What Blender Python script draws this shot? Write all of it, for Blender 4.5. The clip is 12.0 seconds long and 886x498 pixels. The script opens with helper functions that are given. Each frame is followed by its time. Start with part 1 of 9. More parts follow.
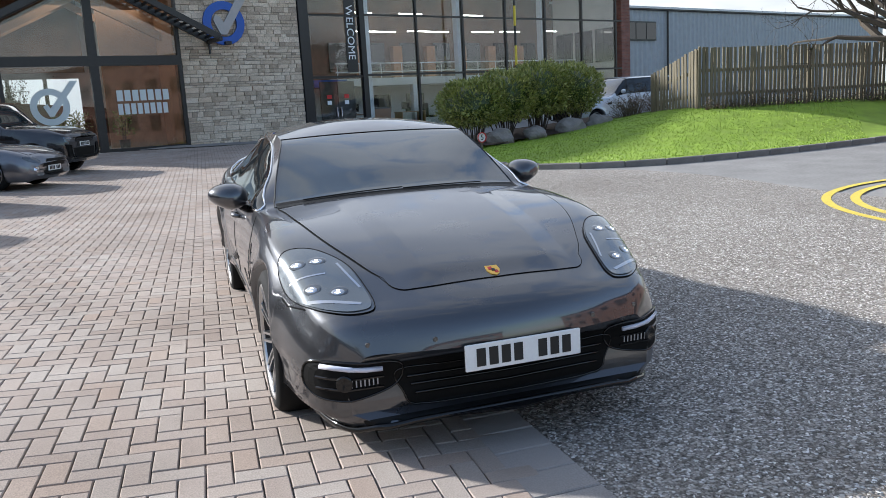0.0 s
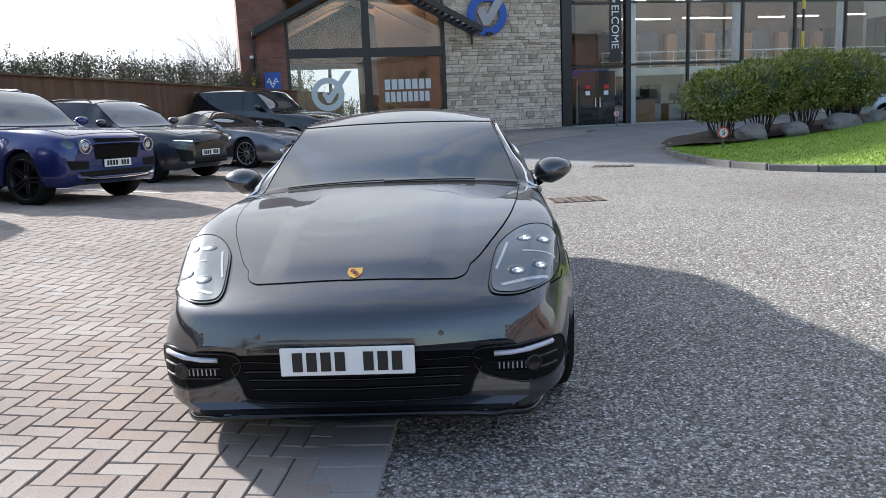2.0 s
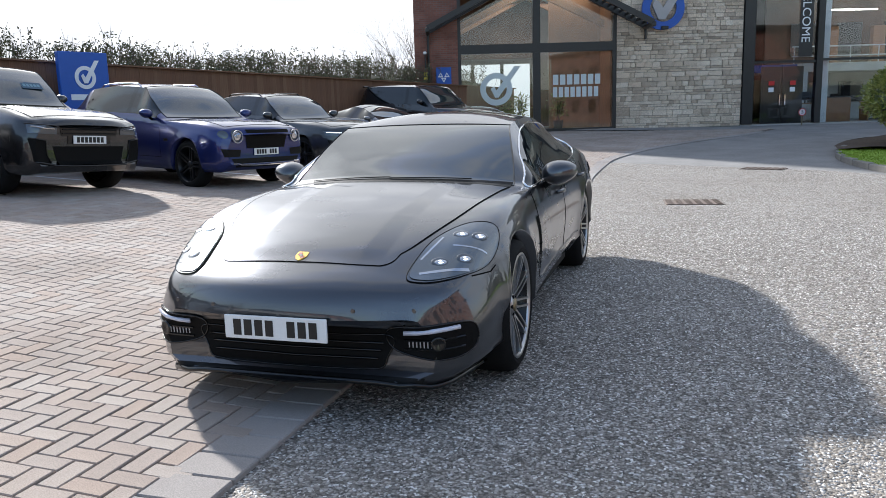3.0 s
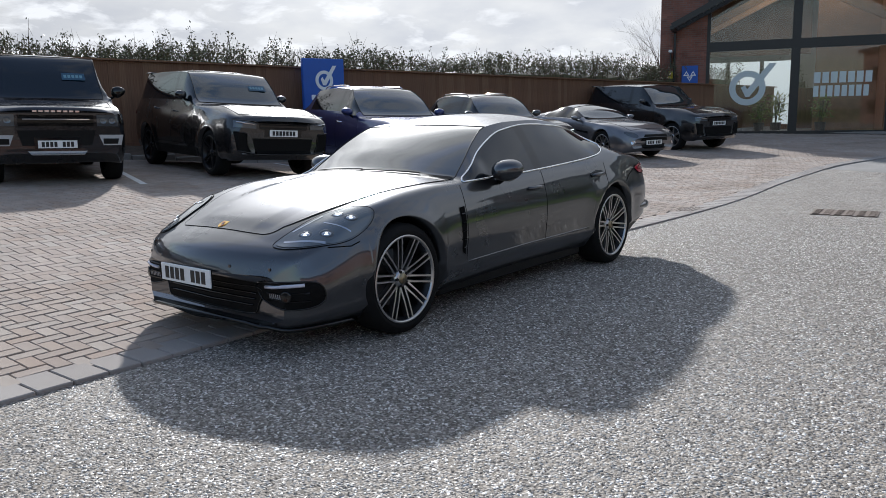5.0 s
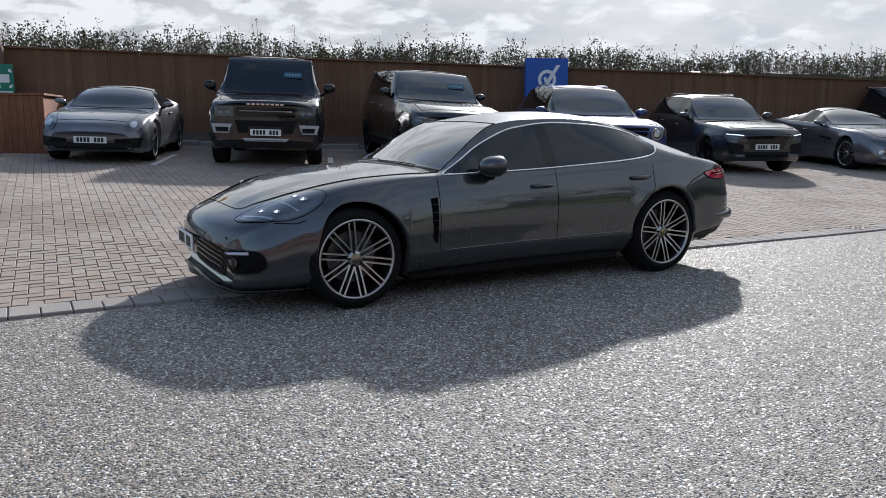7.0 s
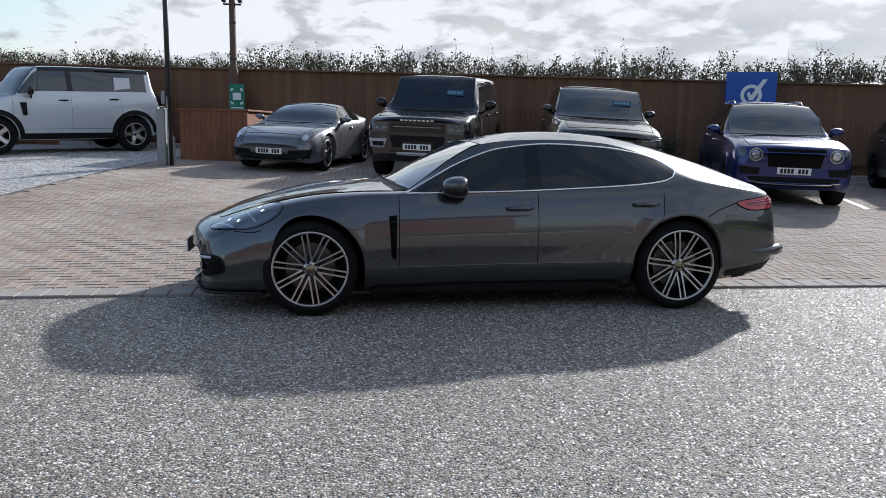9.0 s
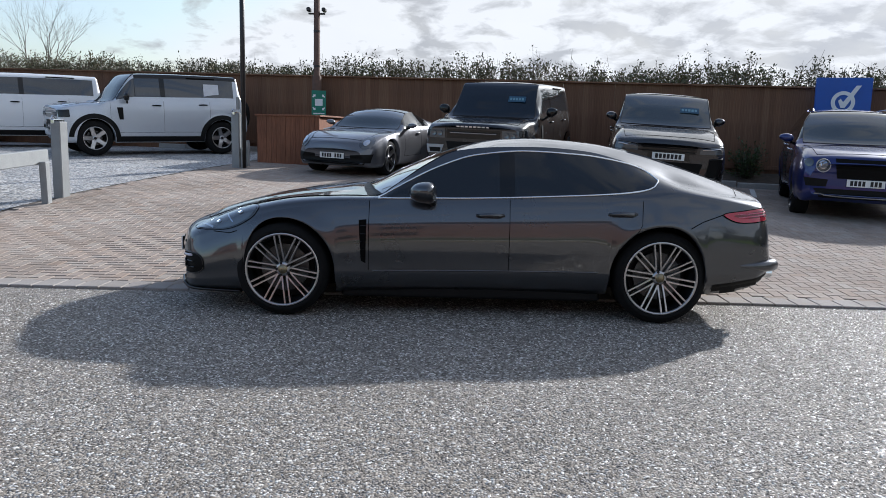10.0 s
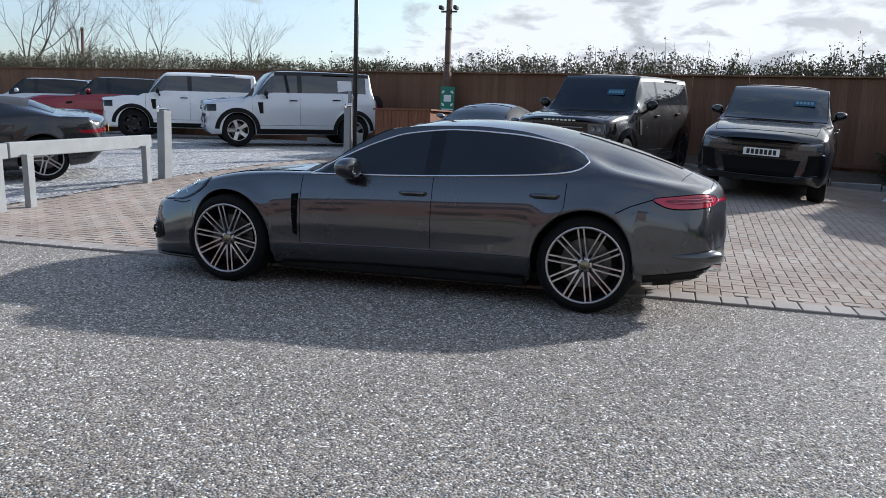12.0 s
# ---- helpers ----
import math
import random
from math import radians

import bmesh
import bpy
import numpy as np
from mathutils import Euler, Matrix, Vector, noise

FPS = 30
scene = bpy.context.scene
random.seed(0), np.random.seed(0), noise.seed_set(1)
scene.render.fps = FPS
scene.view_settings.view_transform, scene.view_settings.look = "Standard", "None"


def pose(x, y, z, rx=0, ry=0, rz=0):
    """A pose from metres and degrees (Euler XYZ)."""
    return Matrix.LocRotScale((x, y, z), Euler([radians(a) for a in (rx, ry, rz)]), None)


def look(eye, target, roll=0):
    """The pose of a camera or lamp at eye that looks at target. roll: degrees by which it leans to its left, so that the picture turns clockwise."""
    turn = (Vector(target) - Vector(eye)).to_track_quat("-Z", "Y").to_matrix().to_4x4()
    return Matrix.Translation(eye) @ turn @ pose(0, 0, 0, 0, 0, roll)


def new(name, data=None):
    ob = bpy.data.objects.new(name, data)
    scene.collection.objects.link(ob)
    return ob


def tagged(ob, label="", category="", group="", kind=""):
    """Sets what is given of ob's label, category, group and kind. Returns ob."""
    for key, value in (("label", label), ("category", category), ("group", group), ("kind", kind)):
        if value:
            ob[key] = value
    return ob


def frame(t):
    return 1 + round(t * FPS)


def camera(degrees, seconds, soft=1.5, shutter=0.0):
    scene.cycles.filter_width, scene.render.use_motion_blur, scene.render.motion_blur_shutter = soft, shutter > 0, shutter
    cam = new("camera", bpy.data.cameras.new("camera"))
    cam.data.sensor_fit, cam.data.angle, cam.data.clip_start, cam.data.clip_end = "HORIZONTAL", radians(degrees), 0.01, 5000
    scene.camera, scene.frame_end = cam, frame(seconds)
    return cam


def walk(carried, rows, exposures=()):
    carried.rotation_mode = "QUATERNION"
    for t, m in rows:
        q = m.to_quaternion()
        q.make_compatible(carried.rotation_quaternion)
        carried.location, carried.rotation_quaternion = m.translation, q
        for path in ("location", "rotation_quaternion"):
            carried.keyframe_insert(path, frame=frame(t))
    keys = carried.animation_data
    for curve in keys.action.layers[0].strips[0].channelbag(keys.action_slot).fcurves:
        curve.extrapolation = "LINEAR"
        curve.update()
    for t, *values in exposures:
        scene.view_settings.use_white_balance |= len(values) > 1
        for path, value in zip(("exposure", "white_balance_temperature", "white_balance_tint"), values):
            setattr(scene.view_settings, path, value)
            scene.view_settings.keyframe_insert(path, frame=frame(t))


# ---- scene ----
cam = camera(59.4, 12.0, 0.8)
PATH = [
    (0, (-1.271, -3.821, 1.465), (-0.647, -1.955, 1.105), -3.3),
    (0.5, (-0.946, -3.812, 1.433), (-0.406, -1.92, 1.074), -3.3),
    (1, (-0.518, -3.717, 1.384), (-0.133, -1.787, 1.028), -3.0),
    (1.5, (-0.017, -3.777, 1.395), (0.144, -1.815, 1.043), -2.7),
    (2, (0.531, -3.839, 1.386), (0.43, -1.872, 1.038), -2.4),
    (2.5, (1.127, -3.969, 1.421), (0.771, -2.032, 1.074), -2.0),
    (3, (1.753, -4.059, 1.417), (1.175, -2.176, 1.068), -1.6),
    (3.2, (2.023, -4.094, 1.41), (1.369, -2.237, 1.059), -1.5),
    (4.8, (3.977, -3.796, 1.407), (2.803, -2.213, 1.068), -1.2),
    (5, (4.204, -3.689, 1.399), (2.971, -2.15, 1.062), -1.1),
    (5.5, (4.751, -3.382, 1.368), (3.377, -1.968, 1.033), -0.7),
    (6, (5.202, -2.955, 1.319), (3.7, -1.678, 0.984), -0.4),
    (6.5, (5.631, -2.523, 1.361), (4.008, -1.401, 1.027), -0.1),
    (7, (5.974, -2.088, 1.353), (4.246, -1.135, 1.021), 0.2),
    (7.2, (6.09, -1.876, 1.366), (4.326, -0.994, 1.036), 0.4),
    (8.8, (6.724, -0.112, 1.411), (4.78, 0.245, 1.107), 0.8),
    (9, (6.764, 0.118, 1.418), (4.809, 0.416, 1.115), 0.9),
    (9.5, (6.815, 0.687, 1.419), (4.843, 0.839, 1.125), 1.2),
    (10, (6.888, 1.236, 1.44), (4.91, 1.24, 1.147), 1.4),
    (10.5, (6.832, 1.815, 1.381), (4.86, 1.67, 1.083), 1.6),
    (11, (6.738, 2.392, 1.335), (4.782, 2.108, 1.033), 1.9),
    (11.5, (6.619, 2.95, 1.268), (4.684, 2.546, 0.966), 2.0),
    (12, (6.646, 3.377, 1.306), (4.734, 2.873, 1.006), 2.0),
]
walk(cam, [(t, look(eye, target, roll)) for t, eye, target, roll in PATH],
     [(0.0, 0.82, 6100, 10), (1.5, 0.97, 6120, 10), (3.0, 0.91, 6150, 10), (5.0, 0.36, 6150, 10), (7.0, 0.24, 6130, 10), (12.0, 0.41, 5980, 10)])

# ---- light: hazy spring sun from behind the car park, broken cloud ----
SUN_DIR = Vector((-1.55, 1.42, 1.0)).normalized()
world = bpy.data.worlds.new("sky")
scene.world = world
world.use_nodes = True
wn, wl = world.node_tree.nodes, world.node_tree.links
wn.clear()
w_out = wn.new("ShaderNodeOutputWorld")
w_bg = wn.new("ShaderNodeBackground")
w_sky = wn.new("ShaderNodeTexSky")
w_sky.sky_type = "NISHITA"
w_sky.sun_disc = False
w_sky.sun_elevation = math.asin(SUN_DIR.z)
w_sky.sun_rotation = math.atan2(SUN_DIR.x, SUN_DIR.y)
w_sky.dust_density = 2.0
w_tc = wn.new("ShaderNodeTexCoord")
w_sep = wn.new("ShaderNodeSeparateXYZ")
wl.new(w_tc.outputs["Generated"], w_sep.inputs[0])
# cloud layer: directions are flattened onto a high plane
w_zc = wn.new("ShaderNodeMath"); w_zc.operation = "MAXIMUM"; w_zc.inputs[1].default_value = 0.0
wl.new(w_sep.outputs["Z"], w_zc.inputs[0])
w_za = wn.new("ShaderNodeMath"); w_za.operation = "ADD"; w_za.inputs[1].default_value = 0.30
wl.new(w_zc.outputs[0], w_za.inputs[0])
w_div = wn.new("ShaderNodeVectorMath"); w_div.operation = "DIVIDE"
w_cmb = wn.new("ShaderNodeCombineXYZ")
for i_ in range(3):
    wl.new(w_za.outputs[0], w_cmb.inputs[i_])
wl.new(w_tc.outputs["Generated"], w_div.inputs[0])
wl.new(w_cmb.outputs[0], w_div.inputs[1])
w_noise = wn.new("ShaderNodeTexNoise")
w_noise.inputs["Scale"].default_value = 6.5
w_noise.inputs["Detail"].default_value = 7
w_noise.inputs["Roughness"].default_value = 0.55
w_noise.inputs["Distortion"].default_value = 0.3
wl.new(w_div.outputs[0], w_noise.inputs["Vector"])
w_ramp = wn.new("ShaderNodeValToRGB")
w_ramp.color_ramp.elements[0].position = 0.45
w_ramp.color_ramp.elements[1].position = 0.58
w_ramp.color_ramp.elements[0].color = (0, 0, 0, 1)
w_ramp.color_ramp.elements[1].color = (1, 1, 1, 1)
w_side = wn.new("ShaderNodeMath"); w_side.operation = "MULTIPLY_ADD"; w_side.inputs[1].default_value = 0.21
wl.new(w_sep.outputs["Y"], w_side.inputs[0])
w_less = wn.new("ShaderNodeMath"); w_less.operation = "SUBTRACT"; w_less.inputs[1].default_value = 0.05
wl.new(w_noise.outputs["Fac"], w_less.inputs[0])
wl.new(w_less.outputs[0], w_side.inputs[2])
wl.new(w_side.outputs[0], w_ramp.inputs["Fac"])
w_noise2 = wn.new("ShaderNodeTexNoise")
w_noise2.inputs["Scale"].default_value = 4.5
w_noise2.inputs["Detail"].default_value = 5
wl.new(w_div.outputs[0], w_noise2.inputs["Vector"])
w_ccol = wn.new("ShaderNodeValToRGB")
w_ccol.color_ramp.elements[0].position = 0.35
w_ccol.color_ramp.elements[0].color = (5.4, 5.5, 5.75, 1)
w_ccol.color_ramp.elements[1].position = 0.65
w_ccol.color_ramp.elements[1].color = (7.0, 6.95, 6.8, 1)
wl.new(w_noise2.outputs["Fac"], w_ccol.inputs["Fac"])
w_fac = wn.new("ShaderNodeMath"); w_fac.operation = "MULTIPLY_ADD"
w_fac.inputs[1].default_value = 0.74; w_fac.inputs[2].default_value = 0.18
wl.new(w_ramp.outputs["Color"], w_fac.inputs[0])
# the cloud thins out overhead
w_thin = wn.new("ShaderNodeMath"); w_thin.operation = "MULTIPLY_ADD"; w_thin.inputs[1].default_value = -0.40; w_thin.inputs[2].default_value = 1.0
wl.new(w_zc.outputs[0], w_thin.inputs[0])
w_cover = wn.new("ShaderNodeMath"); w_cover.operation = "MULTIPLY"
wl.new(w_fac.outputs[0], w_cover.inputs[0]); wl.new(w_thin.outputs[0], w_cover.inputs[1])
w_mix = wn.new("ShaderNodeMix"); w_mix.data_type = "RGBA"
wl.new(w_cover.outputs[0], w_mix.inputs["Factor"])
w_cap = wn.new("ShaderNodeVectorMath"); w_cap.operation = "MINIMUM"; w_cap.inputs[1].default_value = (7.0, 7.0, 7.0)
w_blue = wn.new("ShaderNodeVectorMath"); w_blue.operation = "SCALE"; w_blue.inputs["Scale"].default_value = 1.5
wl.new(w_sky.outputs[0], w_blue.inputs[0]); wl.new(w_blue.outputs[0], w_cap.inputs[0])
wl.new(w_cap.outputs[0], w_mix.inputs["A"])
w_dim = wn.new("ShaderNodeMath"); w_dim.operation = "MULTIPLY_ADD"; w_dim.inputs[1].default_value = 0.27; w_dim.inputs[2].default_value = 0.59
wl.new(w_sep.outputs["Y"], w_dim.inputs[0])
w_soft = wn.new("ShaderNodeVectorMath"); w_soft.operation = "SCALE"
wl.new(w_ccol.outputs["Color"], w_soft.inputs[0]); wl.new(w_dim.outputs[0], w_soft.inputs["Scale"])
wl.new(w_soft.outputs[0], w_mix.inputs["B"])
# thin haze lit up round the sun
w_dot = wn.new("ShaderNodeVectorMath"); w_dot.operation = "DOT_PRODUCT"; w_dot.inputs[1].default_value = SUN_DIR
wl.new(w_tc.outputs["Generated"], w_dot.inputs[0])
w_pos = wn.new("ShaderNodeMath"); w_pos.operation = "MAXIMUM"; w_pos.inputs[1].default_value = 0.0
wl.new(w_dot.outputs["Value"], w_pos.inputs[0])
w_pow = wn.new("ShaderNodeMath"); w_pow.operation = "POWER"; w_pow.inputs[1].default_value = 80.0
wl.new(w_pos.outputs[0], w_pow.inputs[0])
w_glow = wn.new("ShaderNodeVectorMath"); w_glow.operation = "SCALE"; w_glow.inputs[0].default_value = (27.0, 26.2, 24.6)
wl.new(w_pow.outputs[0], w_glow.inputs["Scale"])
w_sum = wn.new("ShaderNodeVectorMath"); w_sum.operation = "ADD"
wl.new(w_mix.outputs["Result"], w_sum.inputs[0]); wl.new(w_glow.outputs[0], w_sum.inputs[1])
wl.new(w_sum.outputs[0], w_bg.inputs["Color"])
w_bg.inputs["Strength"].default_value = 0.115
wl.new(w_bg.outputs[0], w_out.inputs[0])

sun_lamp = new("sun", bpy.data.lights.new("sun", "SUN"))
sun_lamp.data.energy = 5.0
sun_lamp.data.angle = radians(1.7)
sun_lamp.data.color = (1.0, 0.965, 0.92)
sun_lamp.matrix_basis = look(SUN_DIR * 60, (0, 0, 0))


# ceiling lighting of the glass hall, and an unseen lamp added inside the gable
def hall_light(name, s, d, z, size_x, size_y, watts, tint):
    o = new(name, bpy.data.lights.new(name, "AREA"))
    o.data.shape, o.data.size, o.data.size_y = "RECTANGLE", size_x, size_y
    o.data.energy, o.data.color = watts, tint
    o.matrix_basis = pose(-0.61, 27.06, 0.55, 0, 0, 17) @ pose(s, d, z)


hall_light("hall_ceiling_light", 16.0, 3.0, 7.0, 15.0, 4.0, 30, (1.0, 0.92, 0.82))
hall_light("gable_ceiling_light", -3.2, 2.6, 5.2, 5.0, 3.0, 55, (1.0, 0.95, 0.88))

# ---- materials ----
def mat(name, base=(0.5, 0.5, 0.5), rough=0.5, metal=0.0, spec=0.5, coat=0.0):
    m = bpy.data.materials.new(name)
    m.use_nodes = True
    b = m.node_tree.nodes["Principled BSDF"]
    b.inputs["Base Color"].default_value = (*base, 1)
    b.inputs["Roughness"].default_value = rough
    b.inputs["Metallic"].default_value = metal
    b.inputs["Specular IOR Level"].default_value = spec
    b.inputs["Coat Weight"].default_value = coat
    b.inputs["Coat Roughness"].default_value = 0.03
    return m


def tex(m, kind, scale, coords="Object", **values):
    n, l = m.node_tree.nodes, m.node_tree.links
    tc = n.new("ShaderNodeTexCoord")
    t = n.new("ShaderNodeTex" + kind)
    t.inputs["Scale"].default_value = scale
    for key, value in values.items():
        t.inputs[key].default_value = value
    l.new(tc.outputs[coords], t.inputs["Vector"])
    return t


def ramp(m, source, stops):
    n, l = m.node_tree.nodes, m.node_tree.links
    r = n.new("ShaderNodeValToRGB")
    while len(r.color_ramp.elements) < len(stops):
        r.color_ramp.elements.new(0.5)
    for e, (p, c) in zip(r.color_ramp.elements, stops):
        e.position, e.color = p, (*c, 1)
    l.new(source, r.inputs["Fac"])
    return r.outputs["Color"]


def mixed(m, fac, a, b, mode="MIX"):
    n, l = m.node_tree.nodes, m.node_tree.links
    x = n.new("ShaderNodeMix")
    x.data_type, x.blend_type = "RGBA", mode
    for key, v in (("Factor", fac), ("A", a), ("B", b)):
        if isinstance(v, (int, float)):
            x.inputs[key].default_value = v
        elif isinstance(v, tuple):
            x.inputs[key].default_value = (*v, 1)
        else:
            l.new(v, x.inputs[key])
    return x.outputs["Result"]


def colour(m, socket):
    m.node_tree.links.new(socket, m.node_tree.nodes["Principled BSDF"].inputs["Base Color"])


def rough_from(m, socket, lo, hi):
    n, l = m.node_tree.nodes, m.node_tree.links
    r = n.new("ShaderNodeMapRange")
    r.inputs["To Min"].default_value, r.inputs["To Max"].default_value = lo, hi
    l.new(socket, r.inputs["Value"])
    l.new(r.outputs[0], n["Principled BSDF"].inputs["Roughness"])


def bump(m, socket, strength=0.3, distance=0.01):
    n, l = m.node_tree.nodes, m.node_tree.links
    b = n.new("ShaderNodeBump")
    b.inputs["Strength"].default_value, b.inputs["Distance"].default_value = strength, distance
    l.new(socket, b.inputs["Height"])
    l.new(b.outputs[0], n["Principled BSDF"].inputs["Normal"])


def random_of(m, island=False):
    n = m.node_tree.nodes
    if island:
        return n.new("ShaderNodeNewGeometry").outputs["Random Per Island"]
    return n.new("ShaderNodeObjectInfo").outputs["Random"]


def paint(name, base, metal=0.55, flake=True, rough=0.32):
    m = mat(name, base, rough, metal, 0.5, 1.0)
    m.node_tree.nodes["Principled BSDF"].inputs["Specular Tint"].default_value = (0.88, 0.89, 0.92, 1)
    if flake:
        t = tex(m, "Noise", 900.0, Detail=2.0)
        colour(m, mixed(m, 0.35, base, ramp(m, t.outputs["Fac"], [(0.3, tuple(c * 0.55 for c in base)), (0.7, tuple(min(1, c * 1.6) for c in base))])))
    d = tex(m, "Noise", 3.0, Detail=5.0)
    rough_from(m, d.outputs["Fac"], rough - 0.06, rough + 0.08)
    return m


def surface(name, base, rough=0.6, scale=6.0, spread=0.25, metal=0.0, relief=0.15):
    """A plain material with stains at one scale and grain at another."""
    m = mat(name, base, rough, metal)
    a = tex(m, "Noise", scale, Detail=6.0)
    b = tex(m, "Noise", scale * 14, Detail=4.0)
    lo, hi = tuple(c * (1 - spread) for c in base), tuple(min(1, c * (1 + spread)) for c in base)
    one = ramp(m, a.outputs["Fac"], [(0.3, lo), (0.7, hi)])
    colour(m, mixed(m, 0.4, one, ramp(m, b.outputs["Fac"], [(0.3, lo), (0.7, hi)])))
    rough_from(m, a.outputs["Fac"], max(0.02, rough - 0.1), min(1, rough + 0.1))
    bump(m, b.outputs["Fac"], relief, 0.004)
    return m


M = {}
# car paints
M["graphite"] = paint("graphite_paint", (0.063, 0.065, 0.070), 0.85, True, 0.28)
M["graphite"].node_tree.nodes["Principled BSDF"].inputs["Specular Tint"].default_value = (0.76, 0.77, 0.81, 1)
M["graphite"].node_tree.nodes["Principled BSDF"].inputs["Coat IOR"].default_value = 1.7
M["black"] = paint("black_paint", (0.006, 0.006, 0.007), 0.0, False, 0.25)
M["blue"] = paint("blue_paint", (0.009, 0.019, 0.120), 0.5)
M["darkgrey"] = paint("dark_grey_paint", (0.030, 0.032, 0.034), 0.4)
M["tungsten"] = paint("tungsten_paint", (0.16, 0.16, 0.17), 0.7)
M["agate"] = paint("agate_paint", (0.135, 0.138, 0.150), 0.6)
M["silver"] = paint("silver_paint", (0.58, 0.61, 0.66), 0.3)
M["white"] = paint("white_paint", (0.80, 0.81, 0.82), 0.0, False, 0.3)
M["red"] = paint("red_paint", (0.22, 0.008, 0.02), 0.45)
M["glass"] = mat("tinted_glass", (0.008, 0.011, 0.014), 0.02, 0.0, 0.6)
M["windscreen"] = mat("green_tinted_windscreen", (0.026, 0.036, 0.037), 0.02, 0.0, 0.7, 1.0)
M["windscreen"].node_tree.nodes["Principled BSDF"].inputs["Coat IOR"].default_value = 1.65
M["dark_screen"] = mat("dark_windscreen", (0.006, 0.012, 0.020), 0.03, 0.0, 0.6)
M["side_glass"] = mat("privacy_glass", (0.020, 0.026, 0.032), 0.02, 0.0, 1.0, 0.4)
M["black_trim"] = surface("black_plastic", (0.008, 0.008, 0.008), 0.5, 20, 0.3)
M["gloss_black"] = mat("gloss_black", (0.004, 0.004, 0.004), 0.08, 0.0, 0.5)
M["rubber"] = surface("tyre_rubber", (0.010, 0.010, 0.010), 0.8, 30, 0.35)
for _k in ("black_trim", "rubber"):
    M[_k].node_tree.nodes["Principled BSDF"].inputs["Specular IOR Level"].default_value = 0.15
M["chrome"] = mat("chrome", (0.86, 0.87, 0.88), 0.08, 1.0)
M["rim"] = mat("machined_alloy", (0.50, 0.49, 0.485), 0.30, 1.0)
M["dark_rim"] = mat("dark_alloy", (0.02, 0.02, 0.022), 0.3, 0.6)
M["disc"] = mat("brake_disc", (0.10, 0.10, 0.10), 0.35, 1.0)
M["seam"] = mat("shut_line", (0.003, 0.003, 0.003), 0.9, 0.0, 0.1)
M["lamp_dark"] = mat("lamp_housing", (0.070, 0.080, 0.090), 0.10, 0.3, 0.6, 1.0)
M["reflector"] = mat("lamp_reflector", (0.55, 0.57, 0.60), 0.15, 1.0)
M["lamp_bowl"] = mat("lamp_bowl", (0.13, 0.15, 0.165), 0.20, 0.6, 0.5, 1.0)
M["led"] = mat("lit_led", (0.9, 0.95, 1.0), 0.2)
M["led"].node_tree.nodes["Principled BSDF"].inputs["Emission Color"].default_value = (0.85, 0.93, 1.0, 1)
M["led"].node_tree.nodes["Principled BSDF"].inputs["Emission Strength"].default_value = 1.2
M["tail_red"] = mat("tail_lamp_red", (0.50, 0.012, 0.040), 0.06, 0.0, 0.5, 1.0)
M["tail_pink"] = mat("tail_lamp_line", (0.72, 0.12, 0.20), 0.15, 0.0, 0.5, 1.0)
M["tail_dark"] = mat("smoked_tail_lamp", (0.16, 0.004, 0.012), 0.06, 0.0, 0.5, 0.6)
M["plate_white"] = surface("white_plate", (0.80, 0.80, 0.78), 0.35, 8, 0.05)
M["plate_yellow"] = surface("yellow_plate", (0.75, 0.56, 0.03), 0.35, 8, 0.05)
M["ink"] = mat("plate_ink", (0.01, 0.01, 0.01), 0.5)
M["gold"] = mat("gold_badge", (0.72, 0.45, 0.10), 0.3, 0.8)
M["badge_red"] = mat("badge_red", (0.35, 0.02, 0.02), 0.4)
M["cap"] = mat("hub_cap_metal", (0.30, 0.25, 0.16), 0.35, 0.9)
M["intake"] = surface("intake_black", (0.004, 0.004, 0.004), 0.6, 30, 0.3)
M["intake"].node_tree.nodes["Principled BSDF"].inputs["Specular IOR Level"].default_value = 0.12
M["light_bar"] = mat("light_bar_plastic", (0.62, 0.62, 0.70), 0.12, 0.0, 0.5, 0.5)
M["bumper_silver"] = surface("satin_silver_plastic", (0.42, 0.42, 0.42), 0.4, 12, 0.1)
M["leather"] = surface("dark_leather", (0.03, 0.028, 0.026), 0.55, 25, 0.3)
M["paper"] = surface("white_paper", (0.75, 0.76, 0.78), 0.7, 10, 0.08)
M["price_blue"] = mat("price_card_blue", (0.02, 0.075, 0.13), 0.4)
M["price_figure"] = mat("price_figure", (0.16, 0.30, 0.36), 0.5)

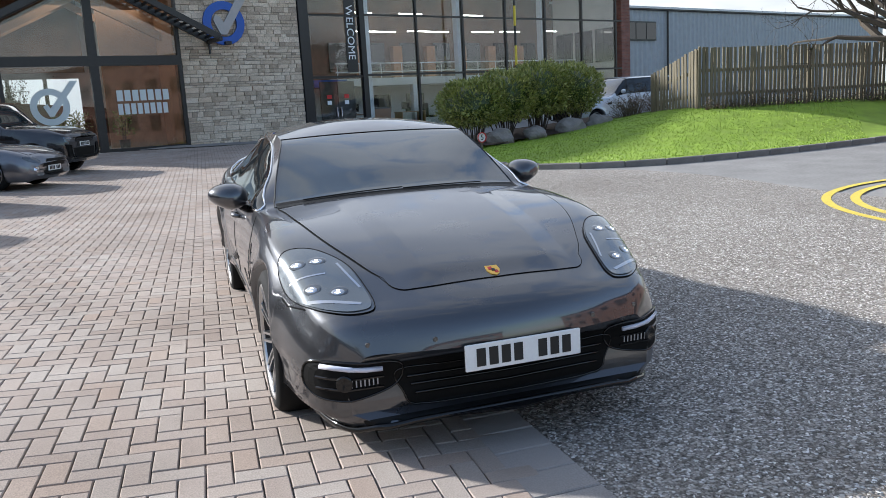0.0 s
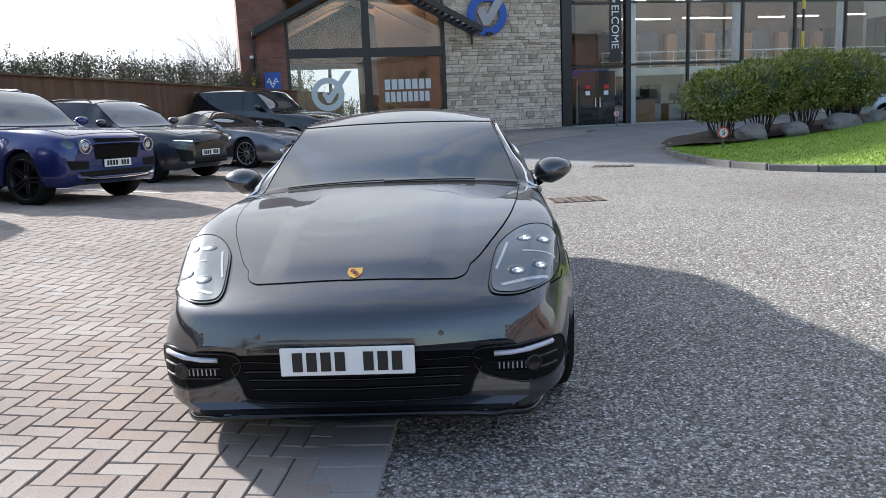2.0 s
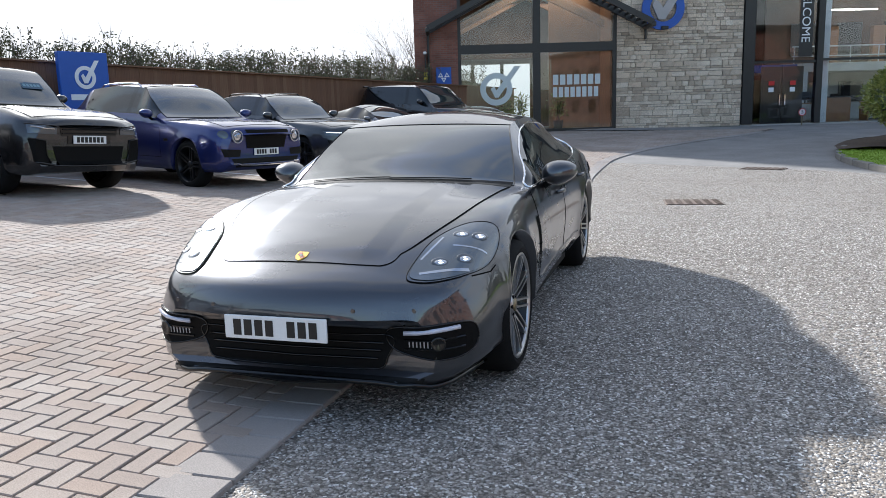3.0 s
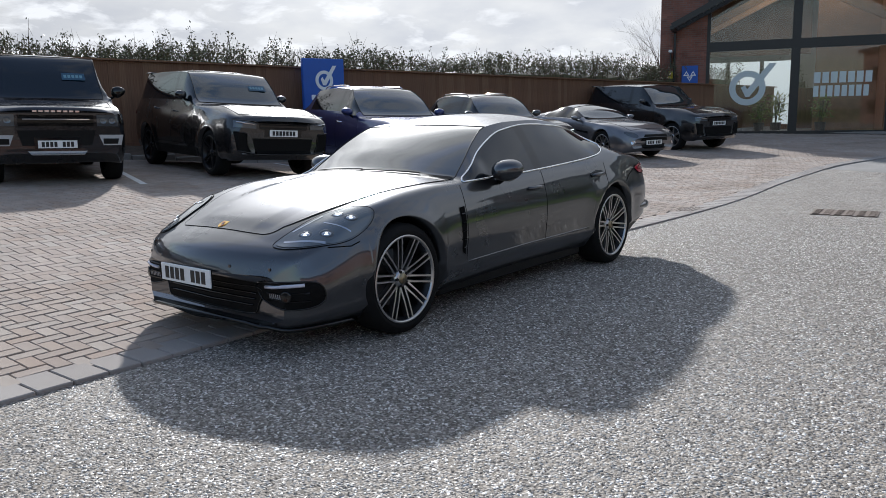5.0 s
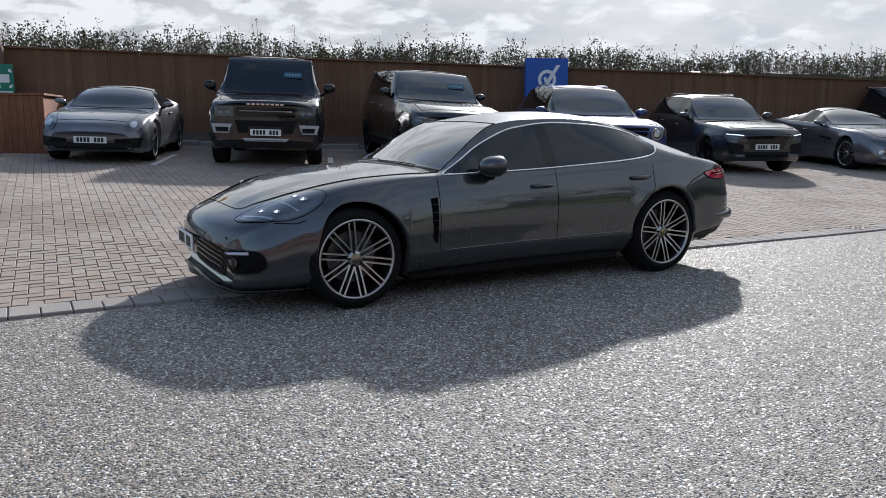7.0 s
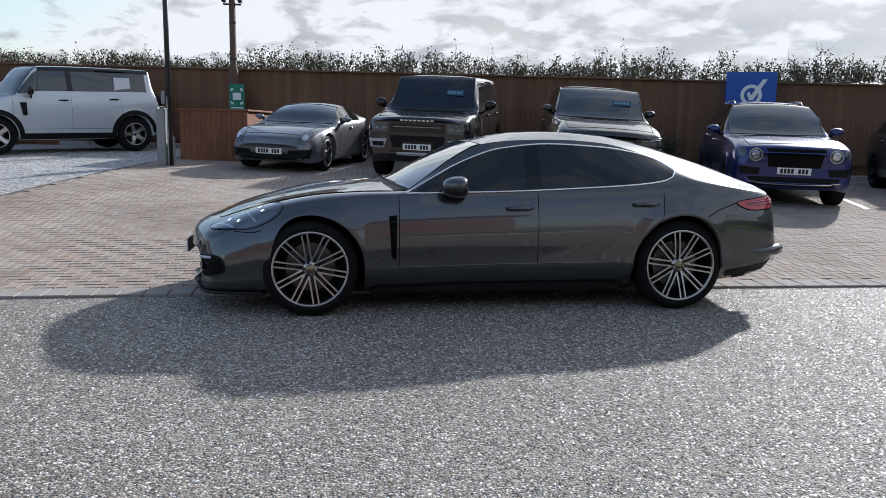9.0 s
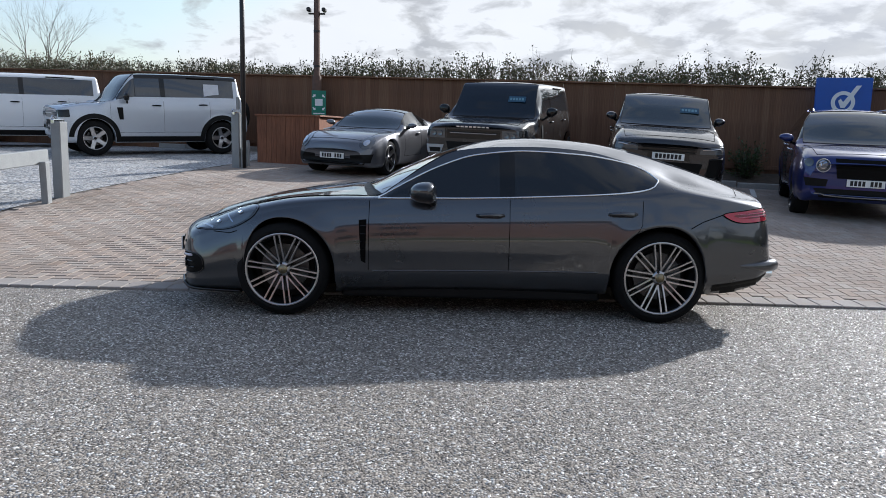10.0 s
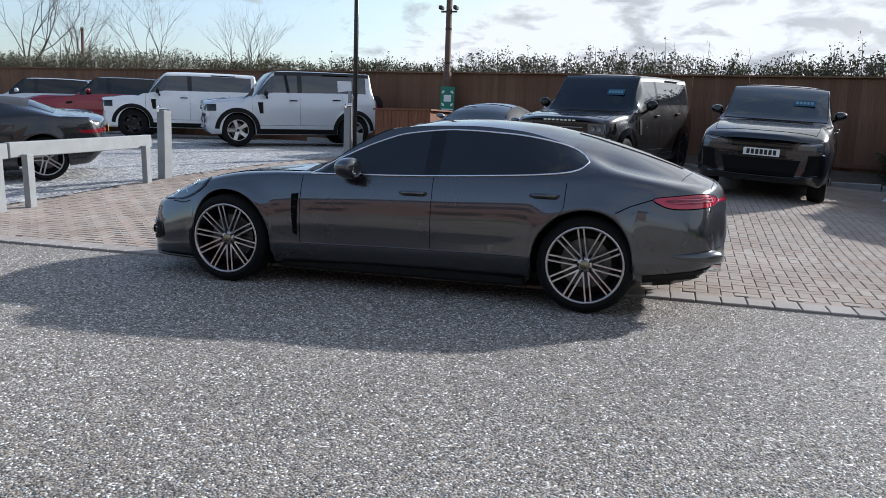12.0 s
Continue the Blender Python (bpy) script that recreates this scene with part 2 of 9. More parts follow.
# ground
def gravel_mat(name, dark, light, white, scale=62.0, facet=0.9):
    """Loose chips: each cell has its own tone, gloss and tilt."""
    m = mat(name, dark, 0.9, 0.0, 0.18)
    n, l = m.node_tree.nodes, m.node_tree.links
    v = tex(m, "Voronoi", scale, Randomness=1.0)
    sep = n.new("ShaderNodeSeparateColor")
    l.new(v.outputs["Color"], sep.inputs[0])
    chips = ramp(m, sep.outputs[0], [(0.0, dark), (0.42, tuple(c * 1.8 for c in dark)), (0.60, light), (0.88, tuple(c * 1.25 for c in light)), (0.95, white)])
    big = tex(m, "Noise", 0.45, Detail=5.0)
    mid = tex(m, "Noise", 7.0, Detail=5.0)
    tone = mixed(m, 1.0, chips, ramp(m, big.outputs["Fac"], [(0.3, (0.80, 0.79, 0.78)), (0.7, (1.0, 1.0, 1.0))]), "MULTIPLY")
    tone = mixed(m, 1.0, tone, ramp(m, mid.outputs["Fac"], [(0.3, (0.80, 0.80, 0.80)), (0.7, (1, 1, 1))]), "MULTIPLY")
    # shade between chips is painted into the colour towards each cell's edge
    gap_shade = ramp(m, v.outputs["Distance"], [(0.45, (1, 1, 1)), (0.80, (0.45, 0.44, 0.43))])
    colour(m, mixed(m, 1.0, tone, gap_shade, "MULTIPLY"))
    rough_from(m, sep.outputs[1], 0.55, 0.95)
    geo, sub, mul, add = n.new("ShaderNodeNewGeometry"), n.new("ShaderNodeVectorMath"), n.new("ShaderNodeVectorMath"), n.new("ShaderNodeVectorMath")
    sub.operation, mul.operation, add.operation = "SUBTRACT", "MULTIPLY", "ADD"
    sub.inputs[1].default_value = (0.5, 0.5, 0.5)
    mul.inputs[1].default_value = (facet, facet, 0.2)
    l.new(v.outputs["Color"], sub.inputs[0]); l.new(sub.outputs[0], mul.inputs[0])
    l.new(geo.outputs["Normal"], add.inputs[0]); l.new(mul.outputs[0], add.inputs[1])
    unit = n.new("ShaderNodeVectorMath")
    unit.operation = "NORMALIZE"
    l.new(add.outputs[0], unit.inputs[0])
    b = n.new("ShaderNodeBump")
    b.inputs["Strength"].default_value, b.inputs["Distance"].default_value = 0.7, -0.010
    l.new(v.outputs["Distance"], b.inputs["Height"]); l.new(unit.outputs[0], b.inputs["Normal"])
    l.new(b.outputs[0], n["Principled BSDF"].inputs["Normal"])
    return m


M["chippings"] = gravel_mat("chip_dressed_road", (0.190, 0.170, 0.147), (0.500, 0.458, 0.405), (0.80, 0.77, 0.72), 72.0, 1.1)
M["chip"] = mat("loose_chip", (0.3, 0.3, 0.3), 0.62, 0.0, 0.27)
_c = random_of(M["chip"], True)
# top end of the ramp: pale stone, whitened further to paint in sun glints
colour(M["chip"], ramp(M["chip"], _c, [(0.0, (0.100, 0.085, 0.070)), (0.30, (0.190, 0.165, 0.138)), (0.62, (0.295, 0.260, 0.222)), (0.79, (0.390, 0.348, 0.300)), (0.85, (0.72, 0.69, 0.63)), (1.0, (0.86, 0.83, 0.78))]))
rough_from(M["chip"], _c, 0.75, 0.38)
M["lot_gravel"] = gravel_mat("pale_gravel", (0.29, 0.285, 0.28), (0.68, 0.67, 0.655), (0.84, 0.835, 0.82), 26.0, 0.8)
M["tarmac"] = surface("smooth_tarmac", (0.215, 0.205, 0.192), 0.8, 1.2, 0.3, relief=0.4)


def paver_mat(name, tones, island):
    m = mat(name, tones[0], 0.95, 0.0, 0.16)
    r = random_of(m, island)
    base = ramp(m, r, [(i / (len(tones) - 1), c) for i, c in enumerate(tones)])
    g = tex(m, "Noise", 160.0, Detail=4.0)
    s = tex(m, "Noise", 0.8, Detail=6.0)
    a = mixed(m, 1.0, base, ramp(m, g.outputs["Fac"], [(0.3, (0.72, 0.72, 0.72)), (0.7, (1.1, 1.1, 1.1))]), "MULTIPLY")
    colour(m, mixed(m, 1.0, a, ramp(m, s.outputs["Fac"], [(0.3, (0.72, 0.70, 0.68)), (0.65, (1.0, 1.0, 1.0))]), "MULTIPLY"))
    bump(m, g.outputs["Fac"], 0.35, 0.004)
    return m


PAVER_TONES = [(0.362, 0.295, 0.248), (0.430, 0.360, 0.308), (0.388, 0.328, 0.282), (0.446, 0.392, 0.342), (0.405, 0.318, 0.258)]
M["paver"] = paver_mat("block_paver", PAVER_TONES, False)
M["paver_rest"] = paver_mat("block_paving", PAVER_TONES, True)
M["kerb_paver"] = paver_mat("edge_paver", [(0.36, 0.33, 0.305), (0.44, 0.405, 0.375)], False)
M["joint_sand"] = surface("joint_sand", (0.11, 0.088, 0.07), 0.95, 20, 0.3)
M["concrete"] = surface("concrete", (0.34, 0.33, 0.31), 0.85, 3, 0.25, relief=0.3)
M["road_yellow"] = surface("yellow_road_paint", (0.62, 0.47, 0.06), 0.7, 18, 0.25)
M["road_white"] = surface("white_road_paint", (0.62, 0.62, 0.60), 0.7, 18, 0.2)
M["iron"] = surface("cast_iron", (0.15, 0.11, 0.085), 0.7, 14, 0.4, 0.2)
M["soil"] = surface("leaf_litter_soil", (0.075, 0.05, 0.032), 0.95, 14, 0.4, relief=0.6)
M["lawn"] = surface("lawn", (0.195, 0.29, 0.022), 0.9, 2.5, 0.35, relief=0.6)
M["grass"] = surface("grass_blade", (0.22, 0.325, 0.024), 0.6, 1.5, 0.35)
M["field"] = surface("field", (0.07, 0.10, 0.03), 0.95, 0.3, 0.35)


def wood_mat(name, tones, grain=26.0):
    m = mat(name, tones[0], 0.8)
    r = random_of(m, True)
    o = random_of(m, False)
    add = m.node_tree.nodes.new("ShaderNodeMath")
    add.operation = "ADD"
    m.node_tree.links.new(r, add.inputs[0]); m.node_tree.links.new(o, add.inputs[1])
    fr = m.node_tree.nodes.new("ShaderNodeMath")
    fr.operation = "FRACT"
    m.node_tree.links.new(add.outputs[0], fr.inputs[0])
    base = ramp(m, fr.outputs[0], [(i / (len(tones) - 1), c) for i, c in enumerate(tones)])
    n, l = m.node_tree.nodes, m.node_tree.links
    tc, mp = n.new("ShaderNodeTexCoord"), n.new("ShaderNodeMapping")
    mp.inputs["Scale"].default_value = (grain, grain, 1.6)
    t = n.new("ShaderNodeTexNoise")
    t.inputs["Scale"].default_value, t.inputs["Detail"].default_value = 3.0, 6.0
    l.new(tc.outputs["Object"], mp.inputs[0]); l.new(mp.outputs[0], t.inputs["Vector"])
    s = tex(m, "Noise", 0.9, Detail=5.0)
    a = mixed(m, 1.0, base, ramp(m, t.outputs["Fac"], [(0.3, (0.62, 0.62, 0.62)), (0.7, (1.12, 1.12, 1.12))]), "MULTIPLY")
    colour(m, mixed(m, 1.0, a, ramp(m, s.outputs["Fac"], [(0.3, (0.7, 0.7, 0.7)), (0.7, (1.05, 1.05, 1.05))]), "MULTIPLY"))
    bump(m, t.outputs["Fac"], 0.35, 0.004)
    return m


M["fence"] = wood_mat("stained_fence_board", [(0.185, 0.088, 0.046), (0.235, 0.115, 0.060), (0.205, 0.100, 0.055), (0.26, 0.138, 0.074)])
M["planter"] = wood_mat("red_stained_wood", [(0.26, 0.10, 0.05), (0.30, 0.12, 0.06)])
M["picket"] = wood_mat("weathered_picket", [(0.18, 0.15, 0.095), (0.22, 0.185, 0.12), (0.155, 0.13, 0.08)])
M["grey_wood"] = surface("greyed_timber", (0.27, 0.28, 0.28), 0.8, 5, 0.16)
M["bark"] = wood_mat("bark", [(0.10, 0.08, 0.06), (0.13, 0.105, 0.08)])
M["mast"] = surface("mast_timber", (0.12, 0.07, 0.05), 0.8, 8, 0.3)


def leaf_mat(name, tones, rough=0.45, trans=0.15):
    m = mat(name, tones[0], rough)
    r = random_of(m, True)
    colour(m, ramp(m, r, [(i / (len(tones) - 1), c) for i, c in enumerate(tones)]))
    m.node_tree.nodes["Principled BSDF"].inputs["Transmission Weight"].default_value = 0.0
    return m


M["laurel"] = leaf_mat("laurel_leaf", [(0.11, 0.135, 0.025), (0.20, 0.235, 0.05), (0.31, 0.33, 0.085), (0.44, 0.43, 0.15)], 0.32)
M["hedge_leaf"] = leaf_mat("hedge_leaf", [(0.05, 0.062, 0.022), (0.075, 0.085, 0.033), (0.10, 0.095, 0.045), (0.13, 0.11, 0.06), (0.09, 0.10, 0.04)], 0.5)
M["twig"] = surface("twig", (0.10, 0.075, 0.055), 0.9, 30, 0.35)
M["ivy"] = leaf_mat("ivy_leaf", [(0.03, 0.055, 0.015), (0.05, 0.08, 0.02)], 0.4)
M["dead_leaf"] = leaf_mat("shrub_leaf", [(0.10, 0.06, 0.03), (0.06, 0.06, 0.025), (0.14, 0.07, 0.035)], 0.7)

# building
def stone_mat(name, island):
    m = mat(name, (0.4, 0.37, 0.32), 0.9)
    r = random_of(m, island)
    base = ramp(m, r, [(0.0, (0.45, 0.355, 0.27)), (0.3, (0.72, 0.585, 0.45)), (0.6, (0.84, 0.71, 0.57)), (0.85, (0.75, 0.595, 0.45)), (1.0, (0.51, 0.40, 0.30))])
    g = tex(m, "Noise", 18.0, Detail=7.0)
    a = mixed(m, 1.0, base, ramp(m, g.outputs["Fac"], [(0.3, (0.7, 0.69, 0.67)), (0.7, (1.1, 1.1, 1.1))]), "MULTIPLY")
    s = tex(m, "Noise", 0.7, Detail=5.0)
    colour(m, mixed(m, 1.0, a, ramp(m, s.outputs["Fac"], [(0.32, (0.74, 0.72, 0.70)), (0.6, (1, 1, 1))]), "MULTIPLY"))
    bump(m, g.outputs["Fac"], 0.6, 0.02)
    return m


M["stone"] = stone_mat("split_stone", False)
M["stone_rest"] = stone_mat("split_stone_wall", True)
M["mortar"] = surface("mortar", (0.24, 0.22, 0.19), 0.95, 9, 0.25)


def brick_wall(name, c1, c2, mortar, scale=1.0):
    m = mat(name, c1, 0.9)
    n, l = m.node_tree.nodes, m.node_tree.links
    tc = n.new("ShaderNodeTexCoord")
    t = n.new("ShaderNodeTexBrick")
    mp = n.new("ShaderNodeMapping")
    mp.inputs["Rotation"].default_value = (radians(90), 0, 0)
    t.inputs["Scale"].default_value = scale
    t.inputs["Brick Width"].default_value, t.inputs["Row Height"].default_value = 0.225, 0.075
    t.inputs["Mortar Size"].default_value = 0.007
    t.inputs["Color1"].default_value, t.inputs["Color2"].default_value, t.inputs["Mortar"].default_value = (*c1, 1), (*c2, 1), (*mortar, 1)
    l.new(tc.outputs["Object"], mp.inputs[0]); l.new(mp.outputs[0], t.inputs["Vector"])
    s = tex(m, "Noise", 2.0, Detail=6.0)
    colour(m, mixed(m, 1.0, t.outputs["Color"], ramp(m, s.outputs["Fac"], [(0.3, (0.7, 0.7, 0.7)), (0.7, (1.1, 1.1, 1.1))]), "MULTIPLY"))
    bump(m, t.outputs["Fac"], 0.5, -0.006)
    return m


M["brick"] = brick_wall("red_brick", (0.22, 0.085, 0.06), (0.29, 0.12, 0.085), (0.20, 0.15, 0.13))
M["frame"] = surface("dark_window_frame", (0.018, 0.016, 0.016), 0.4, 10, 0.25)
M["column"] = surface("white_column", (0.72, 0.73, 0.75), 0.5, 4, 0.08)
M["cladding"] = surface("grey_steel_cladding", (0.28, 0.30, 0.335), 0.45, 3, 0.15, 0.3)
M["roof_sheet"] = surface("pale_roof_sheet", (0.62, 0.63, 0.62), 0.5, 2, 0.12)
M["pane"] = mat("window_glass", (1, 1, 1), 0.0)
_p = M["pane"].node_tree
_t, _g, _x, _f = _p.nodes.new("ShaderNodeBsdfTransparent"), _p.nodes.new("ShaderNodeBsdfGlossy"), _p.nodes.new("ShaderNodeMixShader"), _p.nodes.new("ShaderNodeLayerWeight")
_w, _r = _p.nodes.new("ShaderNodeMath"), _p.nodes.new("ShaderNodeMath")
_t.inputs[0].default_value = (0.90, 0.92, 0.92, 1)
_g.inputs["Roughness"].default_value = 0.01
_w.operation, _r.operation = "POWER", "MULTIPLY_ADD"
_w.inputs[1].default_value, _r.inputs[1].default_value, _r.inputs[2].default_value = 4.0, 0.9, 0.05
_p.links.new(_f.outputs["Facing"], _w.inputs[0]); _p.links.new(_w.outputs[0], _r.inputs[0]); _p.links.new(_r.outputs[0], _x.inputs[0])
_p.links.new(_t.outputs[0], _x.inputs[1]); _p.links.new(_g.outputs[0], _x.inputs[2])
_p.links.new(_x.outputs[0], _p.nodes["Material Output"].inputs["Surface"])
M["frosted"] = surface("frosted_film", (0.62, 0.66, 0.64), 0.6, 12, 0.06)
M["blue_sign"] = surface("blue_sign", (0.012, 0.09, 0.42), 0.4, 4, 0.1)
M["tick_grey"] = surface("sign_grey", (0.42, 0.39, 0.38), 0.5, 4, 0.1)
M["sign_white"] = mat("sign_white", (0.82, 0.82, 0.82), 0.5)
M["sign_green"] = surface("green_sign", (0.01, 0.20, 0.13), 0.4, 6, 0.1)
M["sign_red"] = mat("sign_red", (0.55, 0.02, 0.02), 0.4)
M["purple"] = surface("purple_cloth", (0.04, 0.03, 0.25), 0.7, 6, 0.2)
M["post_yellow"] = surface("yellow_paint", (0.72, 0.55, 0.04), 0.5, 8, 0.15)
M["indoor_wall"] = surface("indoor_wall", (0.70, 0.68, 0.65), 0.8, 2, 0.15)
M["indoor_wood"] = surface("indoor_timber", (0.34, 0.175, 0.09), 0.6, 4, 0.25)
M["gallery_wood"] = surface("dark_gallery_panel", (0.13, 0.075, 0.045), 0.6, 1.2, 0.5)
M["indoor_floor"] = surface("indoor_floor", (0.20, 0.19, 0.18), 0.3, 3, 0.2)
M["tube"] = mat("light_tube", (1, 1, 1), 0.5)
M["tube"].node_tree.nodes["Principled BSDF"].inputs["Emission Color"].default_value = (1.0, 0.93, 0.82, 1)
M["tube"].node_tree.nodes["Principled BSDF"].inputs["Emission Strength"].default_value = 6.0
# emission makes the blinds look daylit; no lamp or window lights them
M["blind"] = surface("glowing_blind", (0.72, 0.73, 0.70), 0.8, 5, 0.06)
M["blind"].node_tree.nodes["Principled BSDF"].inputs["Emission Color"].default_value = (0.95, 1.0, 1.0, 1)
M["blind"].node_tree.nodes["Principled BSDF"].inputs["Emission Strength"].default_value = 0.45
M["boulder"] = surface("boulder_stone", (0.24, 0.22, 0.20), 0.9, 3, 0.3, relief=0.6)

M["bed_soil"] = surface("bed_soil", (0.085, 0.065, 0.048), 0.95, 9, 0.5, relief=0.6)
M["kerb"] = surface("weathered_kerb", (0.20, 0.185, 0.165), 0.9, 4, 0.3, relief=0.3)
M["liner"] = mat("arch_liner", (0.003, 0.003, 0.003), 0.9, 0.0, 0.1)
# ---- building blocks ----
def mesh_of(name, bm, material=None, smooth=False):
    me = bpy.data.meshes.new(name)
    bm.to_mesh(me)
    bm.free()
    for m in (material if isinstance(material, (list, tuple)) else [material]):
        if m:
            me.materials.append(m)
    if smooth:
        me.polygons.foreach_set("use_smooth", [True] * len(me.polygons))
    return me


def part(name, bm, material, parent=None, label="", smooth=False, m=None):
    ob = new(name, mesh_of(name, bm, material, smooth))
    if parent:
        ob.parent = parent
    if m is not None:
        ob.matrix_basis = m
    if label:
        ob["label"] = label
    return ob


def thing(name, m, label, category, group="", kind=""):
    ob = new(name)
    ob.empty_display_size = 0.2
    ob.matrix_basis = m
    return tagged(ob, label, category, group, kind)


def box(bm, x0, x1, y0, y1, z0, z1, bevel=0.0, m=None):
    r = bmesh.ops.create_cube(bm, size=1.0)
    vs = r["verts"]
    for v in vs:
        v.co = Vector((x0 + (v.co.x + 0.5) * (x1 - x0), y0 + (v.co.y + 0.5) * (y1 - y0), z0 + (v.co.z + 0.5) * (z1 - z0)))
    if bevel:
        es = list({e for v in vs for e in v.link_edges})
        out = bmesh.ops.bevel(bm, geom=es, offset=bevel, segments=1, affect="EDGES")
        vs = list({v for f in out["faces"] for v in f.verts} | {v for v in vs if v.is_valid})
    if m is not None:
        for v in vs:
            v.co = m @ v.co
    return vs


def one_box(x0, x1, y0, y1, z0, z1, bevel=0.0):
    bm = bmesh.new()
    box(bm, x0, x1, y0, y1, z0, z1, bevel)
    return bm


def tube(bm, pts, radius, sides=8, closed=False):
    """A round bar along pts; radius may be a list."""
    pts = [Vector(p) for p in pts]
    n = len(pts)
    rings = []
    ref = Vector((0.03, 0.02, 1))
    for i, p in enumerate(pts):
        a = pts[(i - 1) % n] if (closed or i > 0) else p
        b = pts[(i + 1) % n] if (closed or i < n - 1) else p
        d = (b - a).normalized()
        up = ref - d * ref.dot(d)
        if up.length < 0.15:
            up = Vector((1, 0.1, 0)) - d * d.x
        up.normalize()
        side = d.cross(up)
        r = radius[i] if isinstance(radius, (list, tuple)) else radius
        rings.append([bm.verts.new(p + (up * math.cos(t) + side * math.sin(t)) * r) for t in [2 * math.pi * k / sides for k in range(sides)]])
    for i in range(n if closed else n - 1):
        a, b = rings[i], rings[(i + 1) % n]
        for k in range(sides):
            bm.faces.new((a[k], a[(k + 1) % sides], b[(k + 1) % sides], b[k]))
    if not closed:
        bm.faces.new(list(reversed(rings[0])))
        bm.faces.new(rings[-1])
    return bm


def lathe(bm, profile, axis="x", sides=40, closed=False):
    """Turn (along, radius) pairs round an axis."""
    rings = []
    for a, r in profile:
        ring = []
        for k in range(sides):
            t = 2 * math.pi * k / sides
            c, s = r * math.cos(t), r * math.sin(t)
            ring.append(bm.verts.new((a, c, s) if axis == "x" else (c, s, a)))
        rings.append(ring)
    n = len(rings)
    for i in range(n if closed else n - 1):
        a, b = rings[i], rings[(i + 1) % n]
        for k in range(sides):
            bm.faces.new((a[k], a[(k + 1) % sides], b[(k + 1) % sides], b[k]))
    return rings


def prism(bm, outline, y0, y1):
    """A flat outline of (x, z) given depth along y."""
    a = [bm.verts.new((x, y0, z)) for x, z in outline]
    b = [bm.verts.new((x, y1, z)) for x, z in outline]
    bm.faces.new(a)
    bm.faces.new(list(reversed(b)))
    n = len(a)
    for i in range(n):
        bm.faces.new((a[i], b[i], b[(i + 1) % n], a[(i + 1) % n]))
    return bm


def ring_bm(r_out, r_in, y0, y1, start=0.0, end=360.0, sides=48):
    bm = bmesh.new()
    closed = abs(end - start) >= 359.9
    k_all = sides if closed else sides + 1
    rows = []
    for k in range(k_all):
        t = radians(start + (end - start) * k / sides)
        c, s = math.cos(t), math.sin(t)
        rows.append([bm.verts.new((r * c, y, r * s)) for r, y in ((r_out, y0), (r_out, y1), (r_in, y1), (r_in, y0))])
    for k in range(len(rows) if closed else len(rows) - 1):
        a, b = rows[k], rows[(k + 1) % len(rows)]
        for i in range(4):
            bm.faces.new((a[i], a[(i + 1) % 4], b[(i + 1) % 4], b[i]))
    if not closed:
        bm.faces.new(list(reversed(rows[0])))
        bm.faces.new(rows[-1])
    return bm


def curve_of(xs, ys):
    """A smooth curve through points, with no overshoot."""
    xs, ys = np.array(xs, float), np.array(ys, float)
    h, d = np.diff(xs), np.diff(ys) / np.diff(xs)
    m = np.zeros(len(xs))
    m[0], m[-1] = d[0], d[-1]
    for i in range(1, len(xs) - 1):
        if d[i - 1] * d[i] > 0:
            w1, w2 = 2 * h[i] + h[i - 1], h[i] + 2 * h[i - 1]
            m[i] = (w1 + w2) / (w1 / d[i - 1] + w2 / d[i])

    def f(x):
        x = min(max(x, xs[0]), xs[-1])
        i = min(max(int(np.searchsorted(xs, x)) - 1, 0), len(h) - 1)
        t = (x - xs[i]) / h[i]
        return float((1 + 2 * t) * (1 - t) ** 2 * ys[i] + t * (1 - t) ** 2 * h[i] * m[i] + t * t * (3 - 2 * t) * ys[i + 1] + t * t * (t - 1) * h[i] * m[i + 1])
    return f


def smooth01(t):
    t = min(max(t, 0.0), 1.0)
    return t * t * (3 - 2 * t)


# ---- ground ----
rise_out = curve_of([0, 2.5, 5, 10, 15, 30], [0, 0.12, 0.34, 0.60, 0.76, 0.85])
rise_share = curve_of([-30, -4, 2, 5, 8, 14, 26, 60], [1.1, 1.1, 0.99, 0.92, 0.62, 0.50, 0.30, 0.3])
rise_far = curve_of([-60, 6, 10, 18, 25, 29, 80], [0, 0.0, 0.03, 0.20, 0.45, 0.55, 0.6])
fall_road = curve_of([0, 3, 8, 20, 80], [0, 0.0, -0.06, -0.05, 0.0])


def gz(x, y):
    """Height of the made ground."""
    z = rise_far(y)
    if x < 0.15:
        z += rise_out(0.15 - x) * rise_share(y)
    else:
        z += fall_road(x) * smooth01((12 - y) / 6)
    return z


FENCE_A = Vector((-14.75, -2.6))
FENCE_D = Vector((math.cos(radians(73)), math.sin(radians(73))))


def strip(name, ys, left, right, lift, material, across=14, kind="structure", label="", category=""):
    """A sheet between two edges x = left(y) and x = right(y), lying on the made ground."""
    bm = bmesh.new()
    rows = []
    for y in ys:
        a, b = left(y), right(y)
        rows.append([bm.verts.new((a + (b - a) * i / across, y, gz(a + (b - a) * i / across, y) + lift)) for i in range(across + 1)])
    for p, q in zip(rows, rows[1:]):
        for i in range(across):
            bm.faces.new((p[i], p[i + 1], q[i + 1], q[i]))
    return tagged(part(name, bm, material, smooth=True), label, category, kind=kind)


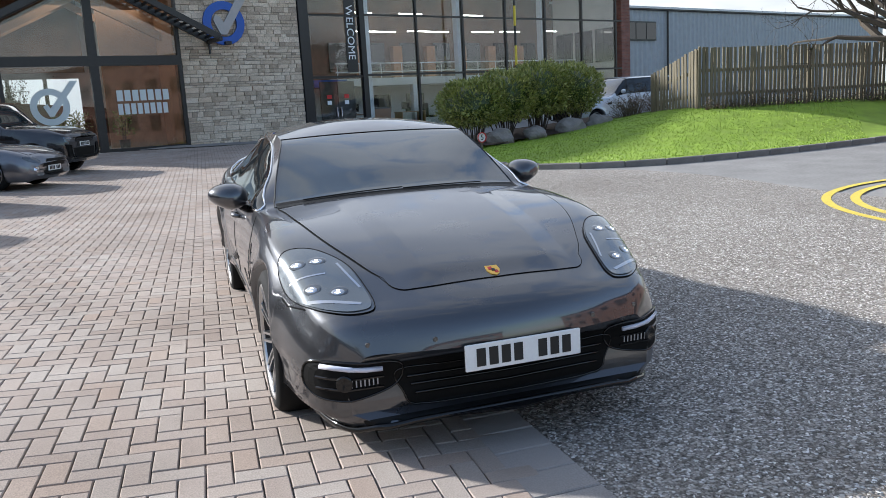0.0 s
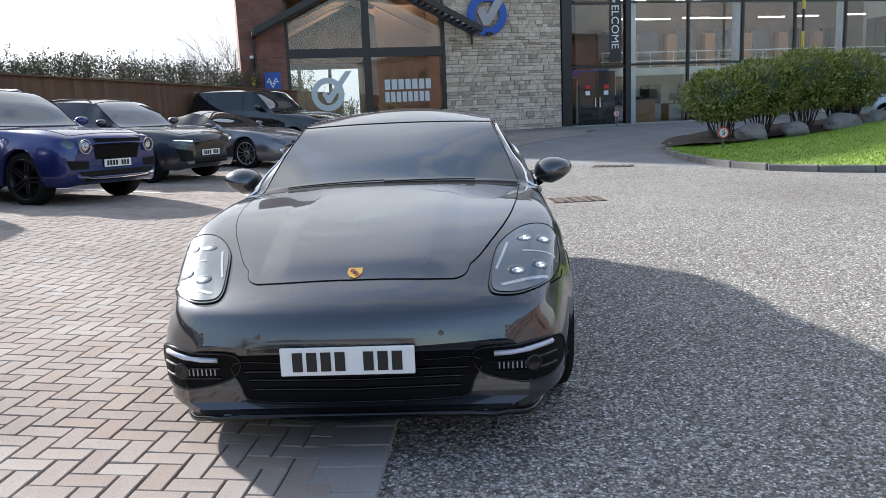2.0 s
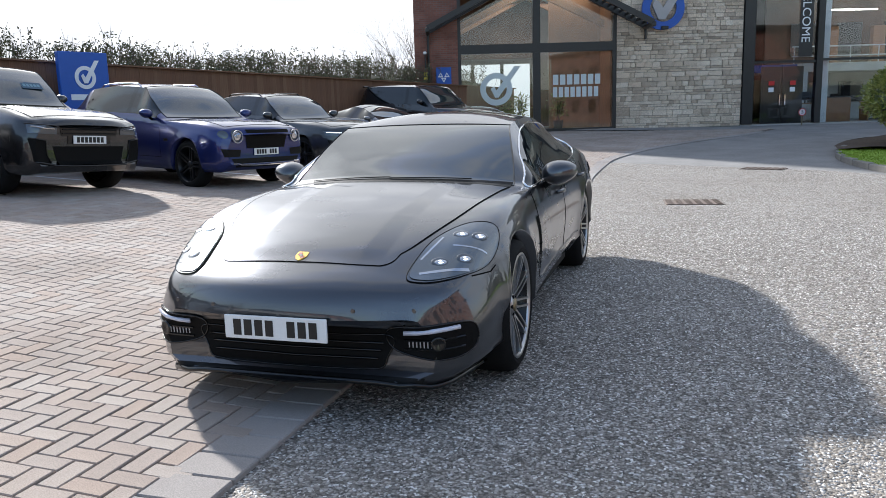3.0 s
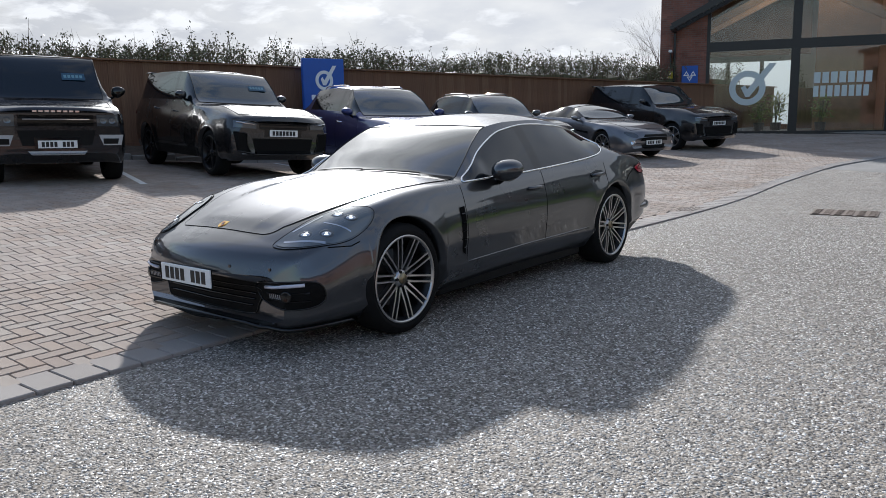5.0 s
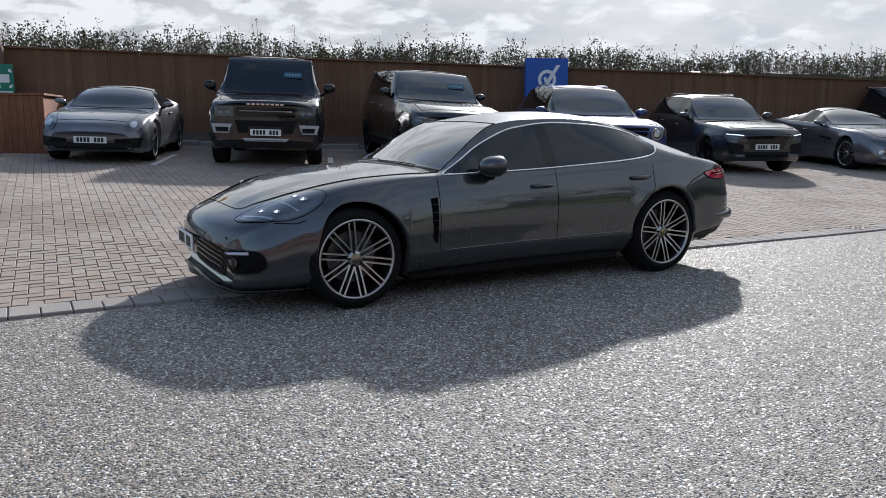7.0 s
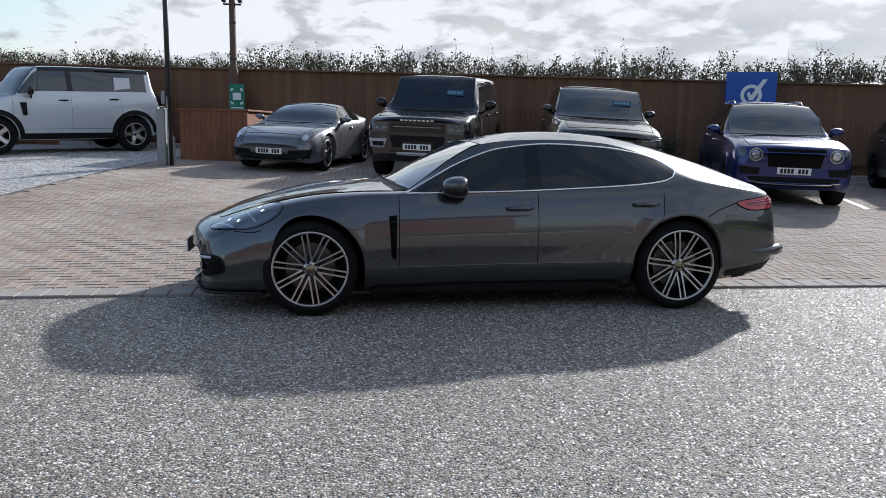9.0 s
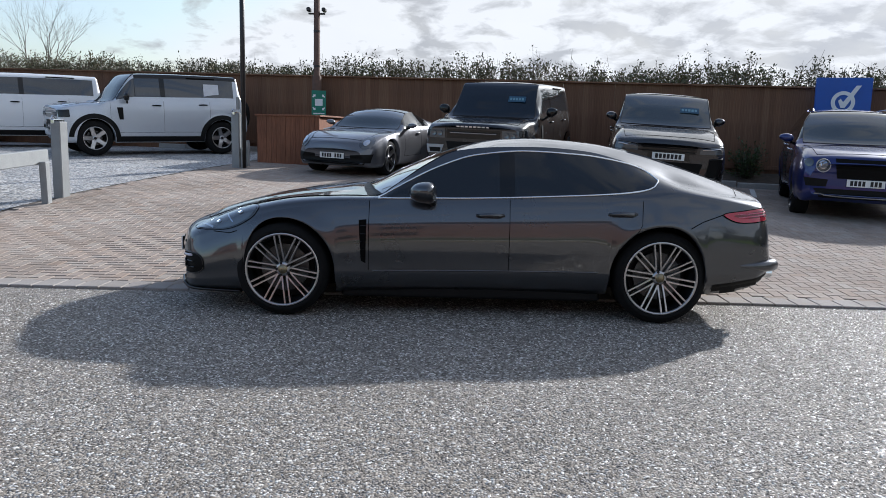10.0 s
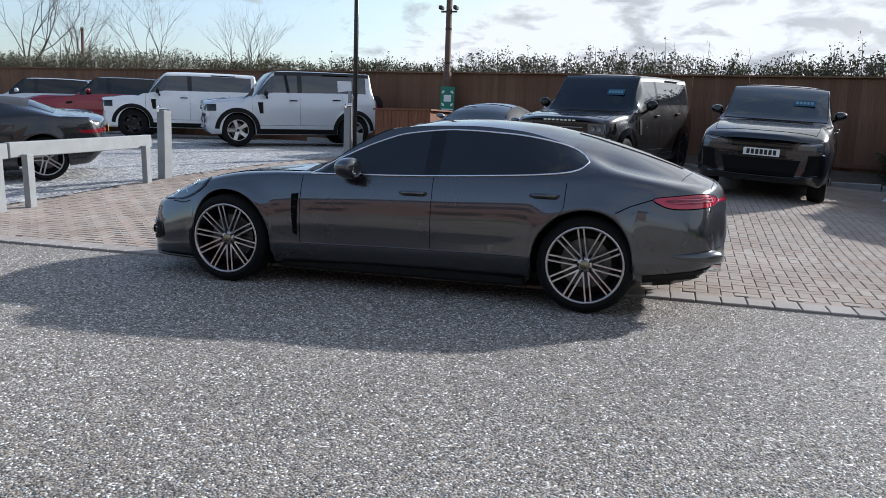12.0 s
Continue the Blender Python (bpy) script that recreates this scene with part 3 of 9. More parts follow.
def build_ground():
    xs = sorted(set([-2500, -900, -350, -150, -80, -50] + list(np.arange(-36, 44, 2.0)) + [0.15, 60, 110, 250, 700, 2500]))
    ys = sorted(set([-2500, -900, -300, -120, -60] + list(np.arange(-34, 50, 2.0)) + [60, 90, 160, 350, 900, 2500]))
    bm = bmesh.new()
    grid = [[bm.verts.new((x, y, gz(x, y) - 0.05)) for x in xs] for y in ys]
    for p, q in zip(grid, grid[1:]):
        for i in range(len(xs) - 1):
            bm.faces.new((p[i], p[i + 1], q[i + 1], q[i]))
    tagged(part("ground", bm, M["field"], smooth=True), "rough green ground running out to the horizon", "ground", kind="structure")


paver_right = curve_of([-8, 3, 8.5, 12, 15, 18, 21, 24, 26.5], [0.12, 0.15, 0.30, 0.15, 0.2, 0.8, 2.2, 4.2, 5.2])
road_right = curve_of([-30, 1, 4.2, 7.5, 9.6, 11, 12.5, 13.6, 14.6], [14, 9.5, 7.6, 7.9, 7.4, 6.0, 4.7, 2.6, 0.4])


def fence_x(y):
    return FENCE_A.x + (y - FENCE_A.y) * FENCE_D.x / FENCE_D.y


def lot_edge(x):
    """y of the boundary between block paving and the gravel lot."""
    return -5.55 - 0.206 * x


def facade_y(x):
    return 27.06 + (x + 0.61) * math.tan(radians(17))


build_ground()
tagged(strip("road", list(np.arange(-34, 44, 1.5)), lambda y: paver_right(y) - 0.1 if y < 27 else -20, lambda y: 60, -0.012, M["tarmac"], 24),
       "worn grey tarmac drive in front of the showroom", "road", kind="structure")
tagged(strip("road_surface", list(np.arange(-30, 14.6, 0.6)) + [14.6], lambda y: paver_right(y) - 0.02, road_right, 0.0, M["chippings"], 16),
       "coarse tarmac dressed with pale stone chippings", "road", kind="structure")
# gravel lot beyond the rail
bm = bmesh.new()
cols = []
for x in list(np.arange(-30, 1, 1.0)):
    y1 = lot_edge(x)
    cols.append([bm.verts.new((x, y1 - 26 * t, gz(x, y1 - 26 * t) + 0.0)) for t in (0, 0.03, 0.08, 0.15, 0.25, 0.4, 0.6, 0.8, 1)])
for p, q in zip(cols, cols[1:]):
    for i in range(len(p) - 1):
        bm.faces.new((p[i], q[i], q[i + 1], p[i + 1]))
bmesh.ops.recalc_face_normals(bm, faces=bm.faces)
tagged(part("gravel_lot", bm, M["lot_gravel"], smooth=True), "pale loose gravel car lot behind a low rail", "gravel", kind="structure")
# bed of the block paving
bm = bmesh.new()
cols = []
for i in range(33):
    row = []
    for j in range(31):
        v = j / 30
        x_top = -14 + 14.15 * i / 32
        lo = Vector((x_top, lot_edge(x_top)))
        xr = paver_right(25.5)
        hx = fence_x(25.5) + 0.2 + (xr - fence_x(25.5) - 0.2) * i / 32
        hi = Vector((hx, 25.5 if hx < -3 else min(26.5, facade_y(hx))))
        y = lo.y + (hi.y - lo.y) * v
        x = fence_x(y) + 0.1 + (paver_right(y) - 0.02 - fence_x(y) - 0.1) * i / 32 if j else x_top
        if j == 0:
            x = fence_x(lo.y) + (paver_right(lo.y) - fence_x(lo.y)) * i / 32
            y = lot_edge(x)
        row.append(bm.verts.new((x, y, gz(x, y) - 0.006)))
    cols.append(row)
for p, q in zip(cols, cols[1:]):
    for i in range(len(p) - 1):
        bm.faces.new((p[i], q[i], q[i + 1], p[i + 1]))
forecourt = tagged(part("forecourt", bm, M["joint_sand"], smooth=True), "block-paved forecourt of brown-grey pavers", "paving", kind="structure")

# ---- timber fence behind the parked cars ----
def fence_top(s):
    return 2.92 - 0.019 * s


def build_fence():
    f = tagged(new("boundary_fence"), "tall brown-stained close-board timber fence", "fence")
    boards, pitch, length = 300, 0.125, 76.0
    shared = {}
    rest = bmesh.new()
    n = int(length / pitch)
    rng = random.Random(4)
    ang = 73
    for i in range(n):
        s = -30 + i * pitch
        x, y = FENCE_A.x + FENCE_D.x * s, FENCE_A.y + FENCE_D.y * s
        z0 = gz(x, y) - 0.02
        h = fence_top(s) - z0 + rng.uniform(-0.012, 0.012)
        tilt = rng.uniform(-0.25, 0.25)
        m = pose(x, y, z0, 0, tilt, ang + rng.uniform(-2.5, 2.5)) @ Matrix.Diagonal((1, 1, h, 1))
        if -2 <= s < -2 + boards * pitch:
            k = i % 4
            if k not in shared:
                shared[k] = mesh_of("board", one_box(-0.066, 0.066, -0.011, 0.011 + 0.004 * k, 0, 1, 0.0), M["fence"])
            b = new("board", shared[k])
            b.parent, b.matrix_basis = f, m
        else:
            box(rest, -0.066, 0.066, -0.011, 0.013, 0, 1, 0, m)
    r = part("boards", rest, M["fence"], f)
    r["kind"] = "stuff"
    for z in (-0.02, -1.9):
        bm = bmesh.new()
        pts = []
        for k in range(2):
            s = -30 + k * length
            x, y = FENCE_A.x + FENCE_D.x * s, FENCE_A.y + FENCE_D.y * s
            pts.append((x + 0.04, y - 0.012, fence_top(s) + (z if z > -1 else z)))
        a, b = Vector(pts[0]), Vector(pts[1])
        d = (b - a).normalized()
        side = Vector((d.y, -d.x, 0)).normalized()
        w, h = (0.05, 0.035) if z > -1 else (0.03, 0.09)
        vs = []
        for p in (a, b):
            vs.append([bm.verts.new(p + side * sx + Vector((0, 0, sz))) for sx, sz in ((-w, 0), (w, 0), (w, h), (-w, h))])
        for i in range(4):
            bm.faces.new((vs[0][i], vs[0][(i + 1) % 4], vs[1][(i + 1) % 4], vs[1][i]))
        bm.faces.new(vs[0][::-1]); bm.faces.new(vs[1])
        part("capping_rail" if z > -1 else "rail", bm, M["fence"], f)
    # concrete kerb along the foot of the fence, wider in front of the planted bed
    def kerb_out(s):
        return 0.32 + 0.62 * smooth01((s - 2) / 1.5) * (1 - smooth01((s - 13.0) / 1.5))
    bm = bmesh.new()
    for k in range(40):
        s = -4 + k * 0.92
        o = kerb_out(s)
        x, y = FENCE_A.x + FENCE_D.x * s + o, FENCE_A.y + FENCE_D.y * s - 0.3 * o
        box(bm, -0.45, 0.45, -0.08, 0.08, -0.1, 0.13, 0.015, pose(x, y, gz(x, y), 0, 0, 73))
    tagged(part("fence_kerb", bm, M["concrete"]), "raised concrete kerb along the foot of the fence", "kerb", kind="structure")
    bm = bmesh.new()
    rows = []
    for k in range(49):
        s = 2.6 + k * 0.24
        o = kerb_out(s) - 0.06
        row = []
        for i in range(6):
            t = i / 5
            x, y = FENCE_A.x + FENCE_D.x * s + o * t, FENCE_A.y + FENCE_D.y * s - 0.3 * o * t
            row.append(bm.verts.new((x, y, gz(x, y) + 0.105 + 0.20 * (1 - t) ** 1.3 + 0.02 * noise.noise(Vector((x * 3, y * 3, 0))))))
        rows.append(row)
    for p, q in zip(rows, rows[1:]):
        for i in range(5):
            bm.faces.new((p[i], p[i + 1], q[i + 1], q[i]))
    tagged(part("planted_bed", bm, M["bed_soil"], smooth=True), "bare brown soil bed along the fence", "soil", kind="structure")


build_fence()


# ---- foliage ----
def leaf(bm, p, d, up, length, width):
    side = d.cross(up).normalized()
    a, b = p + d * length * 0.5 + side * width * 0.5, p + d * length * 0.5 - side * width * 0.5
    vs = [bm.verts.new(q) for q in (p, a + up * width * 0.12, p + d * length, b + up * width * 0.12)]
    bm.faces.new(vs)


def rand_dir(rng, up_bias=0.0):
    while True:
        v = Vector((rng.uniform(-1, 1), rng.uniform(-1, 1), rng.uniform(-1, 1)))
        if 0.1 < v.length < 1:
            v.normalize()
            v.z += up_bias
            return v.normalized()


def build_far_hedge():
    """Winter hedge seen over the top of the fence."""
    rng = random.Random(11)
    h = tagged(new("field_hedge"), "ragged half-bare winter hedge behind the timber fence", "hedge")
    twigs, leaves = bmesh.new(), bmesh.new()
    for i in range(4200):
        s = rng.uniform(-34, 40)
        off = rng.uniform(0.9, 2.6)
        x = FENCE_A.x + FENCE_D.x * s - FENCE_D.y * off
        y = FENCE_A.y + FENCE_D.y * s + FENCE_D.x * off
        swell = 0.5 + 0.5 * math.sin(s * 0.45) * math.sin(s * 0.17 + 1) + 0.35 * math.sin(s * 1.3)
        top = fence_top(s) + 0.02 + 0.34 * rng.random() + 0.22 * max(0, swell) + (0.42 * rng.random() if rng.random() < 0.10 else 0) + 0.013 * max(0, s) + 0.45 * smooth01((-6 - s) / 8) * rng.random()
        base = Vector((x, y, fence_top(s) - 0.9))
        tip = Vector((x + rng.uniform(-0.5, 0.5), y + rng.uniform(-0.5, 0.5), top))
        mid = base.lerp(tip, 0.55) + Vector((rng.uniform(-0.15, 0.15), rng.uniform(-0.15, 0.15), 0))
        tube(twigs, [base, mid, tip], [0.014, 0.009, 0.003], 3)
        for k in range(2):
            q = mid.lerp(tip, rng.random())
            e = q + rand_dir(rng, 0.5) * rng.uniform(0.12, 0.35)
            tube(twigs, [q, e], [0.006, 0.002], 3)
        for k in range(int(44 if rng.random() < 0.30 + 0.65 * math.sin(s * 0.8 + 1.7 * math.sin(s * 0.31)) ** 2 else 6)):
            q = base.lerp(tip, 1 - 0.6 * rng.random() ** 1.3) + rand_dir(rng) * rng.uniform(0.02, 0.17)
            if q.z > top + 0.08:
                q.z = top
            leaf(leaves, q, rand_dir(rng, 0.2), rand_dir(rng, 0.6), rng.uniform(0.05, 0.10), rng.uniform(0.03, 0.055))
    part("twigs", twigs, M["twig"], h)
    part("leaves", leaves, M["hedge_leaf"], h)
    # dense inner mass, kept below the ragged top
    core = bmesh.new()
    cols = []
    for i in range(170):
        s = -36 + i * 0.5
        row = []
        for off, dz in ((1.0, -1.2), (1.1, -0.12), (1.7, -0.05), (2.4, -0.12), (2.5, -1.2)):
            o = off + rng.uniform(-0.1, 0.1)
            x = FENCE_A.x + FENCE_D.x * s - FENCE_D.y * o
            y = FENCE_A.y + FENCE_D.y * s + FENCE_D.x * o
            row.append(core.verts.new((x, y, fence_top(s) + dz + rng.uniform(-0.1, 0.08) + 0.012 * max(0, s))))
        cols.append(row)
    for p, q in zip(cols, cols[1:]):
        for i in range(4):
            core.faces.new((p[i], p[i + 1], q[i + 1], q[i]))
    part("inner_growth", core, M["hedge_leaf"], h)
    h["kind"] = "stuff"


build_far_hedge()


def grow(bm, rng, p, d, length, r, depth, spread=0.55, sides=5):
    """A tapered limb that forks."""
    pts, rad = [p], [r]
    n = 3
    for k in range(n):
        d = (d + rand_dir(rng) * 0.16 + Vector((0, 0, 0.05))).normalized()
        p = p + d * length / n
        pts.append(p)
        rad.append(r * (1 - 0.35 * (k + 1) / n))
    tube(bm, pts, rad, sides if depth > 1 else 3)
    ends = [pts[-1]]
    if depth:
        for k in range(rng.choice((2, 3, 3))):
            nd = (d + rand_dir(rng) * spread).normalized()
            i = rng.choice((2, 3, 3))
            ends += grow(bm, rng, pts[i], nd, length * rng.uniform(0.62, 0.82), rad[i] * 0.68, depth - 1, spread, sides)
    return ends


def bare_tree(x, y, height, seed, depth=5, lean=(0, 0, 1), label="bare winter tree with fine grey-brown branches", trunk_r=0.16, spread=0.55, z=None):
    rng = random.Random(seed)
    t = thing("tree", pose(x, y, gz(x, y) - 0.1 if z is None else z), label, "tree", "bare trees")
    bm = bmesh.new()
    d0 = Vector(lean).normalized()
    tube(bm, [(0, 0, -0.2), d0 * height * 0.14, d0 * height * 0.26], [trunk_r * 1.35, trunk_r, trunk_r * 0.85], 9)
    part("trunk", bm, M["bark"], t, smooth=True)
    bm = bmesh.new()
    for k in range(4):
        nd = (d0 + rand_dir(rng) * spread).normalized()
        nd.z = abs(nd.z)
        grow(bm, rng, d0 * height * rng.uniform(0.16, 0.25), nd, height * 0.26, trunk_r * 0.6, depth, spread)
    part("crown", bm, M["bark"], t)
    return t


for x, y, hgt, sd in [(-26, -27, 9.5, 3), (-30, -27.5, 8.6, 5), (-34, -25.5, 9.0, 8), (-37.5, -21.3, 8.2, 13), (-31.5, -29, 7.5, 14), (-12.3, 36.0, 6.6, 21), (-13.4, 38, 5.5, 22)]:
    bare_tree(x, y, hgt, sd, 5, trunk_r=0.085)
# ---- showroom building ----
BASE = 0.55
FACADE = pose(-0.61, 27.06, BASE, 0, 0, 17)


def fx(s, d, z):
    return FACADE @ Vector((s, d, z))


def build_showroom():
    b = thing("showroom", FACADE, "brick and stone car showroom with a gabled glass front", "building")
    H = 8.5
    bm = one_box(-7.75, -6.1, 0.0, 0.35, -0.3, H)
    part("brick_wall", bm, M["brick"], b, "red brick wall beside the glazed gable")
    part("side_wall", one_box(-7.75, -7.40, 0.352, 14, -0.3, H), M["brick"], b)
    part("back_wall", one_box(-7.75, 26, 14.0, 14.3, -0.3, 9.0), M["indoor_wall"], b)
    part("upper_wall", one_box(-6.098, -0.052, 0.05, 0.35, 5.95, H), M["brick"], b)
    part("mortar_wall", one_box(-0.05, 4.78, 0.05, 0.45, -0.3, H), M["mortar"], b)
    part("roof", one_box(-8.1, 5.2, -0.3, 14.4, H, H + 0.3), M["frame"], b)
    # glazed gable
    g = part("gable_frame", one_box(-6.1, -0.05, 0.0, 0.14, -0.02, 0.10), M["frame"], b, "dark framed glazed gable")
    for s0, s1 in ((-6.1, -5.98), (-3.24, -2.95), (-0.18, -0.05)):
        part("mullion", one_box(s0, s1, 0.0, 0.16, 0.10, 5.9 if s0 == -3.24 else 5.0), M["frame"], g)
    part("transom", one_box(-6.1, -0.05, -0.01, 0.15, 2.98, 3.32), M["frame"], g)
    for s0, s1 in ((-5.98, -3.24), (-2.95, -0.18)):
        p = part("pane", one_box(s0, s1, 0.06, 0.075, 0.10, 2.98), M["pane"], g)
        p.visible_shadow = False
        bm = bmesh.new()
        hi, lo = (5.62, 4.42)
        out = [(s0, 3.32), (s1, 3.32), (s1, hi if s0 < -5 else lo), (s0, lo if s0 < -5 else hi)]
        prism(bm, out, 0.06, 0.075)
        p = part("pane", bm, M["pane"], g)
        p.visible_shadow = False
    # open rafter canopy over the gable
    c = part("canopy", bmesh.new(), M["frame"], b, "dark open rafter canopy following the gable")
    apex, eave, half = 5.95, 3.85, 4.12
    for side in (-1, 1):
        for d in (-1.25, -0.05):
            bm = bmesh.new()
            a, e = Vector((-3.1, d, apex)), Vector((-3.1 + side * half, d, eave))
            dirn = (e - a).normalized()
            up = Vector((-dirn.z * side, 0, abs(dirn.x)))
            rings = []
            for q in (a, e):
                rings.append([bm.verts.new(q + up * z + Vector((0, y, 0))) for y, z in ((-0.06, -0.10), (0.06, -0.10), (0.06, 0.10), (-0.06, 0.10))])
            for i in range(4):
                bm.faces.new((rings[0][i], rings[0][(i + 1) % 4], rings[1][(i + 1) % 4], rings[1][i]))
            bm.faces.new(rings[0][::-1]); bm.faces.new(rings[1])
            part("rafter", bm, M["frame"], c)
        for k in range(19):
            t = (k + 0.5) / 19
            s = -3.1 + side * half * t
            z = apex + (eave - apex) * t + 0.05
            part("purlin", one_box(s - 0.025, s + 0.025, -1.2, -0.0, z - 0.05, z + 0.04), M["frame"], c)
        tilt = math.degrees(math.atan2(apex - eave, half))
        s = -3.1 + side * half
        part("gutter", one_box(s - 0.07, s + 0.07, -1.35, 0.0, eave - 0.14, eave + 0.02, 0.02), M["frame"], c)
        bm = bmesh.new()
        tube(bm, [(s, -0.08, eave - 0.1), (s, -0.08, -0.0 if side < 0 else eave - 0.5)], 0.045, 8)
        part("downpipe", bm, M["frame"], c)
    # inside the gable: floor, ceiling, blinds glowing as if daylit, timber wall
    part("indoor_floor", one_box(-7.38, 4.7, 0.2, 13.9, -0.06, 0.02), M["indoor_floor"], b)
    part("indoor_ceiling", one_box(-7.38, -0.06, 0.5, 13.9, 5.9, 6.0), M["indoor_wall"], b)
    part("partition", one_box(-7.38, -0.2, 7.0, 7.15, 0.02, 5.9), M["indoor_wall"], b)
    # added dark sheet: stands in for the dim, reflecting look of the upper panes
    part("upper_partition", one_box(-7.36, -2.32, 5.2, 5.3, 3.1, 5.88), M["gallery_wood"], b, "dark sheet added behind the gable glass to darken the upper panes")
    for side in (-1, 1):
        for d in (1.6, 3.6):
            part("roof_timber", one_box(0.0, 4.0, d, d + 0.16, -0.13, 0.13), M["indoor_wood"], b, "sloping roof timber inside the gable", m=pose(-3.1, 0, 5.55) @ (pose(0, 0, 0, 0, 26) if side > 0 else pose(0, 0, 0, 0, 154)))
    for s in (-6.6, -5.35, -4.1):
        bl = part("blind", one_box(s, s + 1.1, 3.2, 3.26, 0.3, 2.75), M["blind"], b, "pale window blind, its daylight put in as glow")
    part("timber_wall", one_box(-2.3, -0.2, 2.4, 2.5, 0.02, 5.6), M["indoor_wood"], b, "orange-brown timber lining")
    part("timber_side", one_box(-0.19, -0.06, 0.4, 7.0, 0.02, 5.6), M["indoor_wood"], b)
    # white film lettering on the glass as plain bars, and the ring with a tick
    for row, (z, s0, s1) in enumerate(((1.75, -2.50, -0.62), (1.28, -2.50, -0.70))):
        k = 7 if row == 0 else 8
        w = (s1 - s0) / k
        for i in range(k):
            part("film_bar", one_box(s0 + i * w + 0.03, s0 + (i + 1) * w - 0.03, 0.045, 0.05, z, z + 0.38), M["frosted"], b, "white film bar standing for lettering")
    part("film_ring", ring_bm(0.62, 0.40, 0.045, 0.05), M["frosted"], b, "frosted ring on the glass", m=pose(-4.65, 0, 1.65))
    bm = bmesh.new()
    prism(bm, [(-0.22, 0.02), (-0.05, -0.32), (0.08, -0.32), (0.95, 0.85), (0.70, 0.85), (0.0, -0.05), (-0.08, 0.10)], 0.035, 0.04)
    part("film_tick", bm, M["frosted"], b, "frosted tick on the glass", m=pose(-4.65, 0, 1.65))
    # stone wall: each block proud of the mortar
    st = part("stone_wall", one_box(-0.05, 4.78, 0.02, 0.048, 0.0, 0.02), M["mortar"], b, "pale split-faced coursed stone wall")
    return b, st


showroom, stone_wall = build_showroom()


def build_glass_hall():
    b = thing("glass_hall", FACADE, "two-storey glass showroom hall with dark mullions", "building")
    H = 7.6
    part("plinth", one_box(4.78, 24.4, 0.0, 0.3, -0.3, 0.04), M["concrete"], b)
    part("floor_slab", one_box(4.8, 24.4, 0.3, 13.9, -0.06, 0.03), M["indoor_floor"], b)
    part("ceiling", one_box(4.8, 24.4, 0.3, 13.9, H - 0.3, H - 0.1), M["indoor_wall"], b)
    part("roof", one_box(4.6, 25.4, -0.9, 14.4, H - 0.08, H + 0.25), M["frame"], b, "dark flat roof edge with deep eaves")
    part("mezzanine", one_box(7.9, 24.3, 3.4, 13.9, 2.1, 2.45), M["indoor_wall"], b)
    part("gallery_wall", one_box(7.9, 24.28, 5.6, 5.8, 2.45, H - 0.3), M["gallery_wood"], b)
    part("lower_wall", one_box(7.9, 24.28, 5.6, 5.8, 0.03, 2.1), M["indoor_wall"], b)
    part("end_wall", one_box(24.3, 24.4, 0.36, 13.9, -0.3, H), M["indoor_wall"], b)
    part("lobby_wall", one_box(4.9, 7.7, 10.0, 10.15, 0.03, H - 0.3), M["indoor_wood"], b)
    part("pier", one_box(23.95, 24.62, 0.0, 0.35, -0.3, H - 0.1), M["brick"], b, "red brick end pier")
    frame_s = [5.30, 7.62] + [7.92 + 2.6 * k + 2.6 for k in range(6)]
    part("door_post", one_box(4.80, 5.22, -0.05, 0.2, 0.04, H - 0.1), M["frame"], b)
    part("door_post", one_box(7.60, 7.84, -0.05, 0.2, 0.04, H - 0.1), M["frame"], b)
    for s in frame_s[2:]:
        part("mullion", one_box(s - 0.05, s + 0.05, 0.0, 0.16, 0.04, H - 0.1), M["frame"], b)
    for z, d in ((2.43, 0.09), (4.92, 0.07)):
        part("transom", one_box(7.84, 23.95, 0.0, 0.14, z - d / 2, z + d / 2), M["frame"], b)
        part("transom", one_box(5.22, 7.60, 0.0, 0.14, z - d / 2 - 0.05, z + d / 2 - 0.05), M["frame"], b)
    for k, s in enumerate((8.06, 13.1, 18.4)):
        part("column", one_box(s - 0.16, s + 0.16, 0.25, 0.57, 0.03, H - 0.3, 0.02), M["column"], b, "white square steel column")
    edges = [5.22, 7.60] + [7.84] + [s for s in frame_s[2:]]
    spans = [(5.22, 7.60)] + list(zip(edges[2:], edges[3:]))
    for s0, s1 in spans:
        for z0, z1 in ((0.04, 2.38), (2.48, 4.88), (4.96, H - 0.1)):
            p = part("pane", one_box(s0 + 0.05, s1 - 0.05, 0.05, 0.065, z0, z1), M["pane"], b)
            p.visible_shadow = False
    for k in range(3):
        w_ = part("end_window", one_box(24.22, 24.29, 0.9 + 1.55 * k, 2.2 + 1.55 * k, 2.9, 4.7), M["glass"], b, "dark end window")
        part("glazing_bar", one_box(24.20, 24.215, 1.53 + 1.55 * k, 1.57 + 1.55 * k, 2.9, 4.7), M["frame"], w_)
    # entrance doors
    for k in range(2):
        s = 5.55 + k * 0.82
        d = part("door", one_box(s, s + 0.80, 0.075, 0.12, 0.04, 2.2), M["frame"], b, "dark framed entrance door")
        part("notice", one_box(s + 0.28, s + 0.50, 0.03, 0.035, 1.50, 1.66), M["sign_red"], d, "red notice on the door")
        part("notice", one_box(s + 0.28, s + 0.48, 0.03, 0.035, 1.25, 1.42), M["paper"], d)
        part("door_handle", one_box(s + (0.68 if k == 0 else 0.06), s + (0.74 if k == 0 else 0.12), -0.01, 0.04, 0.75, 1.15, 0.01), M["chrome"], d)
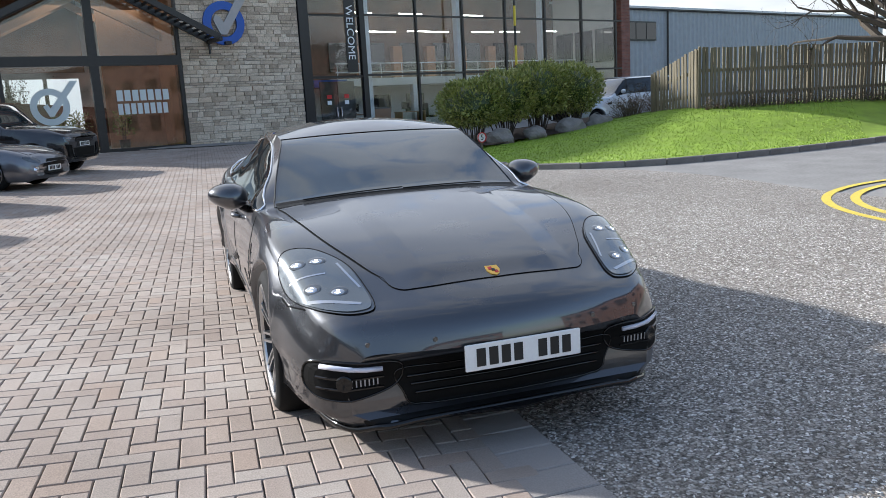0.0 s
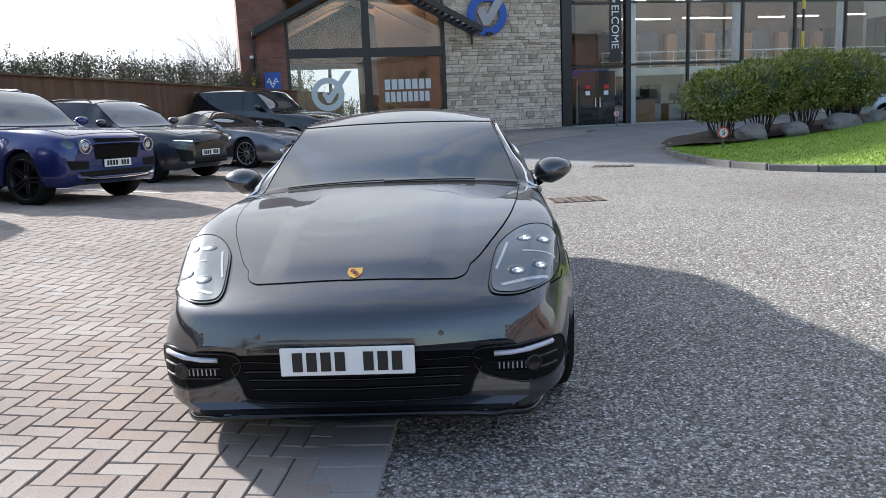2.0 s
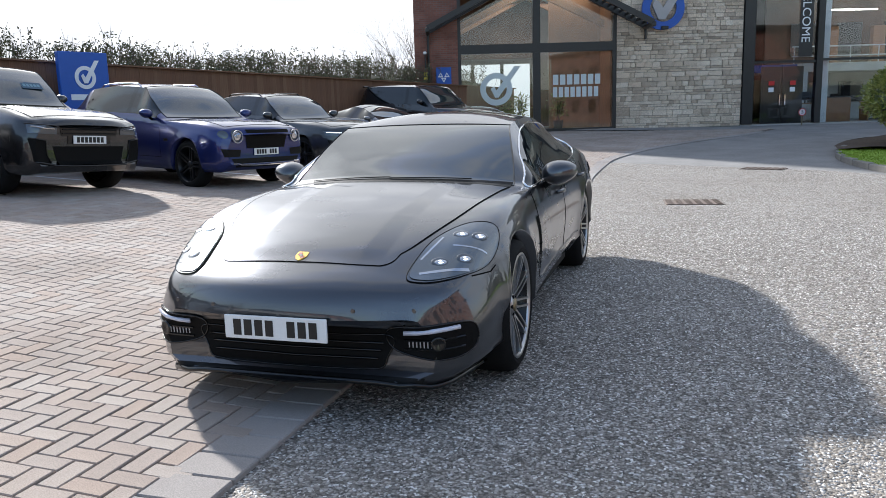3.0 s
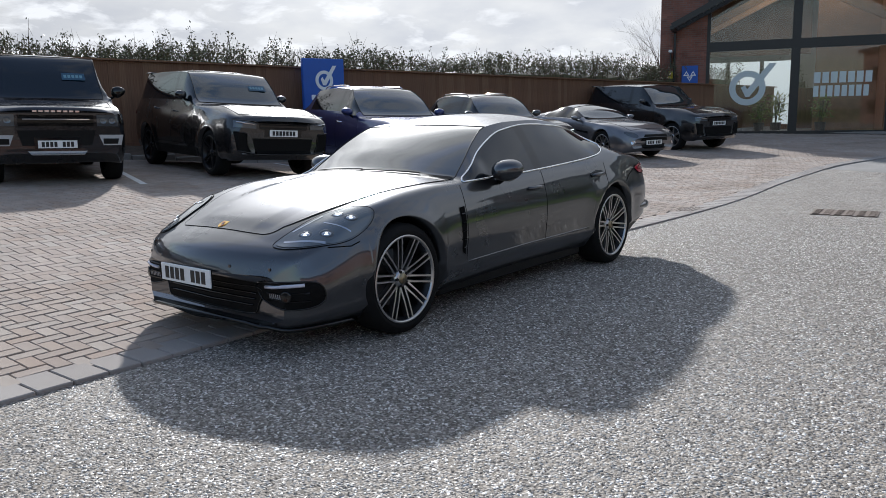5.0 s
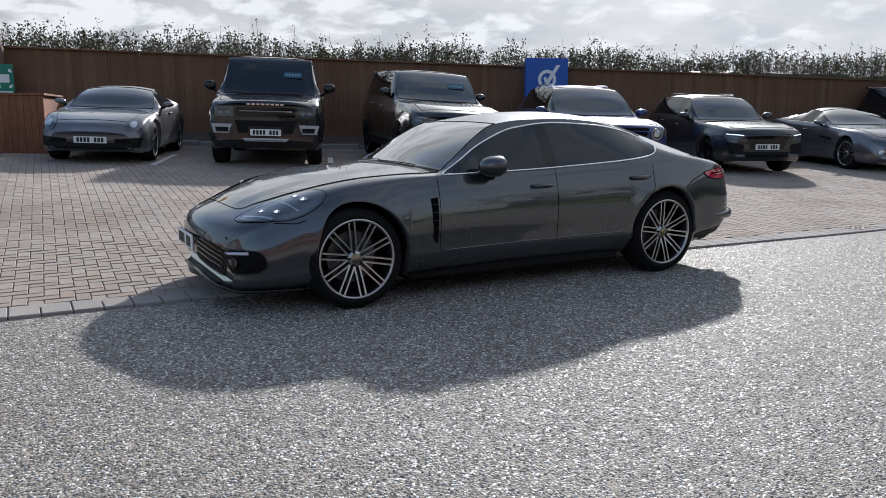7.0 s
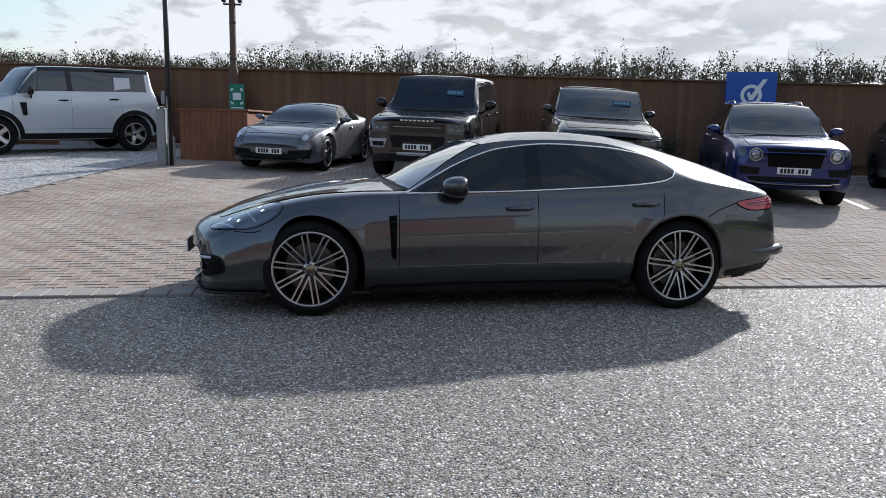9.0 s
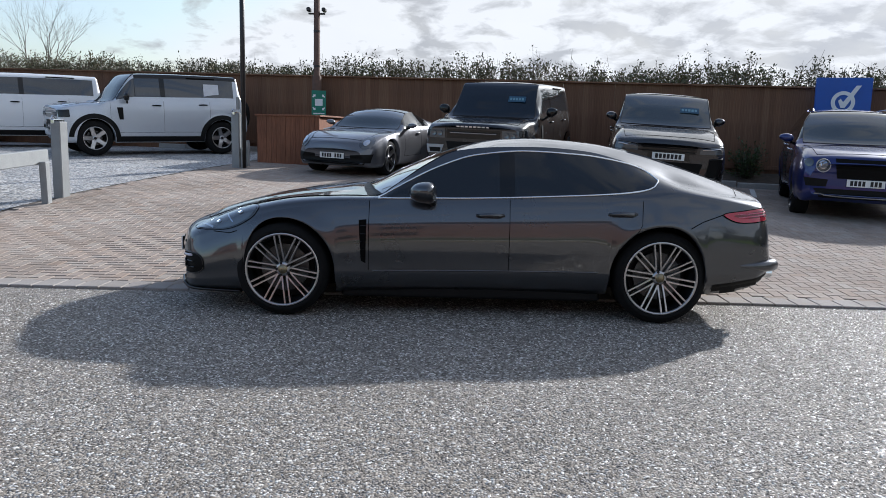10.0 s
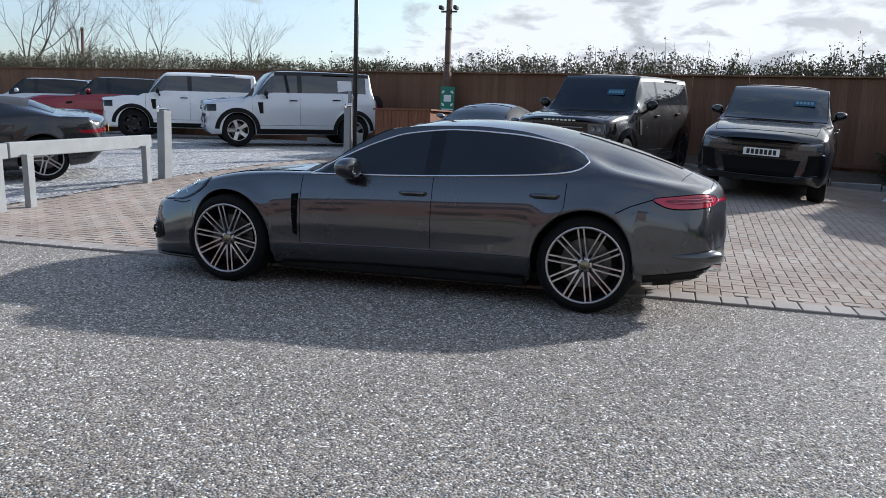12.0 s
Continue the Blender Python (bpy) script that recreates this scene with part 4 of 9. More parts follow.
    part("canopy_band", one_box(5.25, 7.2, 0.7, 0.85, 2.0, 2.3), M["blue_sign"], b, "blue band over the entrance doors")
    # hanging banner
    part("banner", one_box(6.92, 7.42, 0.02, 0.03, 2.55, 5.6), M["frame"], b, "dark hanging welcome banner")
    # posts under the gallery, its shelving
    for s in (8.75, 12.6, 16.4, 20.2):
        part("gallery_post", one_box(s - 0.15, s + 0.15, 3.42, 3.72, 0.03, 2.098), M["column"], b, "white post under the gallery")
    for k in range(6):
        s = 10.45 + 2.1 * k
        part("shelf_unit", one_box(s, s + 0.55, 5.2, 5.5, 2.452, 4.1, 0.01), M["indoor_wood"], b, "brown shelving on the gallery")
    # gallery rail
    for z in (2.75, 3.15):
        bm = bmesh.new()
        tube(bm, [(8.2, 3.5, z), (24.0, 3.5, z)], 0.025, 6)
        part("handrail", bm, M["column"], b)
    for k in range(14):
        bm = bmesh.new()
        tube(bm, [(8.3 + 1.2 * k, 3.5, 2.45), (8.3 + 1.2 * k, 3.5, 3.17)], 0.02, 6)
        part("baluster", bm, M["column"], b)
    for k in range(7):
        part("gallery_window", one_box(9.0 + 2.1 * k, 10.1 + 2.1 * k, 5.5, 5.56, 2.9, 4.3, 0.0), M["glass"], b)
        part("lower_window", one_box(9.2 + 2.1 * k, 10.3 + 2.1 * k, 5.5, 5.56, 0.8, 1.7), M["glass"], b)
    # ceiling light tubes
    for k, (s, d, z) in enumerate([(9.0, 3.0, 4.55), (10.6, 4.0, 4.65), (12.2, 3.2, 4.6), (14.0, 4.2, 4.7), (16.2, 3.2, 4.6), (18.6, 3.8, 4.7), (21.0, 3.4, 4.7), (9.6, 4.5, 5.6), (12.6, 4.5, 5.6), (16.6, 4.5, 5.6)]):
        part("light_tube", one_box(s, s + 1.4, d, d + 0.05, z, z + 0.05), M["tube"], b, "lit linear ceiling light")
    return b


glass_hall = build_glass_hall()


def hall_furniture():
    for s, d in ((8.15, 2.3), (11.2, 2.5), (14.6, 2.4)):
        t = thing("desk", FACADE @ pose(s, d, 0.03), "pale wooden sales desk inside the glass hall", "desk", "sales desks")
        part("desktop", one_box(-0.35, 1.05, -0.35, 0.35, 0.72, 0.76, 0.008), M["indoor_wood"], t)
        part("side_panel", one_box(-0.33, -0.28, -0.33, 0.33, 0.0, 0.719), M["indoor_wood"], t)
        part("side_panel", one_box(0.98, 1.03, -0.33, 0.33, 0.0, 0.719), M["indoor_wood"], t)
        m_ = thing("monitor", FACADE @ pose(s + 0.2, d + 0.05, 0.79), "black computer monitor on a sales desk", "monitor", "monitors")
        part("screen", one_box(-0.28, 0.28, -0.02, 0.02, 0.12, 0.46, 0.006), M["gloss_black"], m_)
        part("stand", one_box(-0.03, 0.03, 0.021, 0.05, 0.0, 0.30), M["black_trim"], m_)
        part("foot", one_box(-0.12, 0.12, -0.09, 0.09, -0.03, 0.0, 0.004), M["black_trim"], m_)
        ch = thing("office_chair", FACADE @ pose(s + 1.7, d + 0.2, 0.03, 0, 0, 25), "dark upholstered office chair by a sales desk", "chair", "office chairs")
        part("seat", one_box(-0.26, 0.26, -0.26, 0.26, 0.42, 0.52, 0.04), M["black_trim"], ch)
        part("backrest", one_box(-0.25, 0.25, 0.22, 0.31, 0.50, 1.12, 0.04), M["black_trim"], ch)
        bm = bmesh.new()
        tube(bm, [(0, 0, 0.06), (0, 0, 0.42)], 0.03, 8)
        part("pedestal", bm, M["chrome"], ch)
        for k in range(5):
            a = 2 * math.pi * k / 5
            bm = bmesh.new()
            tube(bm, [(0, 0, 0.08), (0.28 * math.cos(a), 0.28 * math.sin(a), 0.03)], [0.025, 0.018], 6)
            part("leg", bm, M["black_trim"], ch)


hall_furniture()
txt = bpy.data.curves.new("welcome_text", "FONT")
txt.body = "WELCOME"
txt.size, txt.extrude = 0.46, 0.004
txt_ob = new("welcome_lettering", txt)
txt_ob.parent = glass_hall
txt_ob.matrix_basis = Matrix(((0, 1, 0, 7.0), (0, 0, -1, 0.012), (-1, 0, 0, 5.3), (0, 0, 0, 1)))
txt_ob.data.materials.append(M["sign_white"])
tagged(txt_ob, "white vertical lettering reading WELCOME")

# logo ring and tick on the stone wall
logo = thing("wall_logo", FACADE @ pose(1.67, -0.03, 4.47), "blue ring with a grey tick on the stone wall", "sign")
part("ring", ring_bm(0.80, 0.50, -0.10, 0.0), M["blue_sign"], logo, "blue ring")
bm = bmesh.new()
prism(bm, [(-0.42, 0.10), (-0.18, -0.42), (0.06, -0.42), (1.05, 1.10), (0.62, 1.02), (-0.02, 0.02), (-0.16, 0.22), (-0.34, 0.30)], -0.14, -0.04)
part("tick", bm, M["tick_grey"], logo, "grey tick")
spot = thing("flood_light", FACADE @ pose(1.75, -0.15, 3.72), "small dark flood light under the wall sign", "light")
part("housing", one_box(-0.16, 0.10, -0.12, 0.05, -0.04, 0.08, 0.02), M["frame"], spot)
part("bracket", one_box(-0.02, 0.02, 0.05, 0.17, -0.02, 0.02), M["frame"], spot)

# test-station sign: blue board with three white triangles
mot = thing("test_sign", FACADE @ pose(-6.66, -0.03, 2.12), "blue square sign with three white triangles", "sign")
part("board", one_box(-0.29, 0.29, -0.02, 0.0, -0.38, 0.40, 0.01), M["blue_sign"], mot)
for x, z, up in ((-0.12, 0.12, 1), (0.12, 0.12, 1), (0.0, -0.08, -1)):
    bm = bmesh.new()
    h = 0.09 * up
    outer, inner = [(x - 0.11, z - h), (x + 0.11, z - h), (x, z + h)], [(x - 0.05, z - h * 0.55), (x + 0.05, z - h * 0.55), (x, z + h * 0.35)]
    prism(bm, outer, -0.027, -0.021)
    part("triangle", bm, M["sign_white"], mot)
    bm = bmesh.new()
    prism(bm, inner, -0.031, -0.0272)
    part("triangle_centre", bm, M["blue_sign"], mot)
part("caption_bar", one_box(-0.2, 0.2, -0.026, -0.021, -0.30, -0.25), M["sign_white"], mot)
cctv = thing("security_camera", FACADE @ pose(-7.35, -0.25, 3.0), "small white security camera on the brick wall", "camera")
part("casing", one_box(-0.06, 0.06, -0.16, 0.12, 0, 0.10, 0.02), M["sign_white"], cctv)
part("arm", one_box(-0.02, 0.02, 0.0, 0.26, -0.5, 0.0), M["frame"], cctv)
part("yellow_box", one_box(-0.06, 0.14, 0.18, 0.25, -0.95, -0.65, 0.01), M["post_yellow"], cctv, "small yellow box")


def build_warehouse():
    w = thing("warehouse", FACADE, "long grey ribbed-steel warehouse with a pale roof", "building")
    bm = bmesh.new()
    n, pitch = 300, 0.2
    top, bot = [], []
    for i in range(n):
        s = 24.64 + i * pitch * 0.5
        d = 0.6 if i % 4 in (0, 1) else 0.64
        top.append(bm.verts.new((s, d, 5.62))); bot.append(bm.verts.new((s, d, -0.4)))
    for i in range(n - 1):
        bm.faces.new((bot[i], bot[i + 1], top[i + 1], top[i]))
    part("cladding", bm, M["cladding"], w, "vertically ribbed grey steel cladding")
    part("core_wall", one_box(24.64, 54.5, 0.7, 14.0, -0.4, 5.6), M["cladding"], w)
    part("gutter", one_box(24.64, 54.6, 0.45, 0.68, 5.62, 5.82, 0.02), M["frame"], w)
    bm = bmesh.new()
    vs = [bm.verts.new(v) for v in ((24.0, 0.4, 5.8), (54.8, 0.4, 5.8), (54.8, 16, 8.4), (24.0, 16, 8.4), (24.0, 0.4, 5.7), (54.8, 0.4, 5.7), (54.8, 16, 8.3), (24.0, 16, 8.3))]
    for f in ((0, 1, 2, 3), (7, 6, 5, 4), (0, 4, 5, 1), (1, 5, 6, 2), (2, 6, 7, 3), (3, 7, 4, 0)):
        bm.faces.new([vs[i] for i in f])
    part("roof", bm, M["roof_sheet"], w, "pale sheet roof")
    bm = bmesh.new()
    tube(bm, [(28.5, 0.5, 5.6), (28.5, 0.5, 0)], 0.06, 8)
    part("downpipe", bm, M["frame"], w)
    f = part("window", one_box(24.8, 27.5, 0.52, 0.60, 3.95, 5.0), M["frame"], w)
    for k in range(3):
        part("pane", one_box(24.88 + 0.88 * k, 25.68 + 0.88 * k, 0.505, 0.518, 4.03, 4.92), M["glass"], f)


build_warehouse()


# ---- behind the camera: unseen brick blocks added to give the cars dark reflections ----
def build_unseen_offices():
    o = thing("unseen_offices", pose(20, -6, -0.05), "unseen long two-storey red brick block, added to darken car reflections", "building")
    part("wall", one_box(0, 9, -17, 12, 0, 6.6), M["brick"], o)
    part("roof", one_box(-0.4, 9.4, -17.4, 12.4, 6.6, 6.9), M["frame"], o)
    for k in range(7):
        for z in (0.9, 3.9):
            w = part("window", one_box(-0.03, 0.02, -15.6 + 3.5 * k, -14.0 + 3.5 * k, z, z + 1.3), M["frame"], o)
            part("pane", one_box(-0.045, -0.032, -15.5 + 3.5 * k, -14.1 + 3.5 * k, z + 0.08, z + 1.22), M["glass"], w)
    o = thing("unseen_offices", pose(-6, -38, 0.1), "unseen red brick block on the south side, added for reflections", "building")
    part("wall", one_box(-14, 16, -9, 0, 0, 5.6), M["brick"], o)
    part("roof", one_box(-14.4, 16.4, -9.4, 0.4, 5.6, 5.9), M["frame"], o)
    for k in range(8):
        for z in (0.9, 3.5):
            w = part("window", one_box(-12.6 + 3.5 * k, -11.0 + 3.5 * k, -0.02, 0.03, z, z + 1.3), M["frame"], o)
            part("pane", one_box(-12.5 + 3.5 * k, -11.1 + 3.5 * k, 0.032, 0.045, z + 0.08, z + 1.22), M["glass"], w)


build_unseen_offices()
# ---- vehicles: a body is lofted through cross-sections; front is -y, left is +x, front axle at y = 0 ----
from mathutils.bvhtree import BVHTree

N_SIDE, N_GLASS, N_TOP = 13, 7, 11


class Body:
    def __init__(self, s):
        self.s = s
        self._g = self._t = None
        self.top = curve_of(*zip(*s["top"]))
        self.belt = curve_of(*zip(*s["belt"]))
        self.half = curve_of(*zip(*s["half"]))
        self.railx = curve_of(*[[p[0] for p in s["rail"]], [p[1] for p in s["rail"]]])
        self.railz = curve_of(*[[p[0] for p in s["rail"]], [p[2] for p in s["rail"]]])
        self.sill = curve_of(*zip(*s["sill"]))
        self.side = curve_of(*zip(*s["side"]))
        u0, u1 = s["top"][0][0], s["top"][-1][0]
        self.u0, self.u1 = u0, u1
        us = set()
        R, r = s["arch"], s["tyre"]
        for c in (0.0, s["wb"]):
            for k in range(25):
                us.add(round(c - R * math.cos(math.pi * k / 24), 4))
            us |= {round(c - R - 0.004, 4), round(c + R + 0.004, 4)}
        for u in s["cuts"]:
            us.add(round(u, 4))
        for u in np.linspace(u0, u1, 92):
            if min(abs(u - q) for q in us) > 0.012:
                us.add(round(float(u), 4))
        for k in range(1, 9):
            us.add(round(u0 + 0.22 * (k / 9) ** 2, 4))
            us.add(round(u1 - 0.20 * (k / 9) ** 2, 4))
        self.us = sorted(u for u in us if u0 <= u <= u1)

    def low(self, u):
        s = self.s
        z = self.sill(u)
        for c in (0.0, s["wb"]):
            d = abs(u - c)
            if d <= s["arch"] + 0.0005:
                z = max(z, s["tyre"] + s.get("lift", 0) + math.sqrt(max(0, s["arch"] ** 2 - d * d)))
        return z

    def bow(self, u):
        s = self.s
        a, b = s["bow"]
        f = smooth01((0.0 - u) / (0.0 - self.u0)) if u < 0 else 0.0
        q = smooth01((u - s["wb"]) / (self.u1 - s["wb"])) if u > s["wb"] else 0.0
        k = s.get("cowl_bow", 0.0) * smooth01((u - 0.42) / 0.2) * (1 - smooth01((u - 0.6) / 0.7)) if u > 0.42 else 0.0
        return a * f - b * q + k

    def section(self, u):
        s = self.s
        w, zb, zt = self.half(u), self.belt(u), self.top(u)
        rx, rz = self.railx(u), self.railz(u)
        zl = min(self.low(u), zb - 0.03)
        zs = self.sill(u)
        pts = [(0.0, zl + 0.02), (w - 0.26, zl + 0.02), (w - 0.05 + self.side(0), zl)]
        for i in range(N_SIDE):
            z = zl + (zb - zl) * i / (N_SIDE - 1)
            t = (z - zs) / max(0.05, zb - zs)
            x = w + self.side(min(1, max(0, t)))
            for c in (0.0, s["wb"]):
                d = math.hypot(u - c, z - s["tyre"] - s.get("lift", 0)) - s["arch"]
                x += s.get("flare", 0.02) * math.exp(-(max(0, d) / 0.09) ** 2)
            pts.append((x, z))
        x0, z0 = pts[-1]
        hood = 1 - smooth01((rz - zb - 0.06) / 0.20)
        cx, cz = (x0 + rx) / 2 + 0.02, (z0 + rz) / 2
        cx, cz = cx + (x0 - 0.01 - cx) * hood, cz + (rz - cz) * hood
        for i in range(1, N_GLASS + 1):
            t = i / N_GLASS
            pts.append(((1 - t) ** 2 * x0 + 2 * t * (1 - t) * cx + t * t * rx, (1 - t) ** 2 * z0 + 2 * t * (1 - t) * cz + t * t * rz))
        k = s.get("crown", 2.2)
        for i in range(1, N_TOP + 1):
            t = i / N_TOP
            pts.append((rx * (1 - t), rz + (zt - rz) * (1 - (1 - t) ** k)))
        b, W = self.bow(u), self.half(0.0)
        return [(x, u + b * (x / W) ** 2, z) for x, z in pts]

    def grid(self):
        if self._g is None:
            self._g = [self.section(u) for u in self.us]
        return self._g

    def tree(self):
        if self._t is not None:
            return self._t
        vs, fs = [], []
        g = self.grid()
        J = len(g[0])
        for row in g:
            vs += [Vector(p) for p in row]
            vs += [Vector((-p[0], p[1], p[2])) for p in row]
        for i in range(len(g) - 1):
            for h in (0, J):
                for j in range(J - 1):
                    a, b = i * 2 * J + h + j, (i + 1) * 2 * J + h + j
                    fs.append((a, b, b + 1, a + 1))
        for i in (0, len(g) - 1):
            for j in range(J - 1):
                a = i * 2 * J
                fs.append((a + j, a + j + 1, a + J + j + 1, a + J + j))
        self._t = BVHTree.FromPolygons(vs, fs)
        return self._t

    def piece(self, test, sides=(1, -1), caps=""):
        """The part of the skin whose cells (u, j, side) pass the test."""
        bm = bmesh.new()
        g = self.grid()
        J = len(g[0])
        cache = {}

        def vert(i, j, sg):
            p = g[i][j]
            if abs(p[0]) < 1e-6:
                sg = 1
            key = (i, j, sg)
            if key not in cache:
                cache[key] = bm.verts.new((p[0] * sg, p[1], p[2]))
            return cache[key]
        for i in range(len(g) - 1):
            um = (self.us[i] + self.us[i + 1]) / 2
            for j in range(J - 1):
                for sg in sides:
                    if test(um, j, sg):
                        q = [vert(i, j, sg), vert(i + 1, j, sg), vert(i + 1, j + 1, sg), vert(i, j + 1, sg)]
                        if len(set(q)) < 3:
                            continue
                        if sg < 0:
                            q.reverse()
                        q2 = []
                        for v in q:
                            if v not in q2:
                                q2.append(v)
                        try:
                            bm.faces.new(q2)
                        except ValueError:
                            pass
        if caps:
            for i in ((0,) if caps == "nose" else (len(g) - 1,)):
                for j in range(J - 1):
                    q = []
                    for v in (vert(i, j, 1), vert(i, j + 1, 1), vert(i, j + 1, -1), vert(i, j, -1)):
                        if v not in q:
                            q.append(v)
                    if i:
                        q.reverse()
                    if len(q) > 2:
                        try:
                            bm.faces.new(q)
                        except ValueError:
                            pass
        bmesh.ops.remove_doubles(bm, verts=bm.verts, dist=0.0002)
        bmesh.ops.recalc_face_normals(bm, faces=bm.faces)
        return bm

    def drop(self, p, way, lift=0.003):
        """Put a point onto the skin along a direction."""
        hit, nrm, _, _ = self.tree().ray_cast(Vector(p), Vector(way))
        if hit is None:
            return None
        if nrm.dot(Vector(way)) > 0:
            nrm = -nrm
        return hit + nrm * lift

    def patch(self, f, nu, nv, view, lift=0.004, sg=1, back=0.0):
        """A sheet over (a, b) in 0..1 whose 2D places f gives, laid onto the skin as seen from a view."""
        bm = bmesh.new()
        rows = []
        for i in range(nu + 1):
            row = []
            for j in range(nv + 1):
                h, z = f(i / nu, j / nv)
                if view == "front":
                    p = self.drop((h * sg, -8, z), (0, 1, 0), lift)
                elif view == "rear":
                    p = self.drop((h * sg, 12, z), (0, -1, 0), lift)
                elif view == "side":
                    p = self.drop((4 * sg, h, z), (-sg, 0, 0), lift)
                else:
                    p = self.drop((h * sg, z, 5), (0, 0, -1), lift)
                row.append(bm.verts.new(p) if p is not None else None)
            rows.append(row)
        for i in range(nu):
            for j in range(nv):
                q = [rows[i][j], rows[i + 1][j], rows[i + 1][j + 1], rows[i][j + 1]]
                if all(q):
                    bm.faces.new(q)
        bmesh.ops.remove_doubles(bm, verts=bm.verts, dist=0.0002)
        if bm.faces:
            bmesh.ops.recalc_face_normals(bm, faces=bm.faces)
            c = sum((f_.calc_center_median() for f_ in bm.faces), Vector()) / len(bm.faces)
            n = sum((f_.normal for f_ in bm.faces), Vector())
            want = {"front": Vector((0, -1, 0)), "rear": Vector((0, 1, 0)), "side": Vector((sg, 0, 0)), "top": Vector((0, 0, 1))}[view]
            if n.dot(want) < 0:
                bmesh.ops.reverse_faces(bm, faces=bm.faces)
        return bm

    def blob(self, outline, way, lift=0.003, rings=8, n=48, sharp=False):
        """A panel bounded by a closed outline of places near the skin, laid onto it along a direction. Returns mesh and edge loop."""
        way = Vector(way).normalized()
        pts = [Vector(p) for p in outline]
        m = len(pts)
        edge = []
        for k in range(n):
            t = m * k / n
            i, f = int(t) % m, t - int(t)
            p0, p1, p2, p3 = pts[i - 1], pts[i], pts[(i + 1) % m], pts[(i + 2) % m]
            if sharp:
                edge.append(p1.lerp(p2, f))
            else:
                edge.append(0.5 * (2 * p1 + (p2 - p0) * f + (2 * p0 - 5 * p1 + 4 * p2 - p3) * f * f + (3 * p1 - p0 - 3 * p2 + p3) * f ** 3))
        c = sum(edge, Vector()) / n
        bm = bmesh.new()

        def laid(p, extra=0.0):
            hit, nrm, _, _ = self.tree().ray_cast(p - way * 0.6, way, 1.4)
            if hit is None:
                return p
            if nrm.dot(way) > 0:
                nrm = -nrm
            return hit + nrm * (lift + extra)
        rows = [[bm.verts.new(laid(c + (e - c) * (r / rings))) for e in edge] for r in range(1, rings + 1)]
        mid = bm.verts.new(laid(c))
        for k in range(n):
            bm.faces.new((mid, rows[0][k], rows[0][(k + 1) % n]))
            for a, b_ in zip(rows, rows[1:]):
                bm.faces.new((a[k], b_[k], b_[(k + 1) % n], a[(k + 1) % n]))
        bmesh.ops.recalc_face_normals(bm, faces=bm.faces)
        if sum((f.normal for f in bm.faces), Vector()).dot(way) > 0:
            bmesh.ops.reverse_faces(bm, faces=bm.faces)
        return bm, [v.co.copy() for v in rows[-1]]

    def line(self, pts, view, radius=0.004, sg=1, lift=0.0, closed=False, step=0.05):
        """A thin bar laid along a drawn line on the skin."""
        out = []
        n = len(pts)
        for k in range(n if closed else n - 1):
            a, b = pts[k], pts[(k + 1) % n]
            m = max(1, int(math.hypot(b[0] - a[0], b[1] - a[1]) / step))
            for i in range(m):
                out.append((a[0] + (b[0] - a[0]) * i / m, a[1] + (b[1] - a[1]) * i / m))
        if not closed:
            out.append(pts[-1])
        got = []
        for h, z in out:
            if view == "front":
                p = self.drop((h * sg, -8, z), (0, 1, 0), lift)
            elif view == "rear":
                p = self.drop((h * sg, 12, z), (0, -1, 0), lift)
            elif view == "side":
                p = self.drop((4 * sg, h, z), (-sg, 0, 0), lift)
            else:
                p = self.drop((h * sg, z, 5), (0, 0, -1), lift)
            if p is not None:
                got.append(p)
        bm = bmesh.new()
        if len(got) > 1:
            tube(bm, got, radius, 5, closed)
        return bm


JB = 3 + N_SIDE - 1            # index of the belt point
JR = JB + N_GLASS              # index of the roof rail point


def oval(cx, cz, rx, rz, tilt=0.0, power=2.0):
    """Disc-like mapping for patch()."""
    c, s = math.cos(radians(tilt)), math.sin(radians(tilt))

    def f(a, b):
        t, r = 2 * math.pi * a, b
        ct, st = math.cos(t), math.sin(t)
        e = 2 / power
        x = rx * r * math.copysign(abs(ct) ** e, ct)
        z = rz * r * math.copysign(abs(st) ** e, st)
        return cx + c * x - s * z, cz + s * x + c * z
    return f


def quad(p00, p10, p11, p01):
    def f(a, b):
        return tuple((1 - a) * ((1 - b) * p00[k] + b * p01[k]) + a * ((1 - b) * p10[k] + b * p11[k]) for k in (0, 1))
    return f


